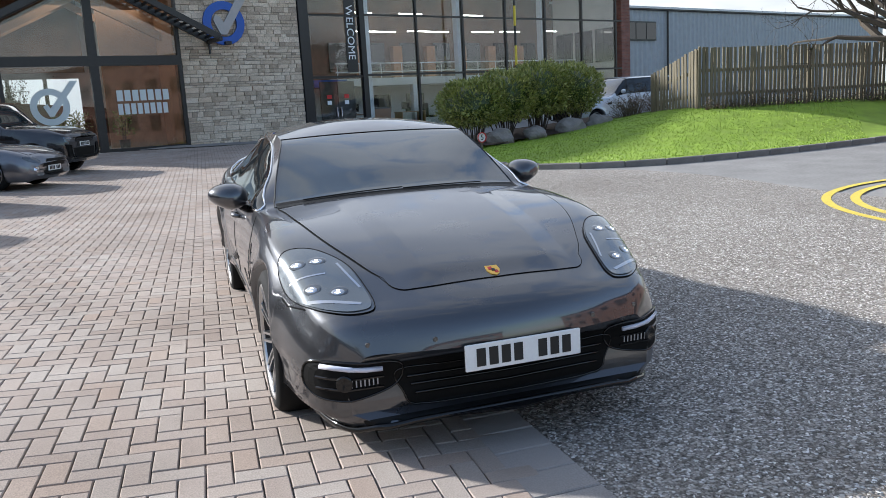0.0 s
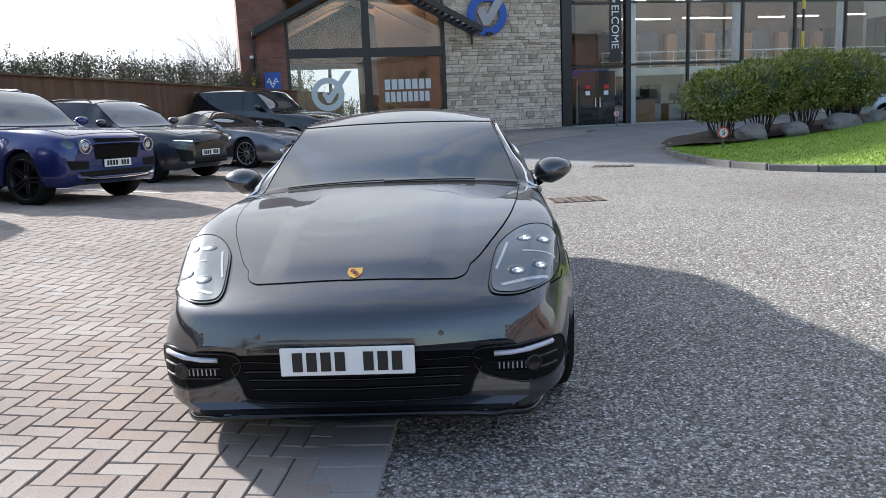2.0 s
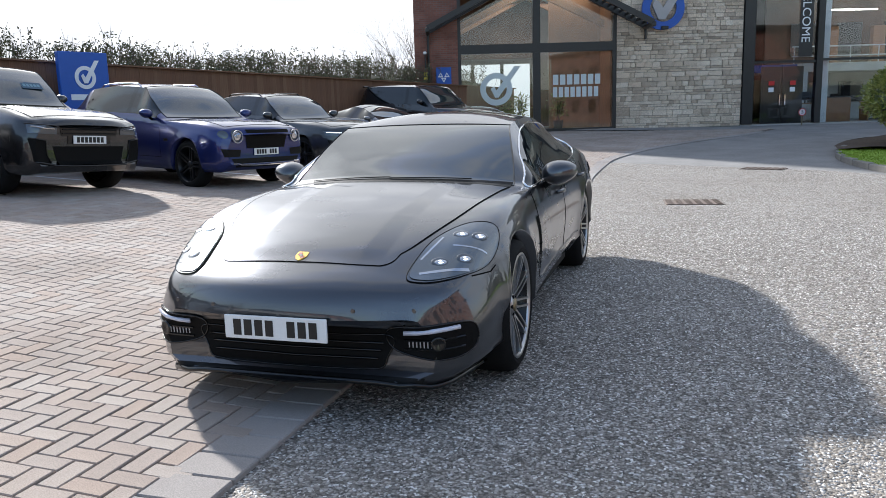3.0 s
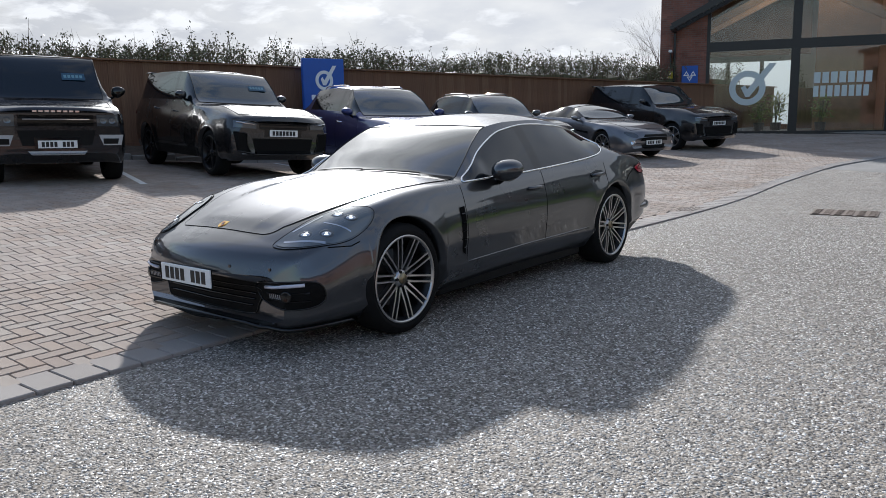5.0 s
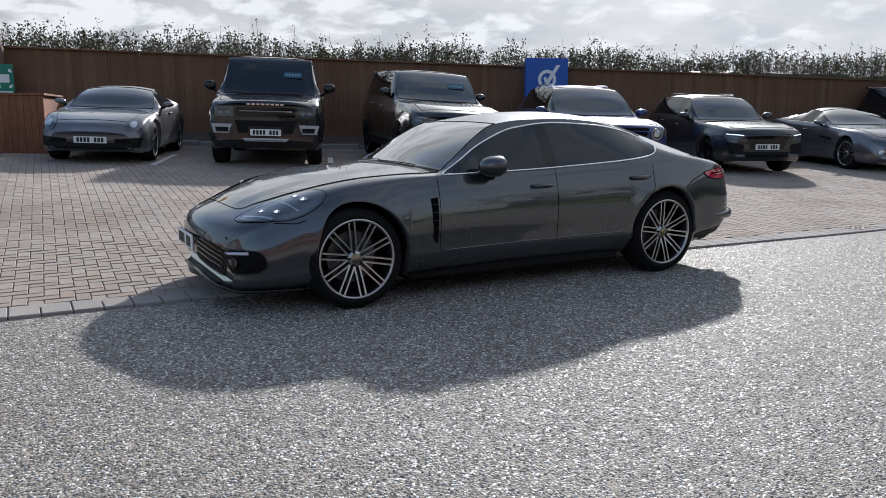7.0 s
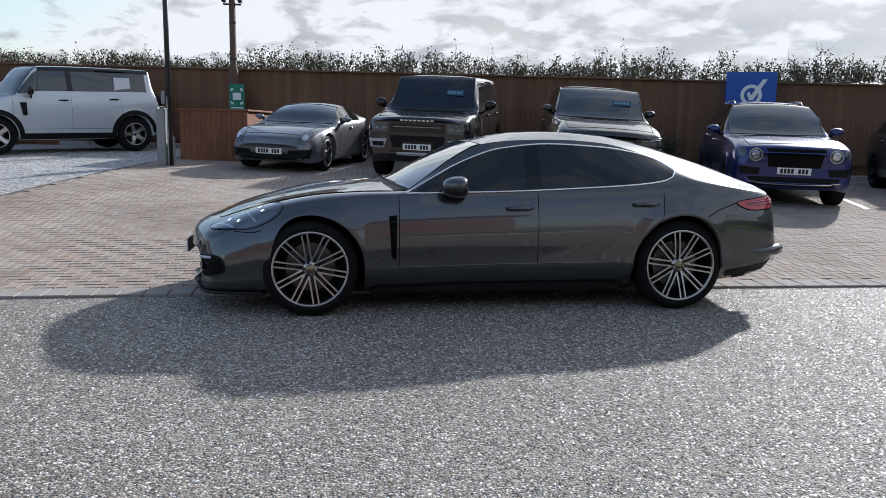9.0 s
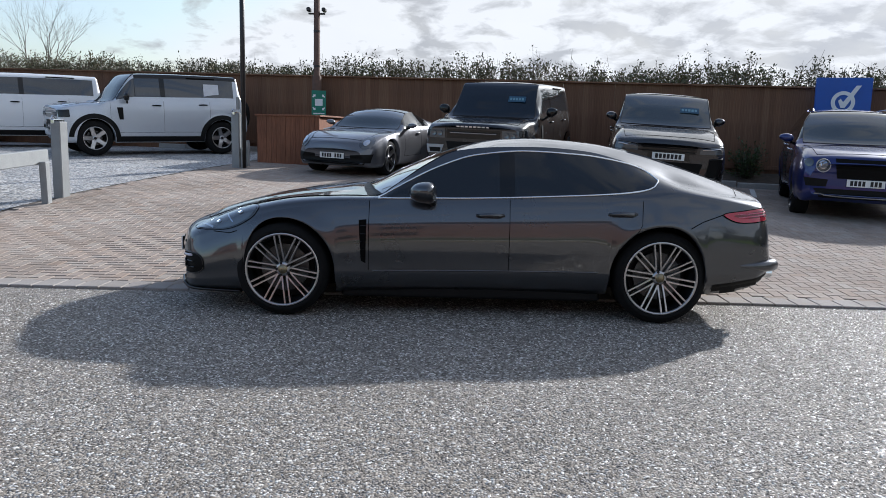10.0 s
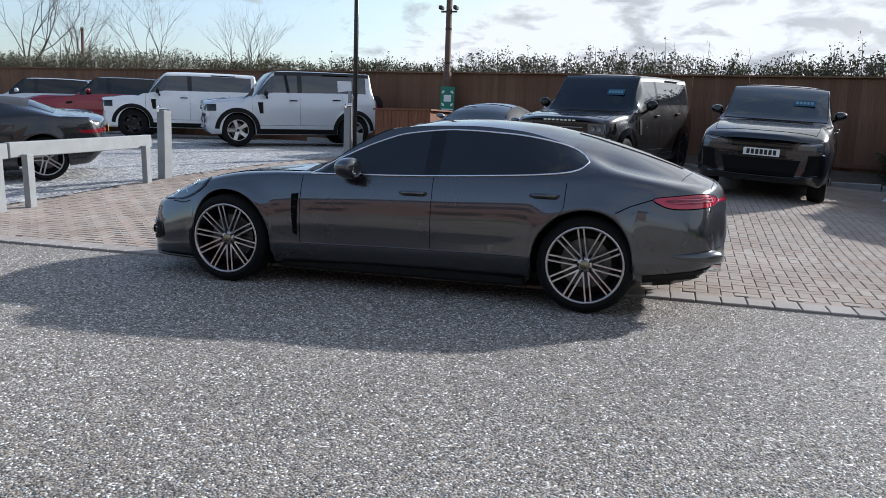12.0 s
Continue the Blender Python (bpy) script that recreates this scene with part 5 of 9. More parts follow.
def wheel_parts(parent, x, y, z, r, rim_r, width, style, sg, rim_m, scale=1.0, cap=None):
    """A road wheel: tyre, rim, spokes, disc and hub cap. sg is the outer side."""
    w = part("wheel", bmesh.new(), M["rubber"], parent, m=pose(x, y, z))
    bm = bmesh.new()
    h = width / 2
    lathe(bm, [(-h * 0.9, rim_r), (-h, rim_r + 0.02), (-h, r - 0.045), (-h * 0.86, r - 0.012), (-h * 0.6, r), (h * 0.6, r), (h * 0.86, r - 0.012), (h, r - 0.045), (h * 1.02, rim_r + 0.03), (h * 0.9, rim_r)], sides=44)
    part("tyre", bm, M["rubber"], w, smooth=True)
    bm = bmesh.new()
    o = sg * h
    lathe(bm, [(o * 0.95, rim_r + 0.004), (o * 0.99, rim_r - 0.004), (o * 0.93, rim_r - 0.013), (o * 0.86, rim_r - 0.016)], sides=44)
    part("rim", bm, rim_m, w, smooth=True)
    bm = bmesh.new()
    lathe(bm, [(o * 0.86, rim_r - 0.016), (o * 0.7, rim_r - 0.028), (o * 0.2, rim_r - 0.05), (-o * 0.9, rim_r - 0.03)], sides=44)
    part("rim_barrel", bm, M["dark_rim"], w, smooth=True)
    bm = bmesh.new()
    lathe(bm, [(o * 0.02, 0.0), (o * 0.02, rim_r * 0.66), (-o * 0.10, rim_r * 0.66), (-o * 0.1, 0.0)], sides=32)
    part("brake_disc", bm, M["disc"], w)
    bm = bmesh.new()
    lathe(bm, [(-o * 0.3, 0), (-o * 0.3, rim_r - 0.04)], sides=32)
    part("wheel_well_shade", bm, M["black_trim"], w)
    n, double, thick = style
    bm = bmesh.new()
    for k in range(n):
        a = 2 * math.pi * (k + 0.25) / n
        for off in ((-1, 1) if double else (0,)):
            d0, d1 = off * double * 0.92, off * double
            c = Matrix.Rotation(a, 4, "X")
            rows = []
            for rr, dd, wd, xo in ((rim_r * 0.16, d0, thick * 1.3, 0.62), (rim_r * 0.55, (d0 + d1) / 2, thick, 0.80), (rim_r - 0.012, d1, thick * 1.15, 0.93)):
                rows.append([bm.verts.new(c @ Vector((o * xx, dd + ww, rr))) for xx, ww in ((xo, -wd * 0.75), (xo, wd * 0.75), (xo - 0.28, wd), (xo - 0.28, -wd))])
            for p, q in zip(rows, rows[1:]):
                for i in range(4):
                    bm.faces.new((p[i], p[(i + 1) % 4], q[(i + 1) % 4], q[i]))
    bmesh.ops.recalc_face_normals(bm, faces=bm.faces)
    part("spokes", bm, rim_m, w)
    bm = bmesh.new()
    lathe(bm, [(o * 0.45, rim_r * 0.22), (o * 0.66, rim_r * 0.20), (o * 0.72, rim_r * 0.14), (o * 0.70, 0.0)], sides=24)
    part("hub", bm, rim_m, w, smooth=True)
    bm = bmesh.new()
    lathe(bm, [(o * 0.70, rim_r * 0.13), (o * 0.78, rim_r * 0.12), (o * 0.79, 0.0)], sides=20)
    part("hub_cap", bm, cap or M["dark_rim"], w, smooth=True)
    if cap:
        bm = bmesh.new()
        tube(bm, [(o * 0.60, 0, 0), (o * 0.74, 0, 0)], 0.011, 6)
        bolt = mesh_of("wheel_bolt", bm, M["dark_rim"])
        for k in range(5):
            a = 2 * math.pi * (k + 0.5) / 5
            q = new("wheel_bolt", bolt)
            q.parent = w
            q.matrix_basis = pose(0, rim_r * 0.17 * math.cos(a), rim_r * 0.17 * math.sin(a))
    return w


def number_plate(parent, y, z, bars, material, facing=-1, pitch=0, x=0.0, width=0.52, height=0.111):
    p = part("number_plate", one_box(-width / 2, width / 2, -0.006, 0.006, -height / 2, height / 2, 0.003), material, parent, "number plate with plain dark bars", m=pose(x, y, z, pitch, 0, 0 if facing < 0 else 180))
    part("plate_backing", one_box(-width / 2, width / 2, 0.0065, 0.012, -height / 2, height / 2), M["black_trim"], p)
    n = len(bars)
    u = (width - 0.08) / n
    for i, b in enumerate(bars):
        if b == "1":
            c = -width / 2 + 0.04 + u * (i + 0.5)
            part("plate_bar", one_box(c - u * 0.36, c + u * 0.36, -0.0085, -0.0062, -height * 0.34, height * 0.34), M["ink"], p)
    return p


def mirror(parent, body, sg, u, z, x, paint_m, size=(0.11, 0.10, 0.075)):
    """Door mirror: rounded shell, glass, and a stalk to the door."""
    bm = bmesh.new()
    bmesh.ops.create_uvsphere(bm, u_segments=20, v_segments=12, radius=1.0)
    for v in bm.verts:
        c = v.co
        e = 0.86
        c = Vector([math.copysign(abs(q) ** e, q) for q in c])
        out = max(0.0, sg * c.x)
        c.z *= size[2] * (1.0 - 0.30 * out) * (1.0 if c.z > 0 else 0.80)
        c.x *= size[0]
        c.y = c.y * size[1] * (1.0 - 0.25 * out) if c.y < 0 else c.y * 0.06
        c.z += 0.25 * size[2] * out
        v.co = c
    m = part("door_mirror", bm, paint_m, parent, m=pose(sg * x, u, z, 0, 0, sg * -8), smooth=True)
    bm = bmesh.new()
    lathe(bm, [(0.054, 0.0), (0.054, 0.044), (0.050, 0.049), (0.0, 0.052)], axis="z", sides=20)
    g = part("mirror_glass", bm, M["chrome"], m, m=pose(0, 0, 0, -90, 0, 0) @ Matrix.Diagonal((size[0] / 0.085, size[2] / 0.085, 1, 1)))
    bm = bmesh.new()
    tube(bm, [(-sg * size[0] * 0.6, 0.0, -size[2] * 0.6), (-sg * (size[0] + 0.05), 0.02, -size[2] * 1.15), (-sg * (size[0] + 0.12), 0.03, -size[2] * 1.3)], [0.022, 0.026, 0.03], 8)
    part("stalk", bm, M["black_trim"], m)
    return m


def arch_liner(s, b, y, sg):
    """Dark half-drum and back wall inside a wheel arch."""
    bm = bmesh.new()
    r, zc = s["arch"] + 0.006, s["tyre"] + s.get("lift", 0)
    outer = b.half(y) - 0.03
    rows = []
    for k in range(25):
        a = radians(-1 + 182 * k / 24)
        p = (y + r * math.cos(a), zc + r * math.sin(a))
        ends = [(p[0], b.sill(p[0]) + 0.012)]
        for q in (ends + [p] if k == 0 else [p] + ends if k == 24 else [p]):
            rim = b.drop((4, p[0] + 0.02 * math.cos(a), max(p[1] + 0.02 * math.sin(a), zc + 0.05)), (-1, 0, 0), 0.0)
            near = min(outer, rim.x - 0.03) if rim is not None and rim.x > outer - 0.3 else outer
            far = near - 0.09 if q is not p else near
            rows.append([bm.verts.new((sg * x, q[0], q[1])) for x in (far, outer - 0.34)])
    for p, q in zip(rows, rows[1:]):
        bm.faces.new((p[0], q[0], q[1], p[1]))
    bm.faces.new([p[1] for p in rows])
    return bm


def car(name, s, m, label, paint_m, rim_m, wheel_style, group="parked cars", category="car"):
    b = Body(s)
    c = thing(name, m, label, category, group)
    roof_m = s.get("roof_paint", paint_m)
    ws0, ws1 = s["screen"]
    rw0, rw1 = s["rear_screen"]
    panes = s["panes"]
    hood_end, hood_start = s["hood"][1], s["hood"][0]
    doors = s["doors"]

    def is_screen(u, j, sg):
        return ws0 < u < ws1 and j >= JR

    def is_rear(u, j, sg):
        return rw0 < u < rw1 and j >= JR + s.get("rear_inset", 2)

    def side_glass(u, j):
        return any(a < u < q for a, q in panes) and JB + s.get("glass_lo", 1) <= j < JR - s.get("glass_hi", 0)

    whole = s.get("whole", False)

    def pillar(u, j):
        return not whole and panes[0][0] < u < panes[-1][1] and JB + s.get("glass_lo", 1) <= j < JR - s.get("glass_hi", 0)

    def is_hood(u, j, sg):
        return not whole and hood_start < u < hood_end and j >= JR - s.get("hood_w", 0)

    def door_of(u, j):
        for k, (a, q) in enumerate(doors):
            if a < u < q and (6 if whole else 5) <= j < JB + s.get("glass_lo", 1) and (not whole or not any(abs(u - y_) < s["arch"] + 0.03 for y_ in (0, s["wb"]))):
                return k
        return -1

    def is_roof(u, j):
        return u >= ws1 and u <= rw0 and j >= JR - s.get("glass_hi", 0)

    part("body", b.piece(lambda u, j, sg: not (is_screen(u, j, sg) or is_rear(u, j, sg) or pillar(u, j) or is_hood(u, j, sg) or door_of(u, j) >= 0 or is_roof(u, j))), paint_m, c, smooth=True)
    part("nose_panel", b.piece(lambda u, j, sg: False, caps="nose"), paint_m, c)
    part("tail_panel", b.piece(lambda u, j, sg: False, caps="tail"), paint_m, c)
    part("roof", b.piece(lambda u, j, sg: is_roof(u, j)), roof_m, c, smooth=True)
    if not whole:
        part("bonnet", b.piece(is_hood), paint_m, c, smooth=True)
    part("windscreen", b.piece(is_screen), M[s.get("screen_m", "windscreen")], c, "raked tinted windscreen", smooth=True)
    part("rear_window", b.piece(is_rear), M["glass"], c, smooth=True)
    for sg in (1, -1):
        for a, q in ([] if whole else panes):
            part("side_window", b.piece(lambda u, j, sgn: a < u < q and side_glass(u, j), (sg,)), M[s.get("glass_m", "glass")], c, smooth=True)
        if not whole:
            part("window_pillar", b.piece(lambda u, j, sgn: pillar(u, j) and not side_glass(u, j), (sg,)), M["gloss_black"], c, smooth=True)
        for k, (a, q) in enumerate(doors):
            d = part("door", b.piece(lambda u, j, sgn: door_of(u, j) == k, (sg,)), paint_m, c, smooth=True)
            # shut lines round the door
            z_top = b.belt((a + q) / 2)
            for u in ((a, q) if k == len(doors) - 1 else (a,)):
                zt, zb_ = b.belt(u) - 0.005, max(b.low(u) + 0.01, b.sill(u) + 0.25 * (b.belt(u) - b.sill(u)))
                run = s["rear_line"] if whole and u == q and k == len(doors) - 1 else [(u, zt), (u, zb_)]
                part("shut_line", b.line(run, "side", 0.0028, sg), M["seam"], d)
            za = b.sill((a + q) / 2) + 0.245 * (b.belt((a + q) / 2) - b.sill((a + q) / 2))
            if not whole:
                part("shut_line", b.line([(a, za), (q, za)], "side", 0.004, sg), M["seam"], d)
            hu, hz = q - s.get("handle_in", 0.17), s["handle_z"][k]
            hp = b.drop((4 * sg, hu, hz), (-sg, 0, 0), 0.02)
            if hp is not None:
                bm = bmesh.new()
                tube(bm, [(-0.018 * sg, -0.105, -0.004), (0.012 * sg, -0.07, 0), (0.016 * sg, 0.0, 0.003), (0.012 * sg, 0.07, 0), (-0.018 * sg, 0.105, 0)], [0.012, 0.015, 0.016, 0.015, 0.012], 8)
                part("door_handle", bm, s.get("handle_m", paint_m), d, m=Matrix.Translation(hp), smooth=True)
        mu, mz, mx = s["mirror"]
        mirror(c, b, sg, mu, mz, mx, s.get("mirror_m", paint_m), s.get("mirror_size", (0.12, 0.11, 0.075)))
        for k, y in enumerate((0.0, s["wb"])):
            wheel_parts(c, sg * (s["track"] - s["tyre_w"] / 2), y, s["tyre"], s["tyre"], s["rim"], s["tyre_w"], wheel_style, sg, rim_m, cap=s.get("cap"))
        if whole:
            continue
        # bonnet shut lines
        n = 24
        pts = [b.section(hood_start + (hood_end - hood_start) * i / n)[JR - s.get("hood_w", 0)] for i in range(n + 1)]
        bm = bmesh.new()
        tube(bm, [(p[0] * sg, p[1], p[2] + 0.001) for p in pts], 0.004, 5)
        part("bonnet_line", bm, M["seam"], c)
    row = b.section(hood_start)[JR - s.get("hood_w", 0):]
    if not whole:
        bm = bmesh.new()
        tube(bm, [(p[0], p[1], p[2] + 0.001) for p in row] + [(-p[0], p[1], p[2] + 0.001) for p in reversed(row[:-1])], 0.004, 5)
        part("bonnet_line", bm, M["seam"], c)
    # black seals round the screens
    for nm, ua, ub, jj in (("screen_seal", ws0, ws1, JR), ("rear_seal", rw0, rw1, JR + s.get("rear_inset", 2))):
        us = [u for u in b.us if ua - 0.001 <= u <= ub + 0.001]
        rows = [b.section(u) for u in us]
        loop = [r_[jj] for r_ in rows] + rows[-1][jj + 1:] + [(-p[0], p[1], p[2]) for p in reversed(rows[-1][jj:-1])] + [(-r_[jj][0], r_[jj][1], r_[jj][2]) for r_ in reversed(rows[:-1])] + [(-p[0], p[1], p[2]) for p in rows[0][jj + 1:-1]] + list(reversed(rows[0][jj + 1:]))
        bm = bmesh.new()
        tube(bm, [Vector(p) for p in loop], s.get("seal", 0.009) if nm == "screen_seal" else 0.006, 5, True)
        part(nm, bm, M["gloss_black"], c)
    # dark floor pan and arch linings
    part("underbody", one_box(-s["track"] + 0.30, s["track"] - 0.30, s["arch"] + 0.05, s["wb"] - s["arch"] - 0.05, s["sill"][2][1] + 0.02, s["tyre"] + 0.2), M["black_trim"], c)
    part("nose_core", one_box(-s["track"] + 0.45, s["track"] - 0.45, b.u0 + 0.35, -0.2, s["sill"][2][1] + 0.04, s["tyre"] + 0.1), M["black_trim"], c)
    for sg in (1, -1):
        for y in (0.0, s["wb"]):
            part("arch_liner", arch_liner(s, b, y, sg), M["liner"], c)
    for k in range(2):
        y = s["wb"] * k
        part("axle_box", one_box(-s["track"] + 0.28, s["track"] - 0.28, y - 0.2, y + 0.2, s["tyre"] - 0.12, s["tyre"] + 0.1), M["black_trim"], c)
    return c, b


# ---- the graphite saloon in the middle ----
SALOON = dict(
    wb=2.95, tyre=0.363, rim=0.285, tyre_w=0.27, track=0.945, arch=0.408, flare=0.016, crown=2.1, bow=(0.30, 0.20),
    top=[(-0.985, 0.50), (-0.975, 0.56), (-0.94, 0.625), (-0.86, 0.675), (-0.72, 0.727), (-0.5, 0.80), (-0.2, 0.872), (0.1, 0.922), (0.4, 0.962), (0.56, 0.985), (0.9, 1.145), (1.2, 1.275), (1.45, 1.355), (1.75, 1.408), (2.05, 1.418), (2.45, 1.395), (2.85, 1.325), (3.25, 1.215), (3.545, 1.115), (3.768, 1.03), (3.884, 0.985), (3.938, 0.93), (3.973, 0.80), (4.000, 0.62), (3.991, 0.50)],
    belt=[(-0.985, 0.47), (-0.94, 0.54), (-0.8, 0.61), (-0.5, 0.72), (-0.1, 0.815), (0.3, 0.885), (0.6, 0.915), (1.2, 0.935), (2.0, 0.96), (2.6, 0.985), (3.0, 0.995), (3.4, 0.975), (3.768, 0.91), (3.929, 0.80), (3.991, 0.48)],
    half=[(-0.985, 0.72), (-0.95, 0.81), (-0.85, 0.87), (-0.6, 0.915), (-0.2, 0.945), (0.1, 0.955), (0.6, 0.945), (1.4, 0.938), (2.2, 0.945), (2.95, 0.968), (3.4, 0.962), (3.679, 0.947), (3.839, 0.925), (3.920, 0.898), (3.973, 0.845), (4.000, 0.73)],
    rail=[(-0.985, 0.54, 0.495), (-0.94, 0.58, 0.605), (-0.8, 0.61, 0.675), (-0.55, 0.655, 0.775), (-0.2, 0.69, 0.865), (0.15, 0.71, 0.920), (0.45, 0.745, 0.938), (0.60, 0.762, 0.943), (0.72, 0.742, 1.004), (0.85, 0.718, 1.074), (1.1, 0.662, 1.205), (1.34, 0.614, 1.308), (1.65, 0.612, 1.344), (2.0, 0.612, 1.352), (2.35, 0.606, 1.330), (2.65, 0.604, 1.265), (2.9, 0.612, 1.172), (3.1, 0.628, 1.085), (3.35, 0.65, 1.035), (3.634, 0.66, 0.995), (3.884, 0.62, 0.95), (3.991, 0.50, 0.48)],
    sill=[(-0.985, 0.19), (-0.95, 0.165), (-0.5, 0.165), (0.5, 0.19), (2.4, 0.21), (3.5, 0.24), (3.857, 0.30), (3.991, 0.42)],
    side=[(0, -0.115), (0.09, -0.075), (0.15, -0.028), (0.205, -0.004), (0.25, -0.018), (0.36, -0.014), (0.52, 0.0), (0.66, -0.003), (0.82, -0.026), (0.93, -0.050), (1.0, -0.072)],
    rear_line=[(2.785, 0.96), (2.775, 0.78), (2.72, 0.675), (2.60, 0.575)],
    cuts=[0.60, 0.74, 1.34, 1.46, 1.76, 2.78, 2.80, 3.62, 0.67], whole=True,
    screen=(0.60, 1.34), seal=0.005, cowl_bow=0.19, rear_screen=(2.80, 3.62), rear_inset=7, panes=[(0.74, 1.62), (1.76, 2.93)],
    hood=(-0.62, 0.50), hood_w=0, doors=[(0.67, 1.76), (1.76, 2.78)], handle_z=(0.82, 0.855), handle_in=0.15,
    mirror=(1.13, 0.985, 0.995), mirror_size=(0.118, 0.150, 0.092), cap=M["cap"],
)
saloon, sb = car("saloon_car", SALOON, pose(0, 0, 0.002), "graphite grey four-door sports saloon on the paving edge", M["graphite"], M["rim"], (10, 0.0205, 0.0074), group="", category="car")


def flip(pts, sg):
    return [(p[0] * sg, p[1], p[2]) for p in pts]


def rim_line(loop, radius):
    bm = bmesh.new()
    tube(bm, loop, radius, 5, True)
    return bm


def saloon_details():
    c, b = saloon, sb
    # bonnet panel with its shut line
    edge_x = curve_of([-0.60, -0.545, -0.42, -0.2, 0.0, 0.28, 0.5, 0.66], [0.478, 0.512, 0.565, 0.645, 0.69, 0.725, 0.74, 0.755])
    front_y = curve_of([0.0, 0.2, 0.33, 0.41, 0.45, 0.478], [-0.745, -0.735, -0.713, -0.685, -0.654, -0.60])
    across = [0, 0.1, 0.2, 0.3, 0.4, 0.46, 0.493, 0.507, 0.54, 0.6, 0.66, 0.693, 0.707, 0.75, 0.8, 0.85, 0.9, 0.95, 1.0]

    def bonnet_place(q, v):
        """Place on the bonnet: q from the middle to the shut line, v from the nose to the screen; dome edges at q 0.5 and 0.7."""
        x = 0.478 * q
        y0, y1 = front_y(x), 0.560 + 0.085 * q * q
        y = y0 + (y1 - y0) * v
        crease = 0.295 + 0.055 * (y + 0.72) / 1.25
        e = max(edge_x(y), crease + 0.135)
        x = crease * q / 0.5 if q < 0.5 else crease + 0.115 * (q - 0.5) / 0.2 if q < 0.7 else crease + 0.115 + (e - crease - 0.115) * (q - 0.7) / 0.3
        h = 0.013 if q < 0.5 else 0.013 - 0.011 * (q - 0.5) / 0.2 if q < 0.7 else 0.002
        return x, y, 0.003 + h * smooth01(v / 0.10) * smooth01((1 - v) / 0.06)
    bm = bmesh.new()
    rows = []
    for i in range(45):
        row = []
        for q in [-k for k in across[:0:-1]] + across:
            x, y, h = bonnet_place(abs(q), i / 44)
            p = b.drop((x if q > 0 else -x, y, 5), (0, 0, -1), 0.0)
            row.append(bm.verts.new(p + Vector((0, 0, h))))
        rows.append(row)
    for r0, r1 in zip(rows, rows[1:]):
        for k in range(len(r0) - 1):
            bm.faces.new((r0[k], r0[k + 1], r1[k + 1], r1[k]))
    bmesh.ops.recalc_face_normals(bm, faces=bm.faces)
    if sum((f.normal.z for f in bm.faces)) < 0:
        bmesh.ops.reverse_faces(bm, faces=bm.faces)
    loop = [v.co.copy() for v in rows[0]] + [r[-1].co.copy() for r in rows[1:]] + [v.co.copy() for v in rows[-1][-2::-1]] + [r[0].co.copy() for r in rows[-2:0:-1]]
    bonnet = part("bonnet", bm, M["graphite"], c, smooth=True)
    part("bonnet_line", rim_line([p - Vector((0, 0, 0.001)) for p in loop], 0.0022), M["seam"], bonnet)
    lo = curve_of([0.735, 0.80, 1.38, 2.27, 2.6, 2.78, 2.88, 2.925], [0.928, 0.933, 0.945, 0.985, 1.008, 1.030, 1.062, 1.105])
    hi = curve_of([0.735, 0.80, 0.906, 1.23, 1.49, 1.90, 2.32, 2.67, 2.82, 2.90, 2.925], [0.934, 0.968, 1.030, 1.192, 1.275, 1.315, 1.296, 1.243, 1.195, 1.145, 1.115])
    for sg in (1, -1):
        # side windows between the lower and upper curve
        for nm, u0, u1, mt in (("side_window", 0.75, 1.68, M["glass"]), ("window_pillar", 1.68, 1.80, M["gloss_black"]), ("side_window", 1.80, 2.92, M["glass"])):
            part(nm, b.patch(lambda a, t: (u0 + (u1 - u0) * a, lo(u0 + (u1 - u0) * a) + (hi(u0 + (u1 - u0) * a) - lo(u0 + (u1 - u0) * a)) * t), 34, 8, "side", 0.0035, sg), mt, c, smooth=True)
        us = np.linspace(0.738, 2.925, 60)
        ring = [(u, lo(u)) for u in us] + [(u, hi(u)) for u in us[::-1]]
        part("window_trim", b.line(ring, "side", 0.0075, sg, 0.004, True), M["chrome"], c, "bright chrome window surround", smooth=True)
        part("sill_crease", b.line([(0.70, 0.372), (1.5, 0.388), (2.46, 0.398)], "side", 0.0075, sg, -0.002), M["graphite"], c, smooth=True)
        # side vent behind the front wheel
        part("side_vent", b.patch(quad((0.592, 0.765), (0.652, 0.772), (0.648, 0.43), (0.612, 0.45)), 3, 10, "side", 0.004, sg), M["seam"], c, "black side vent")
        for k in range(5):
            part("vent_slat", b.line([(0.605, 0.72 - 0.06 * k), (0.648, 0.722 - 0.06 * k)], "side", 0.004, sg, 0.006), M["gloss_black"], c)
        # headlamp: dark housing, four light units, clear lens
        out = [(0.557, -0.752, 0.66), (0.562, -0.64, 0.715), (0.600, -0.44, 0.79), (0.70, -0.275, 0.84), (0.80, -0.205, 0.845), (0.862, -0.20, 0.81), (0.882, -0.28, 0.735), (0.862, -0.43, 0.668), (0.79, -0.605, 0.648), (0.69, -0.725, 0.640), (0.605, -0.765, 0.643)]
        way = (-0.45 * sg, 0.55, -0.70)
        bm, loop = b.blob(flip(out, sg), way, 0.004, 10, 56)
        hl = part("headlamp", bm, M["lamp_dark"], c, "teardrop headlamp with four light units", smooth=True)
        part("lamp_gap", rim_line(loop, 0.0022), M["seam"], hl)
        inner = [tuple(Vector((0.73, -0.48, 0.745)).lerp(Vector(p), 0.94)) for p in out]
        bm, loop = b.blob(flip(inner, sg), way, 0.008, 10, 56)
        part("lamp_bowl", bm, M["lamp_bowl"], hl, smooth=True)
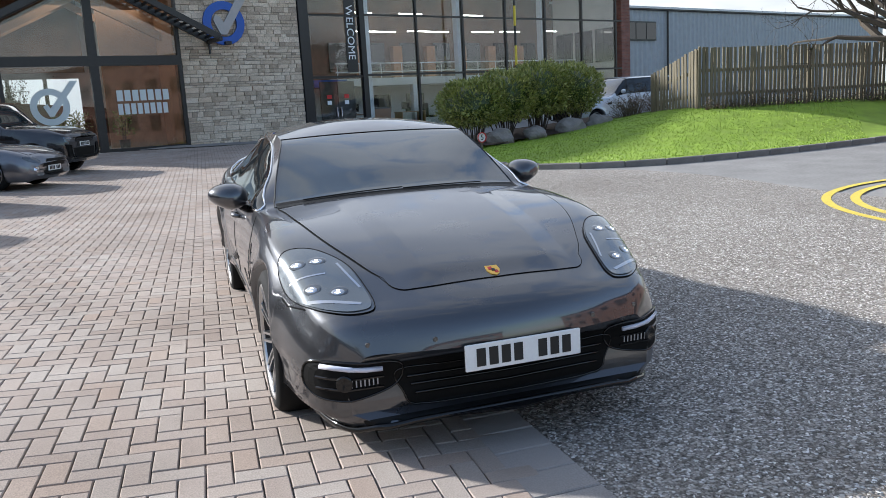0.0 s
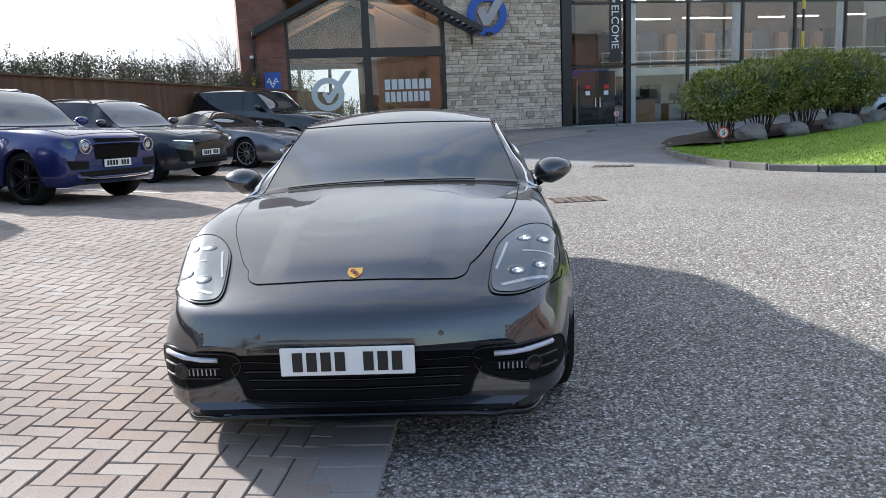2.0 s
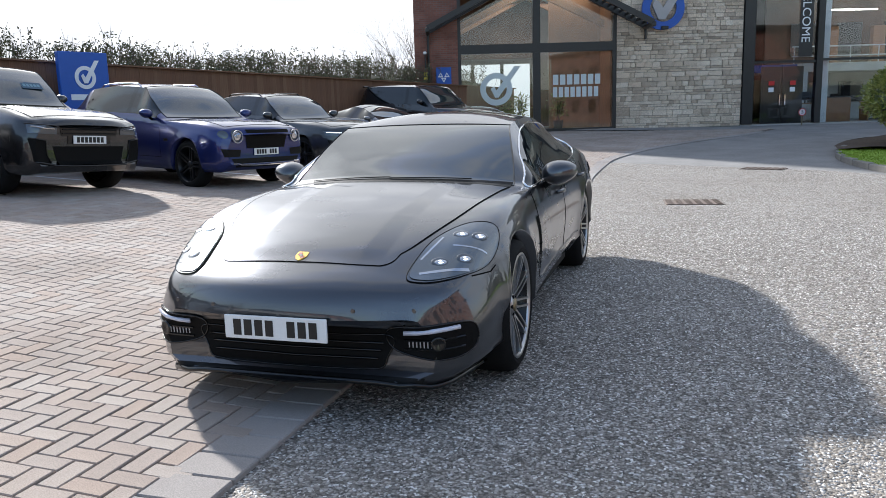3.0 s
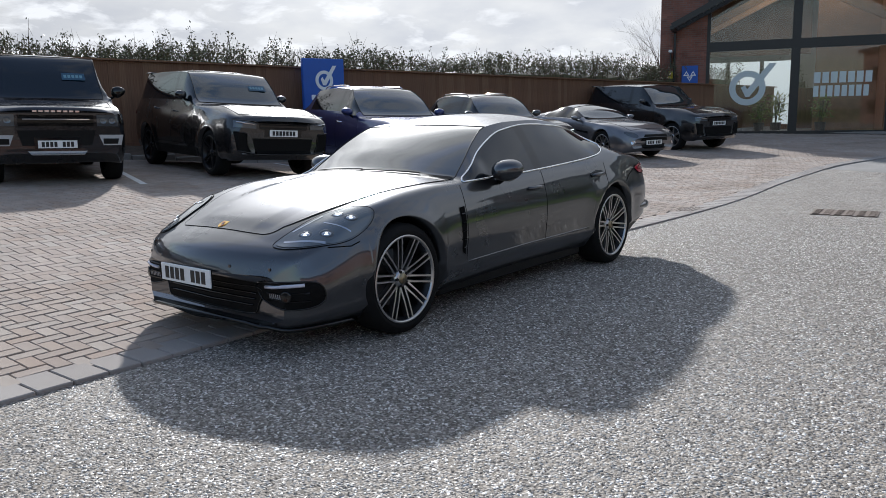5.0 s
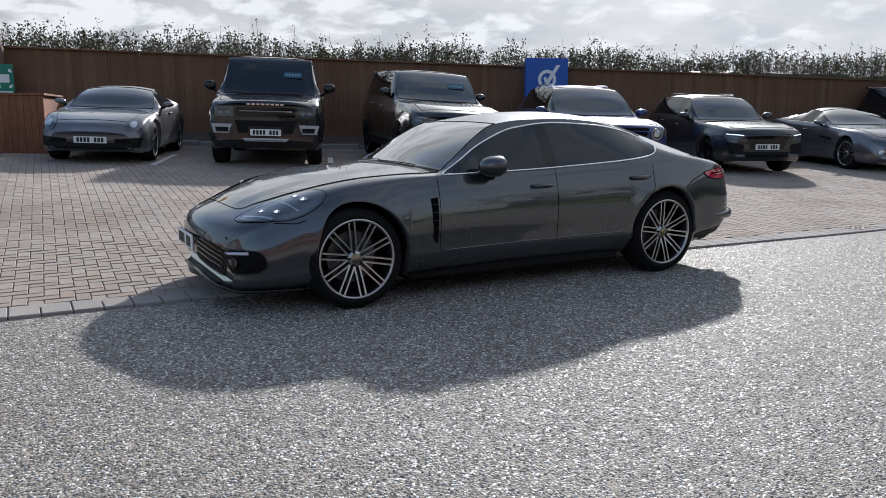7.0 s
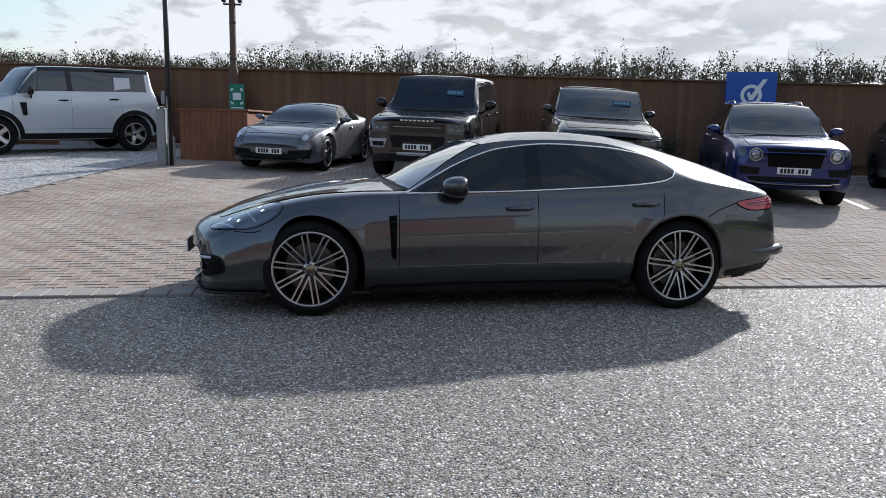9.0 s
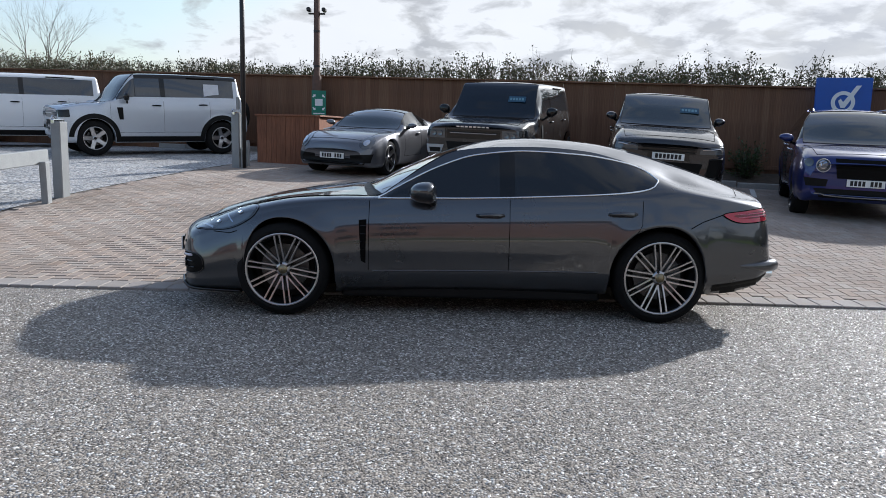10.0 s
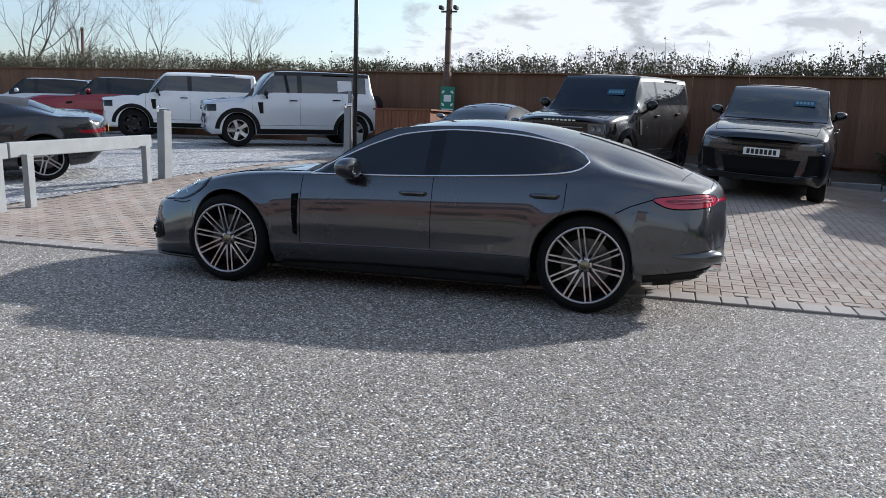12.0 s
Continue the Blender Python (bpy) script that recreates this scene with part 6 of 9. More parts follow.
        for x, y, z in ((0.725, -0.375, 0.809), (0.805, -0.345, 0.790), (0.675, -0.600, 0.705), (0.775, -0.525, 0.713)):
            hit = b.tree().ray_cast(Vector((x * sg, y, z)) - Vector(way).normalized() * 0.5, Vector(way).normalized())[0]
            if hit is None:
                continue
            n_ = b.tree().find_nearest(hit)[1]
            if n_.dot(Vector(way)) > 0:
                n_ = -n_
            o = Matrix.Translation(hit + n_ * 0.010) @ n_.to_track_quat("Z", "Y").to_matrix().to_4x4()
            for nm, a_, b2, h_, mt, up_ in (("light_unit", 0.044, 0.032, 0.0025, M["lamp_dark"], -0.003), ("unit_mirror", 0.030, 0.018, 0.003, M["reflector"], -0.001), ("led", 0.014, 0.0055, 0.004, M["led"], 0.001), ("led", 0.009, 0.004, 0.004, M["led"], 0.0012)):
                bm = bmesh.new()
                bmesh.ops.create_uvsphere(bm, u_segments=16, v_segments=8, radius=1)
                for v in bm.verts:
                    v.co = Vector((v.co.x * a_, v.co.y * b2, v.co.z * h_))
                part(nm, bm, mt, hl, m=o @ pose(0, -0.010 if a_ == 0.014 else 0.004 if nm == "led" else -0.004 if nm == "unit_mirror" else 0, up_), smooth=True)
        # bright inner edges of the lamp
        for a0, a1, wd in (((0.60, -0.705, 0.66), (0.80, -0.56, 0.66), 0.016), ((0.585, -0.62, 0.715), (0.64, -0.42, 0.79), 0.010), ((0.70, -0.47, 0.76), (0.85, -0.40, 0.72), 0.010)):
            p0, p1 = Vector(a0), Vector(a1)
            sd = Vector((0.3, -0.4, 0.3)).cross(p1 - p0).normalized() * wd / 2
            bm, _ = b.blob(flip([tuple(p0 + sd), tuple(p1 + sd), tuple(p1 - sd), tuple(p0 - sd)], sg), way, 0.0095, 3, 24, True)
            part("lamp_blade", bm, M["reflector"], hl, "bright inner lamp blade", smooth=True)
        # front intakes with light bar and fins
        bm, loop = b.blob(flip([(0.505, -0.86, 0.440), (0.70, -0.79, 0.458), (0.835, -0.69, 0.452), (0.862, -0.64, 0.40), (0.855, -0.65, 0.335), (0.80, -0.72, 0.300), (0.66, -0.82, 0.300), (0.52, -0.86, 0.345)], sg), (-0.35 * sg, 0.94, 0), 0.005, 6, 40)
        it = part("front_intake", bm, M["intake"], c, "black air intake")
        part("intake_frame", rim_line(loop, 0.005), M["gloss_black"], it, smooth=True)
        part("light_bar", b.line([(0.565, 0.424), (0.70, 0.433), (0.80, 0.440)], "front", 0.011, sg, 0.010), M["light_bar"], it, "pale daytime light bar", smooth=True)
        for k in range(2):
            part("intake_slat", b.line([(0.56, 0.385 - 0.045 * k), (0.82, 0.392 - 0.045 * k)], "front", 0.006, sg, 0.006), M["gloss_black"], it)
        for k in range(7):
            part("intake_fin", b.line([(0.585 + 0.018 * k, 0.385), (0.585 + 0.018 * k, 0.352)], "front", 0.003, sg, 0.007, step=0.02), M["tick_grey"], it)
        p = b.drop((0.72 * sg, -8, 0.372), (0, 1, 0), 0.006)
        bm = bmesh.new()
        lathe(bm, [(0.0, 0.036), (0.006, 0.034), (0.005, 0.026), (0.0, 0.0)], axis="z", sides=20)
        part("sensor", bm, M["gloss_black"], it, m=Matrix.Translation(p) @ pose(0, 0, 0, 90, 0, 22 * sg), smooth=True)
        # tail lamp wrapping round the corner
        bm, loop = b.blob(flip([(0.907, 3.395, 0.872), (0.87, 3.55, 0.898), (0.80, 3.70, 0.915), (0.73, 3.83, 0.915), (0.66, 3.92, 0.90), (0.68, 3.93, 0.855), (0.79, 3.79, 0.828), (0.86, 3.62, 0.808), (0.905, 3.49, 0.815)], sg), (-0.8 * sg, -0.55, -0.1), 0.006, 6, 44)
        lamp_loop = loop
        tl = part("tail_lamp", bm, M["tail_red"], c, "red wrap-round tail lamp", smooth=True)
        bm, loop = b.blob(flip([(0.90, 3.475, 0.862), (0.86, 3.58, 0.880), (0.79, 3.72, 0.897), (0.72, 3.84, 0.899), (0.72, 3.84, 0.868), (0.80, 3.72, 0.850), (0.87, 3.57, 0.842)], sg), (-0.8 * sg, -0.55, -0.1), 0.009, 3, 30)
        part("lamp_centre", bm, M["tail_dark"], tl, "dark centre of the tail lamp", smooth=True)
        for dz in (0.012, -0.010):
            bm, loop = b.blob(flip([(0.89, 3.50, 0.858 + dz), (0.85, 3.60, 0.866 + dz), (0.78, 3.74, 0.876 + dz), (0.72, 3.84, 0.880 + dz), (0.72, 3.84, 0.873 + dz), (0.78, 3.74, 0.868 + dz), (0.85, 3.60, 0.858 + dz)], sg), (-0.8 * sg, -0.55, -0.1), 0.0125, 3, 30)
            part("lamp_line", bm, M["tail_pink"], tl, "bright line inside the tail lamp")
        part("lamp_seal", rim_line([p_ for p_ in lamp_loop], 0.0035), M["seam"], tl)
        # bumper shut lines
        part("bumper_line", b.line([(3.10, 0.70), (3.148, 0.762), (3.245, 0.814), (3.40, 0.870)], "side", 0.0038, sg), M["seam"], c)
        part("bumper_line", b.line([(-0.36, 0.655), (-0.42, 0.635), (-0.56, 0.640)], "side", 0.0038, sg), M["seam"], c)
        for k, x in enumerate((0.36, 0.62)):
            p = b.drop((x * sg, -8, 0.54 - 0.01 * k), (0, 1, 0), 0.001)
            if p is not None:
                bm = bmesh.new()
                lathe(bm, [(0.0, 0.011), (0.003, 0.010), (0.003, 0.0)], axis="z", sides=14)
                part("parking_sensor", bm, M["graphite"], c, m=Matrix.Translation(p) @ pose(0, 0, 0, 90, 0, 0))
    part("rear_light_bar", b.patch(quad((-0.60, 0.875), (0.60, 0.875), (0.60, 0.85), (-0.60, 0.85)), 30, 2, "rear", 0.006), M["tail_red"], c)
    # dark band and centre grille
    part("grille_band", b.patch(quad((-0.53, 0.435), (0.53, 0.435), (0.52, 0.40), (-0.52, 0.40)), 30, 2, "front", 0.003), M["intake"], c)
    bm, loop = b.blob([(-0.50, -0.95, 0.402), (-0.25, -0.97, 0.398), (0.25, -0.97, 0.398), (0.50, -0.95, 0.402), (0.478, -0.95, 0.30), (0.43, -0.95, 0.240), (0.2, -0.97, 0.228), (-0.2, -0.97, 0.228), (-0.43, -0.95, 0.240), (-0.478, -0.95, 0.30)], (0, 1, 0), 0.005, 6, 60)
    gr = part("grille", bm, M["intake"], c, "wide black lower grille")
    part("grille_frame", rim_line(loop, 0.004), M["gloss_black"], gr, smooth=True)
    for k in range(3):
        part("grille_slat", b.line([(-0.46 + 0.015 * k, 0.365 - 0.038 * k), (0.0, 0.358 - 0.038 * k), (0.46 - 0.015 * k, 0.365 - 0.038 * k)], "front", 0.0065, 1, 0.010), M["gloss_black"], gr, smooth=True)
    us = [u for u in b.us if u < -0.43]
    half_lip = [Vector(b.section(u)[3]) for u in reversed(us)] + [Vector(b.section(us[0])[k]) for k in (2, 1)]
    lip = half_lip + [Vector((0, half_lip[-1].y, half_lip[-1].z))] + [Vector((-p.x, p.y, p.z)) for p in reversed(half_lip)]
    bm = bmesh.new()
    tube(bm, [p + Vector((0, -0.004, -0.004)) for p in lip], 0.014, 8)
    part("splitter", bm, M["gloss_black"], c, "black front splitter lip", smooth=True)
    part("chin_spoiler", b.patch(quad((-0.66, 0.213), (0.66, 0.213), (0.64, 0.172), (-0.64, 0.172)), 40, 3, "front", 0.004), M["black_trim"], c, "black lower chin", smooth=True)
    y = min(b.drop((0.0, -8, z), (0, 1, 0), 0).y for z in (0.40, 0.43, 0.46, 0.50))
    number_plate(c, y - 0.014, 0.458, "11110111", M["plate_white"])
    p = b.drop((0, -0.70, 5), (0, 0, -1), 0.006)
    bm = bmesh.new()
    prism(bm, [(-0.029, 0.036), (0.029, 0.036), (0.031, 0.0), (0.018, -0.028), (0.0, -0.040), (-0.018, -0.028), (-0.031, 0.0)], -0.003, 0.003)
    bg = part("bonnet_badge", bm, M["gold"], c, "gold shield badge", m=Matrix.Translation(p) @ pose(0, 0, 0, -68, 0, 0))
    part("badge_field", one_box(-0.020, -0.002, -0.0045, -0.0032, 0.004, 0.026), M["badge_red"], bg)
    part("badge_field", one_box(0.002, 0.018, -0.0045, -0.0032, -0.022, -0.002), M["badge_red"], bg)
    part("badge_centre", one_box(-0.008, 0.008, -0.0052, -0.0046, -0.008, 0.010), M["ink"], bg)
    # wipers
    for x0, x1 in ((-0.60, -0.02), (-0.02, 0.50)):
        pts = []
        for k in range(8):
            x = x0 + (x1 - x0) * k / 7
            pts.append(b.drop((x, 0.600 + 0.25 * x * x + 0.015 * k / 7, 5), (0, 0, -1), 0.010))
        bm = bmesh.new()
        tube(bm, pts, 0.004, 5)
        part("wiper", bm, M["black_trim"], c)
    # black scuttle in front of the windscreen
    part("scuttle", b.patch(lambda a, t: (0.75 * (2 * a - 1), 0.552 + 0.10 * (2 * a - 1) ** 2 + (0.056 + 0.05 * (2 * a - 1) ** 2) * t), 24, 3, "top", 0.004), M["black_trim"], c)
    part("spoiler_line", b.line([(-0.62, 3.60), (-0.3, 3.68), (0.0, 3.70), (0.3, 3.68), (0.62, 3.60)], "top", 0.0028), M["seam"], c)
    part("spoiler_line", b.line([(-0.60, 3.81), (-0.3, 3.85), (0.0, 3.86), (0.3, 3.85), (0.60, 3.81)], "top", 0.0028), M["seam"], c)
    # black sill skirt and floor between the axles, tray behind the rear one
    part("floor_tray", one_box(-0.835, 0.835, 0.45, 2.50, 0.145, 0.26, 0.02), M["black_trim"], c)
    bm = one_box(-0.80, 0.80, 3.37, 3.78, 0.235, 0.34, 0.02)
    for v in bm.verts:
        if v.co.y > 3.7:
            v.co.z += 0.085
            v.co.x *= 0.88
    part("rear_tray", bm, M["black_trim"], c)
    for sg in (1, -1):
        part("lower_skirt", b.patch(quad((3.365, 0.315), (3.86, 0.395), (3.86, 0.30), (3.365, 0.232)), 20, 3, "side", 0.006, sg), M["black_trim"], c, "black lower bumper skirt")
    # rear valance and exhaust tips
    part("rear_valance", b.patch(quad((-0.72, 0.52), (0.72, 0.52), (0.70, 0.40), (-0.70, 0.40)), 30, 4, "rear", 0.005), M["black_trim"], c)
    # rounded bumper beam across the tail
    beam = []
    for u in (3.50, 3.60, 3.70, 3.78, 3.84):
        beam.append(b.drop((4, u, 0.475), (-1, 0, 0), -0.020 + 0.10 * (u - 3.50)))
    for x in (0.70, 0.60, 0.45, 0.25, 0.0):
        beam.append(b.drop((x, 12, 0.475), (0, -1, 0), 0.020))
    beam = [p for p in beam if p is not None]
    beam = beam + [Vector((-p.x, p.y, p.z)) for p in reversed(beam[:-1])]
    n_b = len(beam)
    bm = bmesh.new()
    tube(bm, beam, [0.012 + 0.038 * smooth01(min(k, n_b - 1 - k) / 4) for k in range(n_b)], 12)
    part("rear_bumper", bm, M["graphite"], c, smooth=True)
    for sg in (1, -1):
        for k in range(2):
            bm = bmesh.new()
            lathe(bm, [(0, 0.045), (0.10, 0.045), (0.10, 0.038), (0.02, 0.036)], axis="z", sides=20)
            part("exhaust_tip", bm, M["chrome"], c, m=pose(sg * (0.52 + 0.12 * k), 3.82, 0.385, -90, 0, 0))


saloon_details()
# ---- the other vehicles ----
def make_spec(fo, wb, ro, H, W, tyre, rim, nose_z, hood_z, cowl, scr_top, roof_end, tail_u, deck_z, belt_f, belt_r, roof_w, sill=0.26, square=0.0, low_nose=0.35, **more):
    end = wb + ro
    mid = (scr_top + roof_end) / 2
    top = [(-fo, nose_z - 0.16 + 0.1 * square), (-fo + 0.03, nose_z - 0.05 + 0.03 * square), (-fo + 0.12, nose_z), (-fo * 0.45, nose_z + (hood_z - nose_z) * 0.55), (0.1, nose_z + (hood_z - nose_z) * 0.85), (cowl, hood_z),
           (cowl + (scr_top - cowl) * 0.55, hood_z + (H - hood_z) * 0.62), (scr_top, H - 0.045), (scr_top + 0.3, H - 0.012), (mid, H), (roof_end, H - 0.04 + 0.025 * square if tail_u - roof_end < 0.7 else H - 0.09), (tail_u, deck_z), (end - 0.03, deck_z - 0.12), (end, deck_z - 0.35)]
    belt = [(-fo, nose_z - 0.30 + 0.12 * square), (-fo + 0.12, nose_z - 0.14 + 0.05 * square), (0, max(nose_z - 0.05, 2 * tyre + 0.095)), (cowl, belt_f), (wb * 0.6, (belt_f + belt_r) / 2), (wb + 0.2, belt_r), (end - 0.15, min(belt_r, deck_z) - 0.03), (end, deck_z - 0.42)]
    half = [(-fo, W * (0.74 + 0.14 * square)), (-fo + 0.06, W * (0.85 + 0.09 * square)), (-fo + 0.3, W * (0.95 + 0.03 * square)), (0, W * 0.985), (wb * 0.5, W * 0.975), (wb, W), (end - 0.35, W * 0.97), (end - 0.08, W * (0.88 + 0.06 * square)), (end, W * (0.80 + 0.1 * square))]
    hz = lambda u, z: (u, W * 0.74 + 0.06 * W * square, z)
    rail = [(-fo, W * (0.55 + 0.2 * square), nose_z - 0.19 + 0.1 * square), (-fo + 0.12, W * (0.64 + 0.14 * square), nose_z - 0.04), hz(0.0, nose_z + (hood_z - nose_z) * 0.72), (cowl - 0.1, W * 0.79, hood_z - 0.035), (cowl + 0.12, W * (0.79 + 0.05 * square), hood_z + 0.06),
            (cowl + (scr_top - cowl) * 0.55, W * 0.735 if not square else W * 0.79, hood_z + (H - hood_z) * 0.52), (scr_top, roof_w + 0.01, H - 0.100 + 0.04 * square), (mid, roof_w, H - 0.064 + 0.025 * square), (roof_end, roof_w + 0.01, H - 0.125 + 0.070 * square), (tail_u, (roof_w + W * 0.78) / 2, deck_z - 0.01), (end - 0.03, W * 0.72, deck_z - 0.14), (end, W * 0.65, deck_z - 0.37)]
    d0, d1 = cowl + 0.02, min(wb - 0.15, wb - tyre * 0.75)
    dm = (d0 + d1) / 2 + 0.05
    s = dict(wb=wb, tyre=tyre, rim=rim, tyre_w=0.26, track=W - 0.03, arch=tyre + 0.045, flare=0.025, crown=2.4, bow=(0.22 - 0.12 * square, 0.16 - 0.1 * square),
             top=top, belt=belt, half=half, rail=rail,
             sill=[(-fo, low_nose), (-fo + 0.15, sill), (wb * 0.5, sill), (end - 0.25, sill + 0.06), (end, sill + 0.25)],
             side=[(0, -0.07), (0.12, -0.03), (0.3, -0.012), (0.5, 0.0), (0.75, -0.008), (0.92, -0.03), (1.0, -0.05)],
             cuts=[cowl + 0.04, scr_top, cowl + 0.16, dm - 0.06, dm + 0.06, roof_end, tail_u - 0.04, d0, d1, dm, -fo + 0.2, cowl - 0.05],
             screen=(cowl + 0.04, scr_top), rear_screen=(roof_end, tail_u - 0.04), panes=[(cowl + 0.16, dm - 0.06), (dm + 0.06, min(roof_end, tail_u - 0.25))],
             hood=(-fo + 0.2, cowl - 0.05), doors=[(d0, dm), (dm, d1)], handle_z=(belt_f - 0.10, belt_r - 0.10), mirror=(cowl + 0.25, belt_f + 0.10, W + 0.07), mirror_size=(0.12, 0.10, 0.085))
    s.update(more)
    return s


def stand(x, y, heading, wb, lift=0.0):
    """Pose of a vehicle whose front axle is over (x, y), standing on the sloping ground."""
    h = Vector((math.cos(radians(heading)), math.sin(radians(heading))))
    l = Vector((-h.y, h.x))
    f, r = Vector((x, y)), Vector((x, y)) - h * wb
    back = Vector((-h.x, -h.y, (gz(r.x, r.y) - gz(f.x, f.y)) / wb)).normalized()
    a, b = (f + r) / 2 + l * 0.8, (f + r) / 2 - l * 0.8
    left = Vector((l.x, l.y, (gz(a.x, a.y) - gz(b.x, b.y)) / 1.6))
    up = left.cross(back).normalized()
    left = back.cross(up).normalized()
    m = Matrix((left, back, up)).transposed().to_4x4()
    m.translation = (x, y, gz(x, y) + 0.012 + lift)
    return m


def by_plate(px, py, heading, s, fo):
    h = Vector((math.cos(radians(heading)), math.sin(radians(heading))))
    return stand(px - h.x * fo, py - h.y * fo, heading, s["wb"])


def dress(c, b, items):
    for name, material, view, shape, lift, label in items:
        for sg in ((1, -1) if name in ("headlamp", "tail_lamp", "side_vent", "bumper_intake", "fog_lamp", "arch_trim", "sill_trim", "lamp_ring", "bonnet_vent") else (1,)):
            part(name, b.patch(shape, 14, 6, view, lift, sg), material, c, label)


LOT = -54
LOT_LEFT = Vector((-math.sin(radians(LOT)), math.cos(radians(LOT))))


def by_hub(x, y, wb, half=0.85, heading=LOT, rear=False):
    """Pose of a lot vehicle whose left front (or rear) wheel stands at (x, y)."""
    h = Vector((math.cos(radians(heading)), math.sin(radians(heading))))
    p = Vector((x, y)) - Vector((-h.y, h.x)) * half + h * (wb if rear else 0)
    return stand(p.x, p.y, heading, wb)


def front_plate(c, b, z, bars, material=None, x=0.0):
    p = b.drop((x, -8, z), (0, 1, 0), 0)
    if p is not None:
        number_plate(c, p.y - 0.02, z, bars, material or M["plate_white"], x=x)


def arch_trims(c, b, s, material, r_add=0.055, sill_h=0.32):
    """Dark plastic round the wheel arches and along the sill."""
    for sg in (1, -1):
        for y in (0.0, s["wb"]):
            R = s["arch"]

            def f(a, t):
                ang = math.pi * (0.02 + 0.96 * a)
                rr = R + 0.004 + r_add * t
                return y - rr * math.cos(ang), s["tyre"] + rr * math.sin(ang)
            part("arch_trim", b.patch(f, 26, 3, "side", 0.010, sg), material, c, smooth=True)
        u0, u1 = s["arch"] + 0.01, s["wb"] - s["arch"] - 0.01
        zs = b.sill(s["wb"] / 2)
        part("sill_trim", b.patch(quad((u0, zs + sill_h), (u1, zs + sill_h), (u1, zs + 0.02), (u0, zs + 0.02)), 20, 4, "side", 0.010, sg), material, c)


def roof_bars(c, b, s, material, u0, u1):
    for sg in (1, -1):
        pts = []
        for k in range(13):
            u = u0 + (u1 - u0) * k / 12
            p = b.section(u)[JR + 1]
            pts.append((p[0] * sg, p[1], p[2] + (0.045 if 0 < k < 12 else 0.0)))
        bm = bmesh.new()
        tube(bm, pts, 0.014, 6)
        part("roof_bar", bm, material, c)


def price_card(c, b, s, x=0.42):
    """Blue price card behind the windscreen, its figures as plain bars."""
    u = s["screen"][0] + (s["screen"][1] - s["screen"][0]) * 0.42
    z = b.top(u)
    bm = bmesh.new()
    p = b.drop((x, u, 5), (0, 0, -1), 0.006)
    q = b.drop((x, u + 0.12, 5), (0, 0, -1), 0.006)
    if p is None or q is None:
        return
    tilt = math.degrees(math.atan2(q.z - p.z, q.y - p.y))
    card = part("price_card", one_box(-0.17, 0.17, -0.003, 0.003, -0.07, 0.07), M["price_blue"], c, "blue price card in the windscreen", m=Matrix.Translation(p) @ pose(0, 0, 0, tilt - 90, 0, 0))
    for k in range(5):
        part("figure_bar", one_box(-0.14 + 0.058 * k, -0.10 + 0.058 * k, -0.006, -0.0035, -0.03, 0.03), M["price_figure"], card)


# box-shaped off-roaders
OFFROAD = make_spec(0.84, 3.02, 0.74, 1.95, 0.985, 0.405, 0.262, 1.15, 1.235, 0.34, 0.95, 3.48, 3.64, 1.33, 1.275, 1.31, 0.74, 0.30, 1.0, 0.45, rear_inset=1, glass_hi=1, crown=3.5, handle_m=M["black_trim"], mirror=(0.70, 1.36, 1.10), mirror_size=(0.11, 0.08, 0.105), glass_m="side_glass", screen_m="dark_screen")


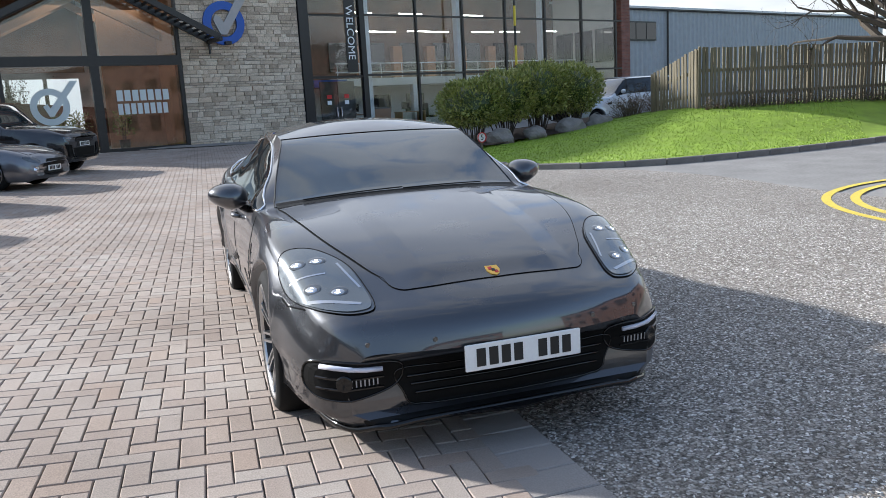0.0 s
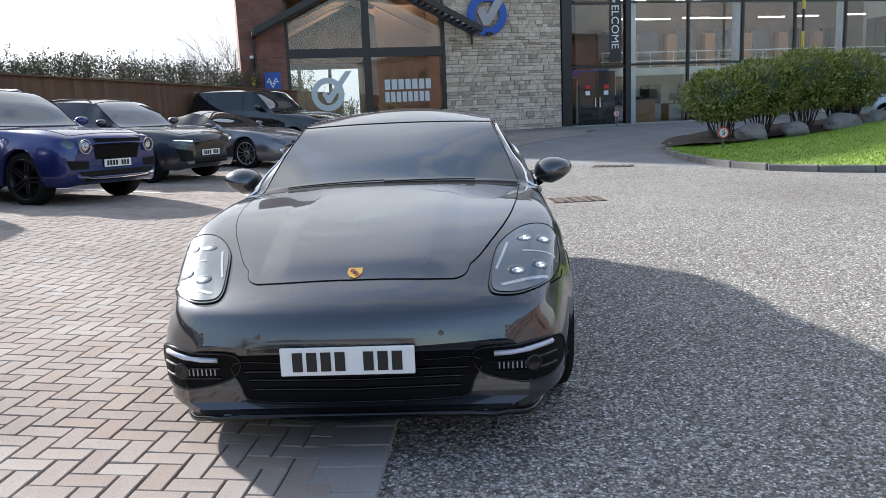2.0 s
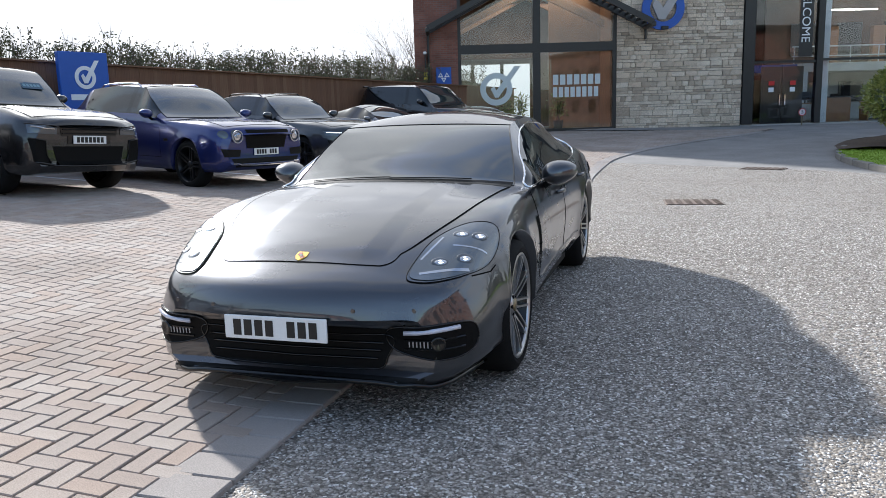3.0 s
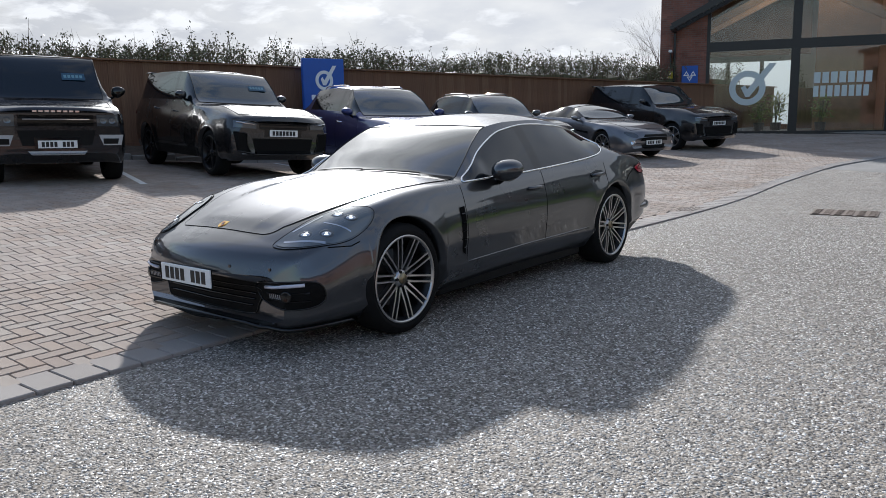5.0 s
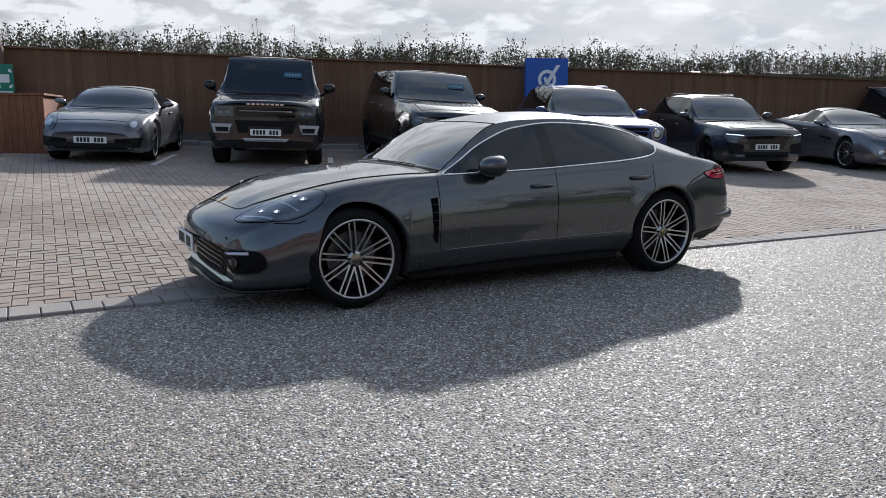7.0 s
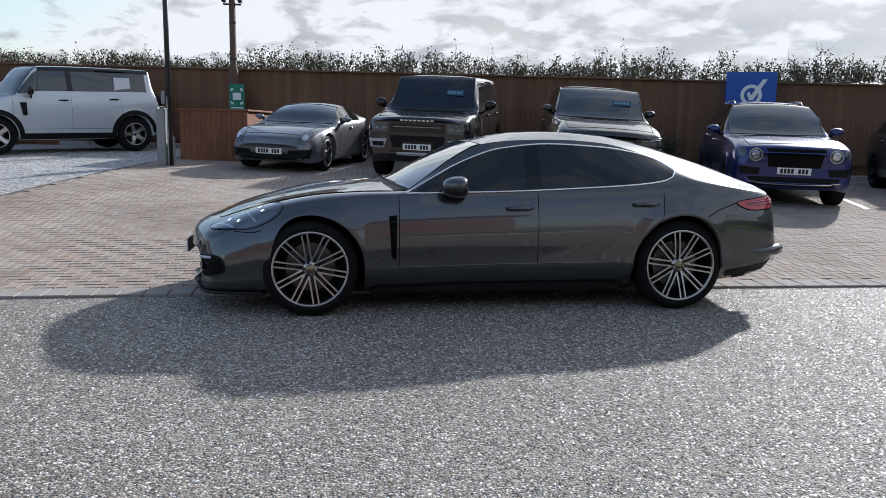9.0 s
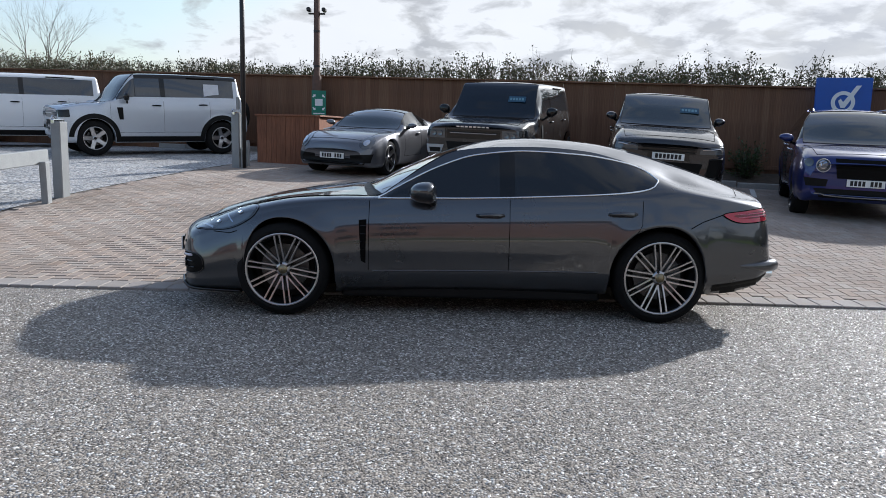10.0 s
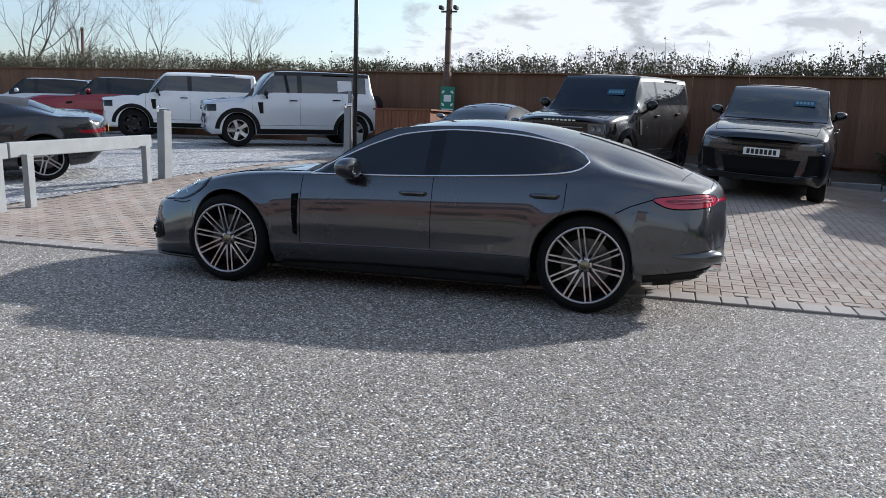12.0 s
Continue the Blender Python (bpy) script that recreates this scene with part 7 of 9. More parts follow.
def offroader(m, label, paint_m, rim_m, style, roof_m=None, trim_m=None, plate=True):
    s = dict(OFFROAD)
    if roof_m:
        s["roof_paint"] = roof_m
    s["mirror_m"] = M["gloss_black"]
    c, b = car("off_roader", s, m, label, paint_m, rim_m, style)
    arch_trims(c, b, s, trim_m or M["black_trim"], 0.11, 0.15)
    dress(c, b, [
        ("grille", M["gloss_black"], "front", quad((-0.50, 1.02), (0.50, 1.02), (0.50, 0.86), (-0.50, 0.86)), 0.008, "gloss black grille"),
        ("headlamp", M["lamp_dark"], "front", quad((0.54, 1.03), (0.84, 1.03), (0.84, 0.86), (0.54, 0.86)), 0.010, "square headlamp"),
        ("lower_grille", M["black_trim"], "front", quad((-0.52, 0.80), (0.52, 0.80), (0.46, 0.58), (-0.46, 0.58)), 0.008, ""),
        ("fog_lamp", M["bumper_silver"], "front", quad((0.56, 0.735), (0.90, 0.735), (0.86, 0.58), (0.62, 0.58)), 0.016, "silver bumper end"),
        ("skid_plate", M["bumper_silver"], "front", quad((-0.40, 0.50), (0.40, 0.50), (0.34, 0.455), (-0.34, 0.455)), 0.014, "silver skid plate"),
        ("grille_panel", M["gloss_black"], "front", quad((-0.30, 0.70), (0.30, 0.70), (0.30, 0.53), (-0.30, 0.53)), 0.012, ""),
        ("tail_lamp", M["tail_red"], "rear", quad((0.78, 1.15), (0.88, 1.15), (0.88, 0.95), (0.78, 0.95)), 0.01, ""),
        ("side_vent", M["black_trim"], "side", quad((0.50, 1.12), (0.64, 1.12), (0.64, 0.84), (0.55, 0.84)), 0.008, "black side vent"),
        ("headlamp", M["gloss_black"], "side", quad((-0.74, 1.04), (-0.52, 1.05), (-0.52, 0.88), (-0.74, 0.88)), 0.010, "dark wrap-round lamp"),
    ])
    for sg in (1, -1):
        for k in range(2):
            p = b.drop((sg * (0.63 + 0.12 * k), -8, 0.945), (0, 1, 0), 0.014)
            bm = bmesh.new()
            lathe(bm, [(0.0, 0.050), (-0.012, 0.046), (-0.006, 0.030), (-0.002, 0.0)], axis="z", sides=18)
            part("lamp_unit", bm, M["lamp_bowl"], c, m=Matrix.Translation(p) @ pose(0, 0, 0, -90, 0, 0))
        part("bumper_intake", b.patch(quad((0.62, 0.68), (0.84, 0.68), (0.82, 0.60), (0.62, 0.60)), 6, 3, "front", 0.022, sg), M["black_trim"], c)
    for k in range(8):
        x = -0.28 + 0.08 * k
        p = b.drop((x, -8, 1.085), (0, 1, 0), 0.006)
        if p is not None:
            part("bonnet_bar", one_box(-0.028, 0.028, -0.004, 0.004, -0.016, 0.016), M["chrome"], c, m=Matrix.Translation(p))
    part("grille_bar", b.line([(-0.44, 0.965), (0.44, 0.965)], "front", 0.014, 1, 0.02), M["chrome"], c)
    if plate:
        front_plate(c, b, 0.60, "11110111")
    for sg in (1, -1):
        part("roof_slot", b.line([(2.2, b.top(2.2) - 0.10), (2.9, b.top(2.9) - 0.10)], "side", 0.016, sg, 0.01), M["seam"], c)
    # spare wheel on the tail door
    bm = bmesh.new()
    lathe(bm, [(0.0, 0.0), (0.0, 0.36), (0.05, 0.39), (0.20, 0.39), (0.24, 0.36), (0.25, 0.0)], axis="z", sides=32)
    part("spare_wheel", bm, M["rubber"], c, m=pose(0.05, b.u1 - 0.02, 0.98, -90, 0, 0) @ pose(0, 0, 0.0), smooth=True)
    return c, b, s


c, b, s = offroader(by_plate(-7.27, 1.72, -20, OFFROAD, 0.86), "black box-shaped off-road vehicle with a silver bumper insert", M["black"], M["dark_rim"], (5, 0.03, 0.03), trim_m=M["gloss_black"])
price_card(c, b, s)
c, b, s = offroader(by_hub(-11.38, -6.90, 3.02), "silver box-shaped off-road vehicle with black roof and arches", M["silver"], M["rim"], (5, 0.0, 0.055), M["gloss_black"])
for sg in (1,):
    p = b.drop((4 * sg, 2.78, 1.55), (-sg, 0, 0), 0.008)
    part("window_notice", one_box(-0.003, 0.003, -0.19, 0.19, -0.17, 0.17), M["paper"], c, "white paper notice in the side window", m=Matrix.Translation(p) @ pose(0, 0, 0, 0, -10, 0))
c, b, s = offroader(by_hub(-13.0, -11.2, 3.02), "white box-shaped off-road vehicle with black wheels", M["white"], M["dark_rim"], (5, 0.03, 0.03), M["white"])

# smooth luxury off-roaders
LUX = make_spec(0.92, 2.92, 1.06, 1.84, 0.985, 0.385, 0.285, 1.05, 1.215, 0.72, 1.42, 3.42, 3.86, 1.16, 1.16, 1.20, 0.74, 0.28, 0.6, 0.40, crown=3.2, mirror=(1.14, 1.34, 0.99), mirror_size=(0.10, 0.09, 0.085))


def luxury_suv(m, label, paint_m, rim_m, style, name="luxury_suv", plate="1111111", roof_m=None, spec=None, bars=False, rear_plate=False):
    s = dict(spec or LUX)
    if roof_m:
        s["roof_paint"] = roof_m
    c, b = car(name, s, m, label, paint_m, rim_m, style)
    dress(c, b, [
        ("grille", M["gloss_black"], "front", quad((-0.46, 0.93), (0.46, 0.93), (0.43, 0.80), (-0.43, 0.80)), 0.006, "black mesh grille"),
        ("headlamp", M["lamp_dark"], "front", quad((0.50, 0.92), (0.85, 0.945), (0.86, 0.83), (0.50, 0.82)), 0.008, "slim dark headlamp"),
        ("lower_grille", M["intake"], "front", quad((-0.56, 0.66), (0.56, 0.66), (0.50, 0.42), (-0.50, 0.42)), 0.006, "black lower intake"),
        ("bumper_intake", M["intake"], "front", quad((0.66, 0.74), (0.87, 0.76), (0.82, 0.46), (0.62, 0.44)), 0.006, "black side intake"),
        ("plate_panel", M["gloss_black"], "front", quad((-0.34, 0.80), (0.34, 0.80), (0.34, 0.69), (-0.34, 0.69)), 0.006, ""),
        ("bonnet_vent", M["black_trim"], "top", quad((0.28, 0.12), (0.52, 0.16), (0.52, 0.24), (0.28, 0.20)), 0.004, "black bonnet vent"),
        ("tail_lamp", M["tail_red"], "rear", quad((0.56, 1.10), (0.86, 1.08), (0.84, 0.96), (0.56, 0.98)), 0.008, "red tail lamp"),
        ("tail_lamp", M["tail_red"], "side", quad((s["wb"] + 0.72, 1.06), (s["wb"] + 1.0, 1.04), (s["wb"] + 1.0, 0.96), (s["wb"] + 0.80, 0.99)), 0.008, ""),
        ("side_vent", M["black_trim"], "side", quad((0.47, 0.98), (0.66, 1.00), (0.66, 0.93), (0.47, 0.91)), 0.006, ""),
        ("sill_trim", M["black_trim"], "side", quad((0.46, 0.44), (2.45, 0.44), (2.45, 0.29), (0.46, 0.29)), 0.008, ""),
        ("rear_valance", M["black_trim"], "rear", quad((-0.75, 0.62), (0.75, 0.62), (0.70, 0.40), (-0.70, 0.40)), 0.006, ""),
    ])
    for sg in (1, -1):
        part("lamp_strip", b.line([(0.54, 0.895), (0.82, 0.915)], "front", 0.010, sg, 0.012), M["reflector"], c)
        part("brow_line", b.line([(0.5, 0.93), (0.86, 0.955)], "front", 0.006, sg, 0.008), paint_m, c)
        part("intake_edge", b.line([(0.60, 0.44), (0.65, 0.55), (0.66, 0.74), (0.86, 0.765)], "front", 0.010, sg, 0.010), M["gloss_black"], c, smooth=True)
    part("chin_blade", b.line([(-0.80, 0.455), (-0.60, 0.415), (-0.3, 0.405), (0.3, 0.405), (0.60, 0.415), (0.80, 0.455)], "front", 0.016, 1, 0.014), M["gloss_black"], c, smooth=True)
    for k in range(2):
        part("grille_slat", b.line([(-0.42, 0.835 + 0.05 * k), (0.42, 0.835 + 0.05 * k)], "front", 0.007, 1, 0.012), M["dark_rim"], c)
    if plate:
        front_plate(c, b, 0.75, plate)
    if rear_plate:
        p = b.drop((0, 12, 0.86), (0, -1, 0), 0)
        number_plate(c, p.y + 0.015, 0.86, "11110111", M["plate_yellow"], facing=1)
    if bars:
        roof_bars(c, b, s, M["chrome"], s["screen"][1] + 0.15, s["rear_screen"][0] - 0.1)
    # tailgate spoiler
    u = s["rear_screen"][0]
    part("spoiler", one_box(-s["rail"][8][1] * 0.95, s["rail"][8][1] * 0.95, u - 0.02, u + 0.22, b.top(u) - 0.05, b.top(u) - 0.01, 0.015), roof_m or paint_m, c)
    return c, b, s


c, b, s = luxury_suv(by_plate(-6.03, 4.91, -12, LUX, 0.95), "black sport-utility vehicle with bonnet vents, parked by the fence", M["black"], M["dark_rim"], (5, 0.03, 0.02))
price_card(c, b, s)
luxury_suv(by_plate(-3.35, 18.25, -20, LUX, 0.95), "black sport-utility vehicle with silver wheels beside the showroom", M["black"], M["rim"], (7, 0.0, 0.03))
luxury_suv(by_hub(-14.3, -15.2, 2.92), "dark red sport-utility vehicle with a black roof", M["red"], M["dark_rim"], (5, 0.03, 0.03), roof_m=M["gloss_black"])
luxury_suv(by_hub(-15.6, -19.2, 2.92), "pale silver sport-utility vehicle on the gravel lot", M["silver"], M["dark_rim"], (5, 0.03, 0.03))

# blue grand off-roader
GRAND = make_spec(0.93, 2.995, 1.20, 1.74, 0.99, 0.39, 0.295, 1.02, 1.13, 0.72, 1.55, 3.20, 3.98, 1.12, 1.10, 1.16, 0.66, 0.28, 0.35, 0.40, handle_m=M["chrome"])
c, b = car("luxury_suv", GRAND, by_plate(-4.76, 7.57, -20, GRAND, 0.98), "deep blue luxury sport-utility vehicle with round lamps and black grille", M["blue"], M["dark_rim"], (5, 0.03, 0.02))
dress(c, b, [
    ("grille", M["intake"], "front", quad((-0.45, 0.96), (0.45, 0.96), (0.40, 0.66), (-0.40, 0.66)), 0.008, "black mesh grille"),
    ("headlamp", M["lamp_dark"], "front", oval(0.61, 0.86, 0.098, 0.098), 0.010, "round headlamp"),
    ("lamp_ring", M["reflector"], "front", oval(0.61, 0.86, 0.060, 0.060), 0.018, ""),
    ("fog_lamp", M["lamp_dark"], "front", oval(0.80, 0.885, 0.062, 0.062), 0.010, "small round lamp"),
    ("lower_grille", M["black_trim"], "front", quad((-0.72, 0.50), (0.72, 0.50), (0.62, 0.36), (-0.62, 0.36)), 0.006, ""),
    ("bumper_intake", M["black_trim"], "front", quad((0.52, 0.64), (0.86, 0.66), (0.82, 0.53), (0.54, 0.53)), 0.006, ""),
    ("tail_lamp", M["tail_red"], "rear", oval(0.68, 0.98, 0.14, 0.08), 0.008, ""),
    ("side_vent", M["chrome"], "side", quad((0.50, 0.80), (0.62, 0.80), (0.62, 0.76), (0.50, 0.76)), 0.008, ""),
])
for sg in (1, -1):
    p = b.drop((sg * 0.61, -8, 0.86), (0, 1, 0), 0.012)
    part("lamp_bezel", ring_bm(0.105, 0.092, -0.012, 0.004, sides=28), M["tick_grey"], c, m=Matrix.Translation(p))
part("chin_strip", b.line([(-0.7, 0.42), (-0.3, 0.40), (0.3, 0.40), (0.7, 0.42)], "front", 0.014, 1, 0.012), M["chrome"], c)
roof_bars(c, b, GRAND, M["chrome"], 1.75, 3.05)
front_plate(c, b, 0.60, "11110111")

# compact dark grey off-roader
COMPACT = make_spec(0.90, 2.68, 0.90, 1.60, 0.925, 0.355, 0.262, 0.93, 1.04, 0.70, 1.45, 2.85, 3.45, 1.06, 1.03, 1.09, 0.62, 0.25, 0.25, 0.36)
c, b = car("compact_suv", COMPACT, by_plate(-4.6, 11.25, -20, COMPACT, 0.95), "dark grey compact sport-utility vehicle with black grille", M["darkgrey"], M["dark_rim"], (5, 0.022, 0.012))
arch_trims(c, b, COMPACT, M["darkgrey"], 0.05, 0.2)
dress(c, b, [
    ("grille", M["gloss_black"], "front", quad((-0.48, 0.82), (0.48, 0.82), (0.36, 0.52), (-0.36, 0.52)), 0.008, "wide black grille"),
    ("headlamp", M["lamp_dark"], "front", quad((0.50, 0.80), (0.82, 0.835), (0.83, 0.745), (0.52, 0.70)), 0.010, "slim headlamp"),
    ("bumper_intake", M["black_trim"], "front", quad((0.50, 0.60), (0.82, 0.66), (0.78, 0.42), (0.52, 0.42)), 0.008, "black side intake"),
    ("lower_grille", M["black_trim"], "front", quad((-0.5, 0.46), (0.5, 0.46), (0.45, 0.36), (-0.45, 0.36)), 0.006, ""),
    ("tail_lamp", M["tail_red"], "rear", quad((0.5, 0.98), (0.80, 0.96), (0.80, 0.86), (0.5, 0.88)), 0.008, ""),
])
for sg in (1, -1):
    part("lamp_strip", b.line([(0.54, 0.785), (0.80, 0.81)], "front", 0.008, sg, 0.012), M["led"], c)
roof_bars(c, b, COMPACT, M["gloss_black"], 1.6, 2.75)
front_plate(c, b, 0.56, "11110111")

# low coupes
COUPE = make_spec(0.96, 2.69, 1.0, 1.32, 0.945, 0.345, 0.255, 0.72, 0.93, 0.72, 1.50, 2.05, 3.35, 0.93, 0.90, 0.95, 0.52, 0.18, 0.0, 0.28,
                  panes=[(0.86, 1.62), (1.70, 2.35)], doors=[(0.74, 1.66)], handle_z=(0.80,), mirror=(0.95, 0.98, 0.99), mirror_size=(0.10, 0.09, 0.06))
h20 = Vector((math.cos(radians(-20)), math.sin(radians(-20))))
c, b = car("sports_coupe", COUPE, stand(-4.82 - h20.y * 0.80, 14.1 + h20.x * 0.80, -20, 2.69), "grey grand touring coupe with silver multi-spoke wheels", M["tungsten"], M["rim"], (12, 0.0, 0.011))
dress(c, b, [
    ("grille", M["black_trim"], "front", quad((-0.36, 0.62), (0.36, 0.62), (0.46, 0.46), (-0.46, 0.46)), 0.006, "wide oval grille"),
    ("headlamp", M["lamp_dark"], "front", oval(0.66, 0.615, 0.14, 0.06, 20), 0.008, "sloping oval headlamp"),
    ("fog_lamp", M["reflector"], "front", oval(0.66, 0.42, 0.06, 0.05), 0.008, "round front lamp"),
    ("lower_grille", M["black_trim"], "front", quad((-0.40, 0.38), (0.40, 0.38), (0.36, 0.28), (-0.36, 0.28)), 0.006, ""),
    ("side_vent", M["black_trim"], "side", quad((0.50, 0.66), (0.95, 0.69), (0.95, 0.66), (0.50, 0.60)), 0.006, "side strake"),
])
front_plate(c, b, 0.42, "11110111")
for sg in (1, -1):
    us = [u for u in b.us if 0.8 <= u <= 2.45]
    bm = bmesh.new()
    tube(bm, [((p[0] + 0.003) * sg, p[1], p[2]) for p in [b.section(u)[JB + 1] for u in us]], 0.006, 5)
    part("window_trim", bm, M["chrome"], c)

REAR = make_spec(0.93, 2.45, 1.12, 1.31, 0.905, 0.345, 0.262, 0.70, 0.885, 0.64, 1.36, 1.95, 3.10, 0.90, 0.875, 0.92, 0.585, 0.18, 0.0, 0.26,
                 panes=[(0.84, 1.55), (1.63, 2.20)], doors=[(0.72, 1.62)], handle_z=(0.80,), mirror=(0.90, 0.97, 0.96), mirror_size=(0.10, 0.09, 0.06))
c, b = car("sports_car", REAR, by_plate(-8.18, -0.99, -20, REAR, 0.98), "grey rear-engined sports car with round headlamps", M["agate"], M["rim"], (5, 0.02, 0.014))
dress(c, b, [
    ("headlamp", M["lamp_dark"], "front", oval(0.66, 0.655, 0.118, 0.118), 0.010, "round headlamp"),
    ("lamp_ring", M["reflector"], "front", oval(0.66, 0.655, 0.05, 0.05), 0.018, ""),
    ("bumper_intake", M["black_trim"], "front", quad((0.38, 0.42), (0.80, 0.45), (0.76, 0.28), (0.38, 0.28)), 0.006, "black side intake"),
    ("lower_grille", M["black_trim"], "front", quad((-0.74, 0.36), (0.74, 0.36), (0.66, 0.25), (-0.66, 0.25)), 0.008, "black lower intake"),
])
front_plate(c, b, 0.40, "11110111")

DROP = make_spec(0.90, 2.62, 0.96, 1.31, 0.945, 0.355, 0.27, 0.78, 0.95, 0.75, 1.40, 2.30, 2.86, 1.04, 0.95, 1.02, 0.60, 0.18, 0.0, 0.26,
                 roof_paint=M["leather"], panes=[(0.9, 1.62), (1.66, 1.95)], doors=[(0.76, 1.72)], handle_z=(0.82,), mirror=(0.97, 0.99, 0.99), mirror_size=(0.10, 0.09, 0.06), rear_screen=(2.42, 2.80))
c, b = car("convertible", DROP, by_hub(-4.0, -6.15, 2.62, 0.80, -52, True), "black convertible sports car with a closed fabric roof", M["black"], M["rim"], (5, 0.03, 0.012))
dress(c, b, [("tail_lamp", M["tail_dark"], "side", quad((3.12, 0.80), (3.56, 0.79), (3.56, 0.73), (3.2, 0.74)), 0.008, "slim red tail lamp"), ("tail_lamp", M["tail_dark"], "rear", quad((0.5, 0.80), (0.80, 0.79), (0.80, 0.73), (0.5, 0.74)), 0.008, "")])
p = b.drop((0, 12, 0.74), (0, -1, 0), 0)
number_plate(c, p.y + 0.02, 0.74, "11110111", M["plate_yellow"], facing=1)

# off-roader half hidden behind the shrubs
c, b, s = luxury_suv(stand(12.6, 21.3, 186, 2.92), "silver sport-utility vehicle half hidden behind the shrubs", M["silver"], M["rim"], (5, 0.03, 0.03), rear_plate=True)
# ---- lawn island, kerb, shrubs ----
KERB = [(5.9, 18.2), (5.35, 16.4), (5.15, 14.8), (5.35, 12.9), (6.05, 11.2), (7.3, 10.4), (8.9, 10.12), (11.5, 10.25), (14.6, 10.7), (20, 12.2), (30, 16.5)]
BACK = [(8.0, 20.2), (8.6, 20.3), (9.4, 20.3), (10.8, 20.2), (12.6, 19.6), (13.4, 18.0), (13.6, 16.4), (15.0, 15.9), (18.6, 15.3), (25, 17.2), (36, 23)]
RISE = [0.10, 0.12, 0.15, 0.25, 0.55, 0.80, 0.90, 0.90, 0.90, 0.85, 0.8]


def along(pts, n):
    out = []
    ks = list(range(len(pts)))
    fx_, fy_ = curve_of(ks, [p[0] for p in pts]), curve_of(ks, [p[1] for p in pts])
    for i in range(n + 1):
        t = (len(pts) - 1) * i / n
        out.append((fx_(t), fy_(t)))
    return out


NK = 60
kerb_line, back_line = along(KERB, NK), along(BACK, NK)
rise_at = curve_of(list(range(len(RISE))), RISE)


def lawn_point(i, t):
    (x0, y0), (x1, y1) = kerb_line[i], back_line[i]
    x, y = x0 + (x1 - x0) * t, y0 + (y1 - y0) * t
    r = rise_at((len(RISE) - 1) * i / NK)
    return Vector((x, y, gz(x0, y0) + 0.10 + r * smooth01(t * 1.05)))


bm = bmesh.new()
rows = [[bm.verts.new(lawn_point(i, t / 14)) for t in range(15)] for i in range(NK + 1)]
for p, q in zip(rows, rows[1:]):
    for k in range(14):
        bm.faces.new((p[k], q[k], q[k + 1], p[k + 1]))
bmesh.ops.recalc_face_normals(bm, faces=bm.faces)
if sum(f.normal.z for f in bm.faces) < 0:
    bmesh.ops.reverse_faces(bm, faces=bm.faces)
tagged(part("lawn", bm, M["lawn"], smooth=True), "bright green mown grass bank", "lawn", kind="structure")
rng = random.Random(7)
bm = bmesh.new()
for k in range(26000):
    i, t = rng.randrange(6, NK - 12), rng.random() ** 1.3
    p = lawn_point(i, t).lerp(lawn_point(i + 1, t), rng.random())
    h, a = rng.uniform(0.015, 0.04), rng.uniform(0, 6.28)
    d = Vector((math.cos(a), math.sin(a), 0)) * 0.012
    lean = Vector((rng.uniform(-0.03, 0.03), rng.uniform(-0.03, 0.03), h))
    bm.faces.new([bm.verts.new(v) for v in (p - d, p + d, p + lean)])
tagged(part("grass", bm, M["grass"]), "short mown grass blades on the bank", "grass", kind="stuff")

kerb = tagged(new("kerb"), "weathered grey kerb stones round the grass island", "kerb", kind="structure")
kerb_run, carry = [Vector(kerb_line[0])], 0.0
for a, b_ in zip(kerb_line, kerb_line[1:]):
    a, b_ = Vector(a), Vector(b_)
    while (b_ - kerb_run[-1]).length > 0.9:
        kerb_run.append(kerb_run[-1] + (b_ - kerb_run[-1]).normalized() * 0.9)
for a, b_ in zip(kerb_run, kerb_run[1:]):
    c_, l_ = (a + b_) / 2, (b_ - a).length
    o = part("kerb_stone", one_box(-l_ / 2 + 0.004, l_ / 2 - 0.004, -0.07, 0.07, -0.12, 0.115, 0.018), M["kerb"], kerb)
    o.matrix_basis = pose(c_.x, c_.y, gz(c_.x, c_.y), 0, 0, math.degrees(math.atan2(b_.y - a.y, b_.x - a.x)))

# planting bed under the shrubs
bm = bmesh.new()
vs = [bm.verts.new((x, y, gz(x, y) + z)) for x, y, z in ((5.45, 17.6, 0.12), (5.3, 16.2, 0.13), (6.4, 16.3, 0.16), (8.5, 17.2, 0.22), (11.5, 17.6, 0.42), (12.6, 18.4, 0.6), (12.4, 19.6, 0.6), (8.0, 20.2, 0.25), (6.0, 19.0, 0.14))]
bm.faces.new(vs)
bmesh.ops.triangulate(bm, faces=bm.faces)
bmesh.ops.subdivide_edges(bm, edges=bm.edges, cuts=4)
for v in bm.verts:
    v.co.z += 0.05 * noise.noise(v.co * 1.5)
bmesh.ops.recalc_face_normals(bm, faces=bm.faces)
tagged(part("planting_bed", bm, M["soil"]), "brown leaf-littered soil under the shrubs", "soil", kind="structure")


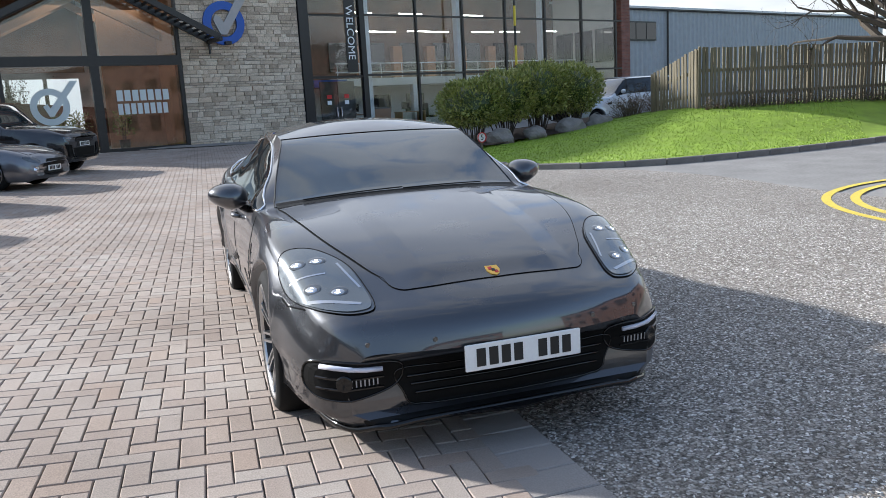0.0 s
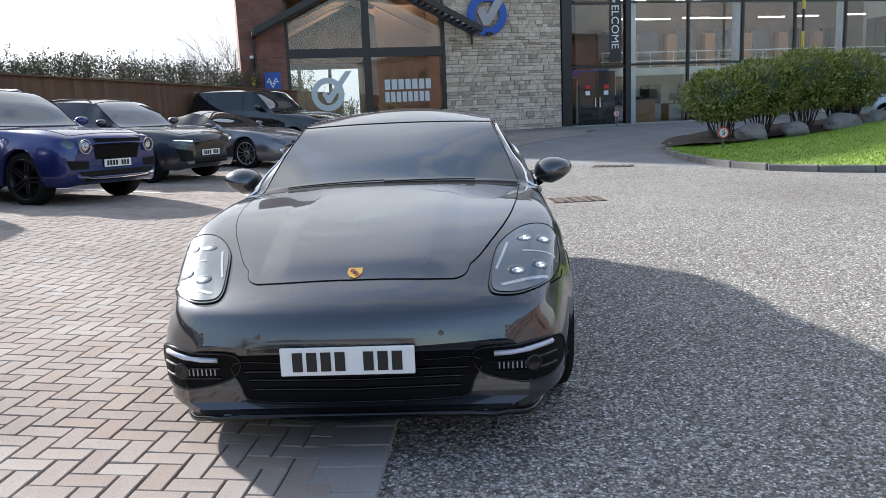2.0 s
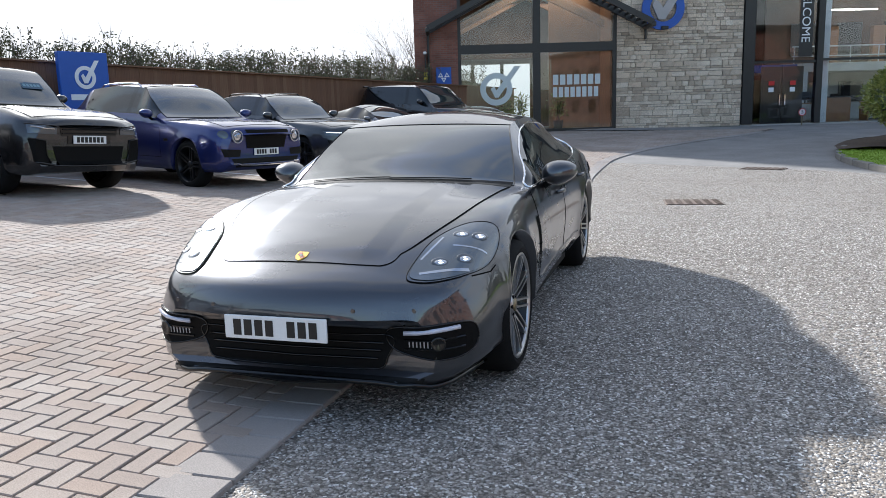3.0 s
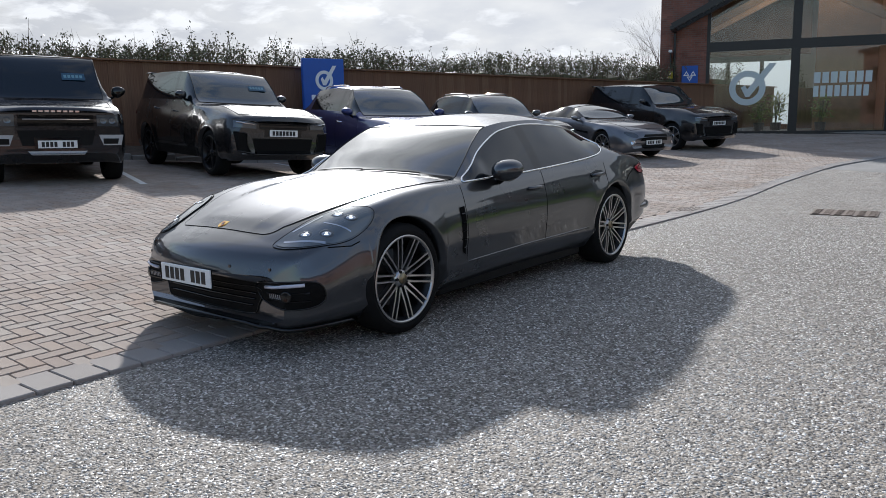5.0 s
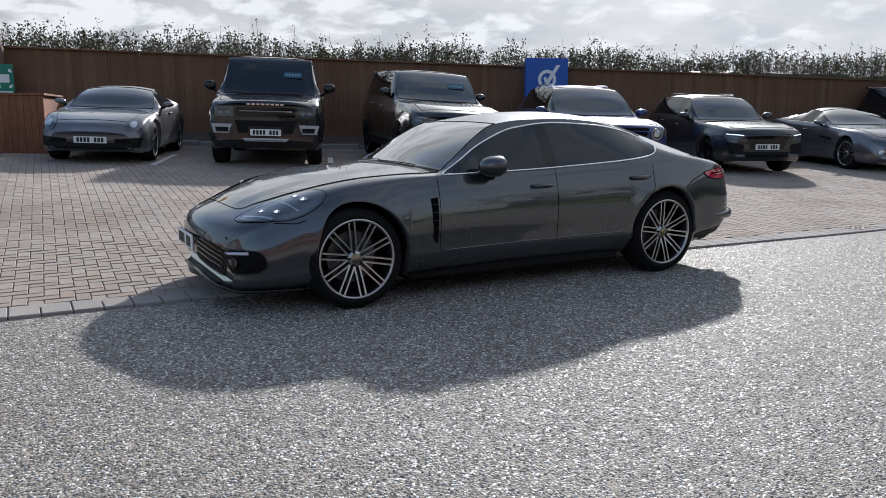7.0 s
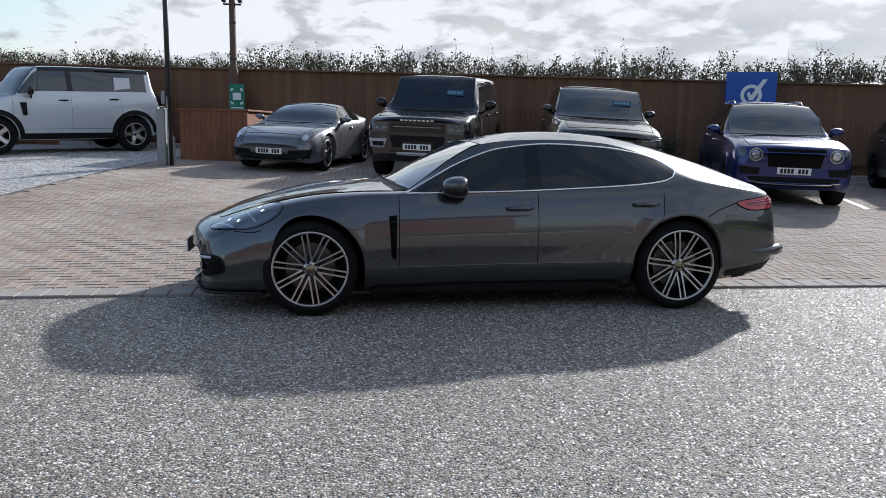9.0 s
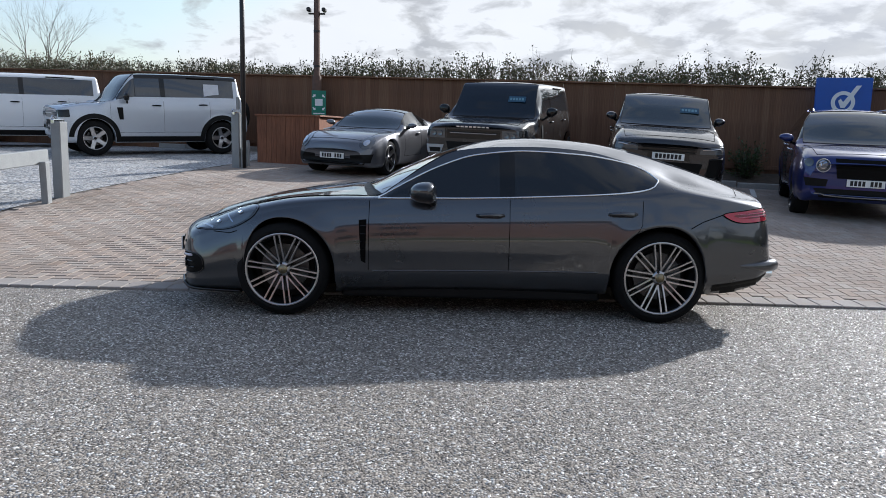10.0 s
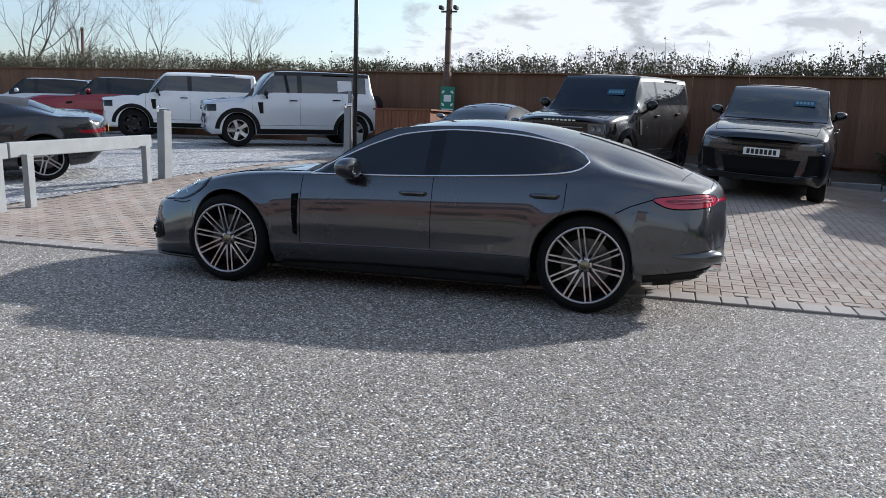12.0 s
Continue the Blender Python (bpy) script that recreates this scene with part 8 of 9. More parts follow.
def shrub(x, y, z, rx, ry, h, seed, label):
    """Clipped evergreen shrub: bare stems below, dense leaves above."""
    r = random.Random(seed)
    t = thing("shrub", pose(x, y, z), label, "shrub", "shrubs by the showroom")
    stems = bmesh.new()
    for k in range(22):
        a = r.uniform(0, 6.28)
        base = Vector((math.cos(a) * rx * 0.28 * r.random(), math.sin(a) * ry * 0.28 * r.random(), -0.12))
        tip = Vector((math.cos(a) * rx * r.uniform(0.3, 0.85), math.sin(a) * ry * r.uniform(0.3, 0.85), h * r.uniform(0.5, 0.8)))
        mid = base.lerp(tip, 0.5) + Vector((r.uniform(-0.08, 0.08), r.uniform(-0.08, 0.08), 0.06))
        tube(stems, [base, mid, tip], [0.022, 0.016, 0.008], 5)
    part("stem_growth", stems, M["bark"], t)
    lv = bmesh.new()
    centre = Vector((0, 0, h * 0.66))
    for k in range(6200):
        d = rand_dir(r)
        e = 0.82
        q = Vector([math.copysign(abs(v) ** e, v) for v in d])
        bump_ = 1 + 0.22 * noise.noise(d * 2.3 + Vector((seed, 0, 0))) + 0.13 * noise.noise(d * 6 + Vector((0, seed, 0)))
        rad = r.uniform(0.72, 1.02) ** 0.5 * bump_
        p = centre + Vector((q.x * rx, q.y * ry, q.z * h * 0.37)) * rad
        if p.z < h * 0.30 and r.random() < 0.75:
            continue
        out = Vector((d.x, d.y, d.z + 0.5)) + rand_dir(r) * 0.9
        leaf(lv, p, out.normalized(), rand_dir(r, 0.8), r.uniform(0.08, 0.15), r.uniform(0.030, 0.055))
    part("leaves", lv, M["laurel"], t)
    # solid filler inside the leaves, in the darker ivy green
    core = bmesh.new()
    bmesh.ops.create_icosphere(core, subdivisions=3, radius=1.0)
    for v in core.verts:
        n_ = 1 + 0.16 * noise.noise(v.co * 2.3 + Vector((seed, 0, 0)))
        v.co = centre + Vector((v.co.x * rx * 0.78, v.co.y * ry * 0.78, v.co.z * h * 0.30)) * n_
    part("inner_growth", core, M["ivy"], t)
    return t


for k, (x, y, rx, ry, h) in enumerate([(7.15, 17.9, 0.98, 0.9, 1.78), (8.3, 18.2, 1.0, 0.95, 1.95), (9.5, 18.4, 1.0, 0.95, 2.12), (10.75, 18.6, 0.95, 0.9, 1.98)]):
    shrub(x, y, gz(x, y) + 0.10 + 0.05 * k, rx, ry, h, 40 + k, "clipped green evergreen shrub with bare lower stems")
for k, (x, y, h) in enumerate([(13.0, 18.5, 1.0), (13.7, 18.2, 0.9), (12.4, 18.0, 0.7)]):
    r = random.Random(90 + k)
    t = thing("low_shrub", pose(x, y, gz(x, y) + 0.62), "reddish-brown straggly winter shrub by the fence", "shrub", "low shrubs")
    bm, lv = bmesh.new(), bmesh.new()
    for j in range(70):
        d = rand_dir(r, 0.9)
        tip = d * h * r.uniform(0.7, 1.1)
        tube(bm, [(0, 0, -0.3), tip * 0.5 + rand_dir(r) * 0.06, tip], [0.010, 0.006, 0.002], 3)
        for i in range(9):
            leaf(lv, tip * r.uniform(0.4, 1.0) + rand_dir(r) * 0.06, rand_dir(r), rand_dir(r, 0.6), 0.05, 0.03)
    part("stem_growth", bm, M["twig"], t)
    part("leaves", lv, M["dead_leaf"], t)

for k, (x, y, sx, sy, sz) in enumerate([(7.75, 17.2, 0.42, 0.3, 0.30), (8.9, 17.35, 0.35, 0.3, 0.22), (10.3, 17.7, 0.5, 0.35, 0.3), (11.4, 17.9, 0.45, 0.3, 0.28)]):
    bm = bmesh.new()
    bmesh.ops.create_icosphere(bm, subdivisions=3, radius=1)
    for v in bm.verts:
        n_ = 1 + 0.28 * noise.noise(v.co * 1.4 + Vector((k * 3, 0, 0))) + 0.08 * noise.noise(v.co * 5)
        v.co = Vector((v.co.x * sx, v.co.y * sy, v.co.z * sz)) * n_
    tagged(part("boulder", bm, M["boulder"], m=pose(x, y, gz(x, y) + 0.28 + 0.07 * k)), "rough grey boulder under the shrubs", "rock", "boulders")

# round speed signs on short stakes
def speed_sign(x, y, z, top):
    t = thing("speed_sign", pose(x, y, z, 0, 0, 8), "small round 5 speed sign with red rim on a stake", "sign", "speed signs")
    part("stake", one_box(-0.025, 0.025, 0.0, 0.03, -0.2, top), M["picket"], t)
    bm = bmesh.new()
    lathe(bm, [(0.0, 0.0), (0.0, 0.135), (-0.012, 0.135), (-0.012, 0.0)], axis="z", sides=28)
    d = part("disc", bm, M["sign_white"], t, m=pose(0, -0.006, top, 90, 0, 0) @ pose(0, 0, 0.0))
    part("rim", ring_bm(0.137, 0.112, -0.024, -0.008, sides=32), M["sign_red"], t, m=pose(0, 0, top))
    cu = bpy.data.curves.new("five", "FONT")
    cu.body, cu.size, cu.extrude = "5", 0.20, 0.002
    cu.align_x, cu.align_y = "CENTER", "CENTER"
    o = new("figure", cu)
    o.parent, o.matrix_basis = t, pose(0, -0.025, top, 90, 0, 0)
    cu.materials.append(M["ink"])


speed_sign(6.51, 15.65, gz(6.5, 15.65) + 0.12, 0.34)
q = fx(6.75, -0.9, 0)
speed_sign(q.x, q.y, gz(q.x, q.y) - 0.02, 0.5)

# picket fence on the bank
def pickets(name, pts, h0, h1, z0, z1, sloped):
    f = tagged(new(name), "weathered vertical-board picket fence on the grass bank", "fence", "picket fences")
    a, b_ = Vector(pts[0]), Vector(pts[1])
    d = (b_ - a)
    n = int(d.length / 0.125)
    ang = math.degrees(math.atan2(d.y, d.x))
    r = random.Random(5)
    me = mesh_of("picket", one_box(-0.042, 0.042, -0.012, 0.012, 0, 1), M["picket"])
    for k in range(n + 1):
        t = k / n
        p = a + d * t
        o = new("picket", me)
        o.parent = f
        o.matrix_basis = pose(p.x, p.y, z0 + (z1 - z0) * t - 0.1, r.uniform(-0.6, 0.6), r.uniform(-0.8, 0.8), ang) @ Matrix.Diagonal((1, 1, h0 + (h1 - h0) * t + 0.1 + r.uniform(-0.015, 0.015), 1))
    for u in (0.2, 0.6):
        bm = bmesh.new()
        zz = [z0 + h0 * u, z1 + h1 * u]
        vs = []
        for p, z in ((a, zz[0]), (b_, zz[1])):
            vs.append([bm.verts.new((p.x - d.normalized().y * o_, p.y + d.normalized().x * o_, z + h)) for o_, h in ((0.014, 0), (0.06, 0), (0.06, 0.09), (0.014, 0.09))])
        for i in range(4):
            bm.faces.new((vs[0][i], vs[0][(i + 1) % 4], vs[1][(i + 1) % 4], vs[1][i]))
        part("rail", bm, M["picket"], f)
    for k in range(int(d.length / 1.8) + 1):
        p = a + d * min(1, k * 1.8 / d.length)
        o = part("post", one_box(-0.05, 0.05, 0.06, 0.16, -0.2, (h0 if k == 0 else h1) * 0.97), M["picket"], f, m=pose(p.x, p.y, z0 + (z1 - z0) * min(1, k * 1.8 / d.length), 0, 0, ang))


pickets("picket_fence", ((12.85, 17.2), (13.15, 15.3)), 1.15, 1.75, 0.92, 0.98, True)
pickets("picket_fence", ((13.15, 15.3), (19.4, 14.45)), 1.72, 1.62, 0.98, 1.0, False)
# scrub along the foot of the fence
sc = tagged(new("fence_scrub"), "dry scrub and ivy along the foot of the picket fence", "scrub", kind="stuff")
r = random.Random(77)
bm, lv = bmesh.new(), bmesh.new()
for k in range(420):
    t = r.random()
    p = Vector((13.1 + 6.2 * t, 15.15 - 0.85 * t - r.uniform(0, 0.35), 0.92))
    d = rand_dir(r, 1.1)
    tip = p + d * r.uniform(0.15, 0.7) * (1.2 if 0.05 < t < 0.35 else 0.8)
    tube(bm, [p, tip], [0.006, 0.002], 3)
    for i in range(5):
        leaf(lv, p.lerp(tip, r.random()) + rand_dir(r) * 0.05, rand_dir(r), rand_dir(r, 0.6), 0.05, 0.03)
part("stem_growth", bm, M["twig"], sc)
part("leaves", lv, M["dead_leaf"], sc)

# telegraph pole beyond the hedge
tp = thing("telegraph_pole", pose(-28.0, -25.2, 0.6, 0, 0, 40), "weathered wooden telegraph pole with two cross arms", "telegraph pole")
bm = bmesh.new()
tube(bm, [(0, 0, -0.3), (0, 0, 5.3)], [0.11, 0.075], 8)
part("pole", bm, M["mast"], tp, smooth=True)
for z in (4.95, 5.15):
    part("cross_arm", one_box(-0.55, 0.55, -0.05, 0.05, z - 0.05, z + 0.05, 0.01), M["mast"], tp)

# old ivy-clad tree at the end of the picket fence
t = bare_tree(19.6, 14.2, 6.2, 17, 6, (-0.05, 0, 1), "old bare tree with an ivy-clad trunk beside the picket fence", 0.26, 0.85, z=0.9)
r = random.Random(23)
bm = bmesh.new()
for k, (dx, dy, dz, z0, ln) in enumerate([(-0.72, 0.66, 0.12, 1.75, 1.9), (-0.66, 0.60, 0.42, 2.0, 1.8), (-0.50, 0.55, 0.75, 2.2, 1.7), (-0.75, 0.30, 0.50, 2.1, 1.6), (0.3, -0.3, 0.9, 2.1, 1.6)]):
    grow(bm, r, Vector((0, 0, z0)), Vector((dx, dy, dz)).normalized(), ln, 0.10, 5, 0.75)
part("crown", bm, M["bark"], t)
lv = bmesh.new()
r = random.Random(19)
for k in range(2600):
    z = r.uniform(-0.1, 2.2)
    a = r.uniform(0, 6.28)
    rad = 0.34 - 0.05 * z + r.uniform(-0.05, 0.09)
    leaf(lv, Vector((math.cos(a) * rad, math.sin(a) * rad, z)), Vector((math.cos(a), math.sin(a), r.uniform(-0.5, 0.6))).normalized(), rand_dir(r, 0.7), 0.08, 0.06)
part("ivy", lv, M["ivy"], t, "dark green ivy on the trunk")

# yellow lines and the second kerbed island
def bent_line(name, centre, radius, a0, a1, width, lift, material, label):
    bm = bmesh.new()
    rows = []
    for k in range(41):
        a = radians(a0 + (a1 - a0) * k / 40)
        row = []
        for rr in (radius - width / 2, radius + width / 2):
            x, y = centre[0] + rr * math.cos(a), centre[1] + rr * math.sin(a)
            row.append(bm.verts.new((x, y, gz(x, y) + lift)))
        rows.append(row)
    for p, q_ in zip(rows, rows[1:]):
        bm.faces.new((p[0], p[1], q_[1], q_[0]))
    bmesh.ops.recalc_face_normals(bm, faces=bm.faces)
    if sum(f.normal.z for f in bm.faces) < 0:
        bmesh.ops.reverse_faces(bm, faces=bm.faces)
    return tagged(part(name, bm, material), label, "road marking", kind="structure")


IC = (9.5, 1.9)
bent_line("yellow_line_outer", IC, 3.55, 88, 212, 0.12, 0.006, M["road_yellow"], "curved yellow no-parking line")
bent_line("yellow_line_inner", IC, 3.20, 88, 212, 0.12, 0.006, M["road_yellow"], "curved yellow no-parking line")
bm = bmesh.new()
vs = [bm.verts.new((IC[0] + 2.62 * math.cos(radians(a)), IC[1] + 2.62 * math.sin(radians(a)), gz(IC[0], IC[1]) + 0.10)) for a in range(0, 360, 10)]
bm.faces.new(vs)
tagged(part("grass_island", bm, M["field"]), "small kerbed grass island at the bend", "lawn", kind="structure")
k2 = tagged(new("island_kerb"), "curved pale concrete kerb round the grass island", "kerb", kind="structure")
for a in range(0, 360, 10):
    ca = radians(a + 5)
    x, y = IC[0] + 2.70 * math.cos(ca), IC[1] + 2.70 * math.sin(ca)
    o = part("kerb_stone", one_box(-0.232, 0.232, -0.07, 0.07, -0.12, 0.12, 0.018), M["concrete"], k2)
    o.matrix_basis = pose(x, y, gz(x, y), 0, 0, a + 95)

# iron covers in the road
def iron_cover(x, y, rx, ry, ang, label):
    t = thing("manhole_cover", pose(x, y, gz(x, y) + 0.004, 0, 0, ang), label, "manhole cover", "iron covers")
    part("frame", one_box(-rx, rx, -ry, ry, -0.03, 0.004, 0.004), M["iron"], t)
    for i in range(6):
        for j in range(5):
            u, v = -rx + 2 * rx * (i + 0.5) / 6, -ry + 2 * ry * (j + 0.5) / 5
            part("stud", one_box(u - rx * 0.10, u + rx * 0.10, v - ry * 0.12, v + ry * 0.12, 0.004, 0.012), M["iron"], t)


iron_cover(1.95, 7.8, 0.40, 0.30, 6, "rusty rectangular iron cover in the chippings")
iron_cover(3.4, 13.1, 0.42, 0.24, -18, "iron drain cover in the tarmac drive")
iron_cover(0.02, 7.2, 0.30, 0.16, 90, "iron drain grate at the paving edge")

def bed_bush(x, y, r_, h, seed):
    r = random.Random(seed)
    t = thing("bush", pose(x, y, gz(x, y) + 0.20), "small dark green bush at the foot of the fence", "shrub")
    lv, st = bmesh.new(), bmesh.new()
    for k in range(34):
        d = rand_dir(r, 0.9)
        d.z = abs(d.z)
        tip = Vector((d.x * r_, d.y * r_, 0.10 + d.z * h)) * r.uniform(0.75, 1.1)
        mid = tip * 0.5 + rand_dir(r) * 0.04
        tube(st, [(0, 0, -0.08), mid, tip], [0.009, 0.006, 0.002], 4)
        for i in range(34):
            q = mid.lerp(tip, r.uniform(-0.5, 1.05)) + rand_dir(r) * 0.07
            leaf(lv, q, (d + rand_dir(r) * 0.9).normalized(), rand_dir(r, 0.8), r.uniform(0.05, 0.10), r.uniform(0.02, 0.035))
    part("stem_growth", st, M["bark"], t)
    part("leaves", lv, M["ivy"], t)


bed_bush(-11.02, 8.22, 0.46, 0.72, 71)

# white bay lines
for k, (x, y, l) in enumerate([(-9.0, 0.35, 2.2), (-7.9, 3.15, 2.4), (-9.1, 7.62, 2.1), (-6.0, 9.4, 2.4)]):
    bm = bmesh.new()
    rows = []
    for i in range(9):
        s_ = -l / 2 + l * i / 8
        c_ = Vector((x + h20.x * s_, y + h20.y * s_))
        rows.append([bm.verts.new((c_.x - h20.y * o_, c_.y + h20.x * o_, gz(c_.x - h20.y * o_, c_.y + h20.x * o_) + 0.018)) for o_ in (-0.05, 0.05)])
    for p, q_ in zip(rows, rows[1:]):
        bm.faces.new((p[0], q_[0], q_[1], p[1]))
    bmesh.ops.recalc_face_normals(bm, faces=bm.faces)
    if sum(f.normal.z for f in bm.faces) < 0:
        bmesh.ops.reverse_faces(bm, faces=bm.faces)
    tagged(part("bay_line_%d" % (k + 1), bm, M["road_white"]), "worn white parking bay line on the paving", "road marking", kind="structure")

# ---- rail, posts, lamp poles at the gravel lot ----
def lot_post(x, y, h, w, label, lock):
    t = thing("gate_post", pose(x, y, gz(x, y), 0, 0, -14), label, "post", "gate posts")
    part("post", one_box(-w / 2, w / 2, -w / 2, w / 2, -0.2, h, 0.012), M["grey_wood"], t)
    if lock:
        part("bracket", one_box(-w / 2 - 0.01, w / 2 + 0.05, -0.03, 0.03, h - 0.03, h + 0.03, 0.008), M["chrome"], t)
        bm = bmesh.new()
        tube(bm, [(0.0, -0.05, h + 0.03), (0.05, -0.06, h + 0.08), (0.10, -0.05, h + 0.03)], 0.012, 6)
        part("padlock", bm, M["chrome"], t)


lot_post(-4.72, -4.46, 1.12, 0.17, "weathered grey square timber gate post with steel hasp", True)
lot_post(-9.35, -3.05, 1.12, 0.17, "weathered grey square timber gate post by the lamp pole", True)
lot_post(-9.75, -2.95, 0.55, 0.10, "short grey timber post", False)
rail_z = gz(-4.3, -4.5)
rail = thing("vehicle_rail", pose(-4.40, -4.50, rail_z, 0, 2.5, -4), "low weathered grey timber knee rail with posts", "rail")
part("bar", one_box(0.0, 2.72, -0.05, 0.05, 0.56, 0.76, 0.01), M["grey_wood"], rail)
part("bar", one_box(2.74, 5.2, -0.05, 0.05, 0.55, 0.75, 0.01), M["grey_wood"], rail)
for u in (0.22, 2.50, 2.98, 5.0):
    part("post", one_box(u - 0.06, u + 0.06, 0.055, 0.155, -0.3, 0.60, 0.01), M["grey_wood"], rail)

pole = thing("lamp_pole", pose(-9.30, -3.02, gz(-9.3, -3.02)), "thin dark metal pole beside the gate post", "pole")
bm = bmesh.new()
tube(bm, [(0.0, 0.12, 0), (0.0, 0.12, 5.2)], 0.05, 10)
part("shaft", bm, M["frame"], pole, smooth=True)
bm = bmesh.new()
tube(bm, [(0.09, 0.10, 0.0), (0.09, 0.10, 1.35)], 0.012, 6)
part("conduit", bm, M["grey_wood"], pole)
part("lamp_head", one_box(-0.12, 0.5, 0.02, 0.22, 5.18, 5.28, 0.02), M["frame"], pole)
part("chain_hook", one_box(0.04, 0.12, 0.0, 0.06, 1.2, 1.45, 0.01), M["grey_wood"], pole)

mast = thing("timber_mast", pose(-14.3, -2.2, gz(-14.3, -2.2)), "brown timber mast with cameras and a green sign", "pole")
bm = bmesh.new()
tube(bm, [(0, 0, -0.1), (0, 0, 2.05), (0, 0, 2.1), (0, 0, 4.6)], [0.12, 0.12, 0.085, 0.08], 12)
part("shaft", bm, M["mast"], mast, smooth=True)
for sg in (-1, 1):
    part("security_camera", one_box(-0.06, 0.2, sg * 0.2 - 0.05, sg * 0.2 + 0.05, 3.72, 3.82, 0.02), M["frame"], mast, "small dark security camera")
part("bracket", one_box(-0.03, 0.03, -0.22, 0.22, 3.66, 3.70), M["frame"], mast)
for z in (2.3, 3.2, 4.2):
    bm = bmesh.new()
    lathe(bm, [(z, 0.088), (z + 0.05, 0.088), (z + 0.05, 0.075)], axis="z", sides=14)
    part("clamp", bm, M["frame"], mast)
gs = thing("assembly_sign", pose(-14.12, -2.12, 0, 0, 0, 8), "green assembly point sign with white figures of arrows", "sign")
part("board", one_box(0.0, 0.02, -0.19, 0.19, 1.80, 2.50, 0.004), M["sign_green"], gs)
for y, z, rz_ in ((-0.12, 2.36, 45), (0.12, 2.36, -45), (-0.12, 2.02, 135), (0.12, 2.02, -135)):
    bm = bmesh.new()
    prism(bm, [(-0.018, -0.05), (0.018, -0.05), (0.018, 0.0), (0.045, 0.0), (0, 0.05), (-0.045, 0.0), (-0.018, 0.0)], -0.002, 0.002)
    part("arrow", bm, M["sign_white"], gs, m=pose(0.024, y, z, 0, 0, 90) @ pose(0, 0, 0, 0, rz_, 0))
part("panel_bar", one_box(0.0215, 0.024, -0.10, 0.10, 2.10, 2.28), M["sign_white"], gs)
for z in (1.90, 1.85):
    part("caption_bar", one_box(0.0215, 0.024, -0.15, 0.15, z - 0.015, z + 0.012), M["sign_white"], gs)

# red-stained timber enclosure
en = thing("timber_enclosure", pose(-10.6, -2.25, gz(-10.6, -2.25), 0, 0, -14), "red-brown stained vertical-board timber enclosure", "enclosure")
k = 0
for y0, n_ in ((-0.72, 13),):
    for i in range(n_):
        part("board", one_box(0.02, 0.04 + 0.004 * (i % 2), y0 + i * 0.115, y0 + 0.110 + i * 0.115, -0.1, 1.06), M["planter"], en)
for i in range(13):
    part("board", one_box(-1.55 + i * 0.12, -1.435 + i * 0.12, -0.742 - 0.003 * (i % 2), -0.722, -0.1, 1.06), M["planter"], en)
part("top_rail", one_box(-1.6, 0.07, -0.77, 0.80, 1.06, 1.10, 0.006), M["planter"], en)
part("back_panel", one_box(-1.55, 0.0, 0.70, 0.74, -0.1, 1.06), M["planter"], en)

# blue totem sign in front of the fence
fs = thing("blue_sign", pose(-10.45, 9.95, gz(-10.45, 9.95), 0, 0, -17), "tall blue sign board with a white ring and tick", "sign")
part("board", one_box(-0.06, 0.06, -0.56, 0.56, 0.2, 2.48, 0.012), M["blue_sign"], fs)
part("ring", ring_bm(0.24, 0.16, -0.006, 0.006), M["sign_white"], fs, m=pose(0.068, 0, 1.95, 0, 0, 90))
bm = bmesh.new()
prism(bm, [(-0.10, 0.03), (-0.04, -0.12), (0.04, -0.12), (0.34, 0.36), (0.24, 0.36), (0.0, 0.0), (-0.05, 0.08)], -0.006, 0.006)
part("tick", bm, M["sign_white"], fs, m=pose(0.076, 0, 1.95, 0, 0, 90))
part("caption_bar", one_box(0.061, 0.068, -0.36, 0.36, 1.48, 1.60), M["sign_white"], fs)
for sg in (-1, 1):
    part("leg", one_box(-0.03, 0.03, sg * 0.4 - 0.03, sg * 0.4 + 0.03, -0.2, 0.21), M["frame"], fs)

# yellow and black pole before the glass hall
q = fx(14.0, -2.6, 0)
yp = thing("banded_pole", pose(q.x, q.y, gz(q.x, q.y)), "tall slim yellow and black banded pole", "pole")
for k in range(9):
    bm = bmesh.new()
    lathe(bm, [(k * 0.85, 0.0), (k * 0.85, 0.055), (k * 0.85 + 0.85, 0.055), (k * 0.85 + 0.85, 0.0)], axis="z", sides=10)
    part("band", bm, M["post_yellow"] if k % 2 else M["frame"], yp)

# purple pop-up board and timber counter inside the entrance
q = fx(7.3, 1.2, 0.03)
pb = thing("popup_board", pose(q.x, q.y, q.z, 0, 0, 17), "purple pop-up board inside the entrance", "sign")
part("board", one_box(-0.22, 0.22, -0.02, 0.02, 0.05, 1.6), M["purple"], pb)
part("foot", one_box(-0.25, 0.25, -0.12, 0.12, 0.0, 0.05), M["frame"], pb)
q = fx(9.2, 1.6, 0.03)
ct = thing("counter", pose(q.x, q.y, q.z, 0, 0, 17), "pale timber reception counter behind the glass", "counter")
part("front", one_box(-0.5, 0.5, -0.3, 0.3, 0.0, 0.95), M["indoor_wood"], ct)
part("top", one_box(-0.55, 0.55, -0.35, 0.35, 0.95, 1.0), M["frame"], ct)
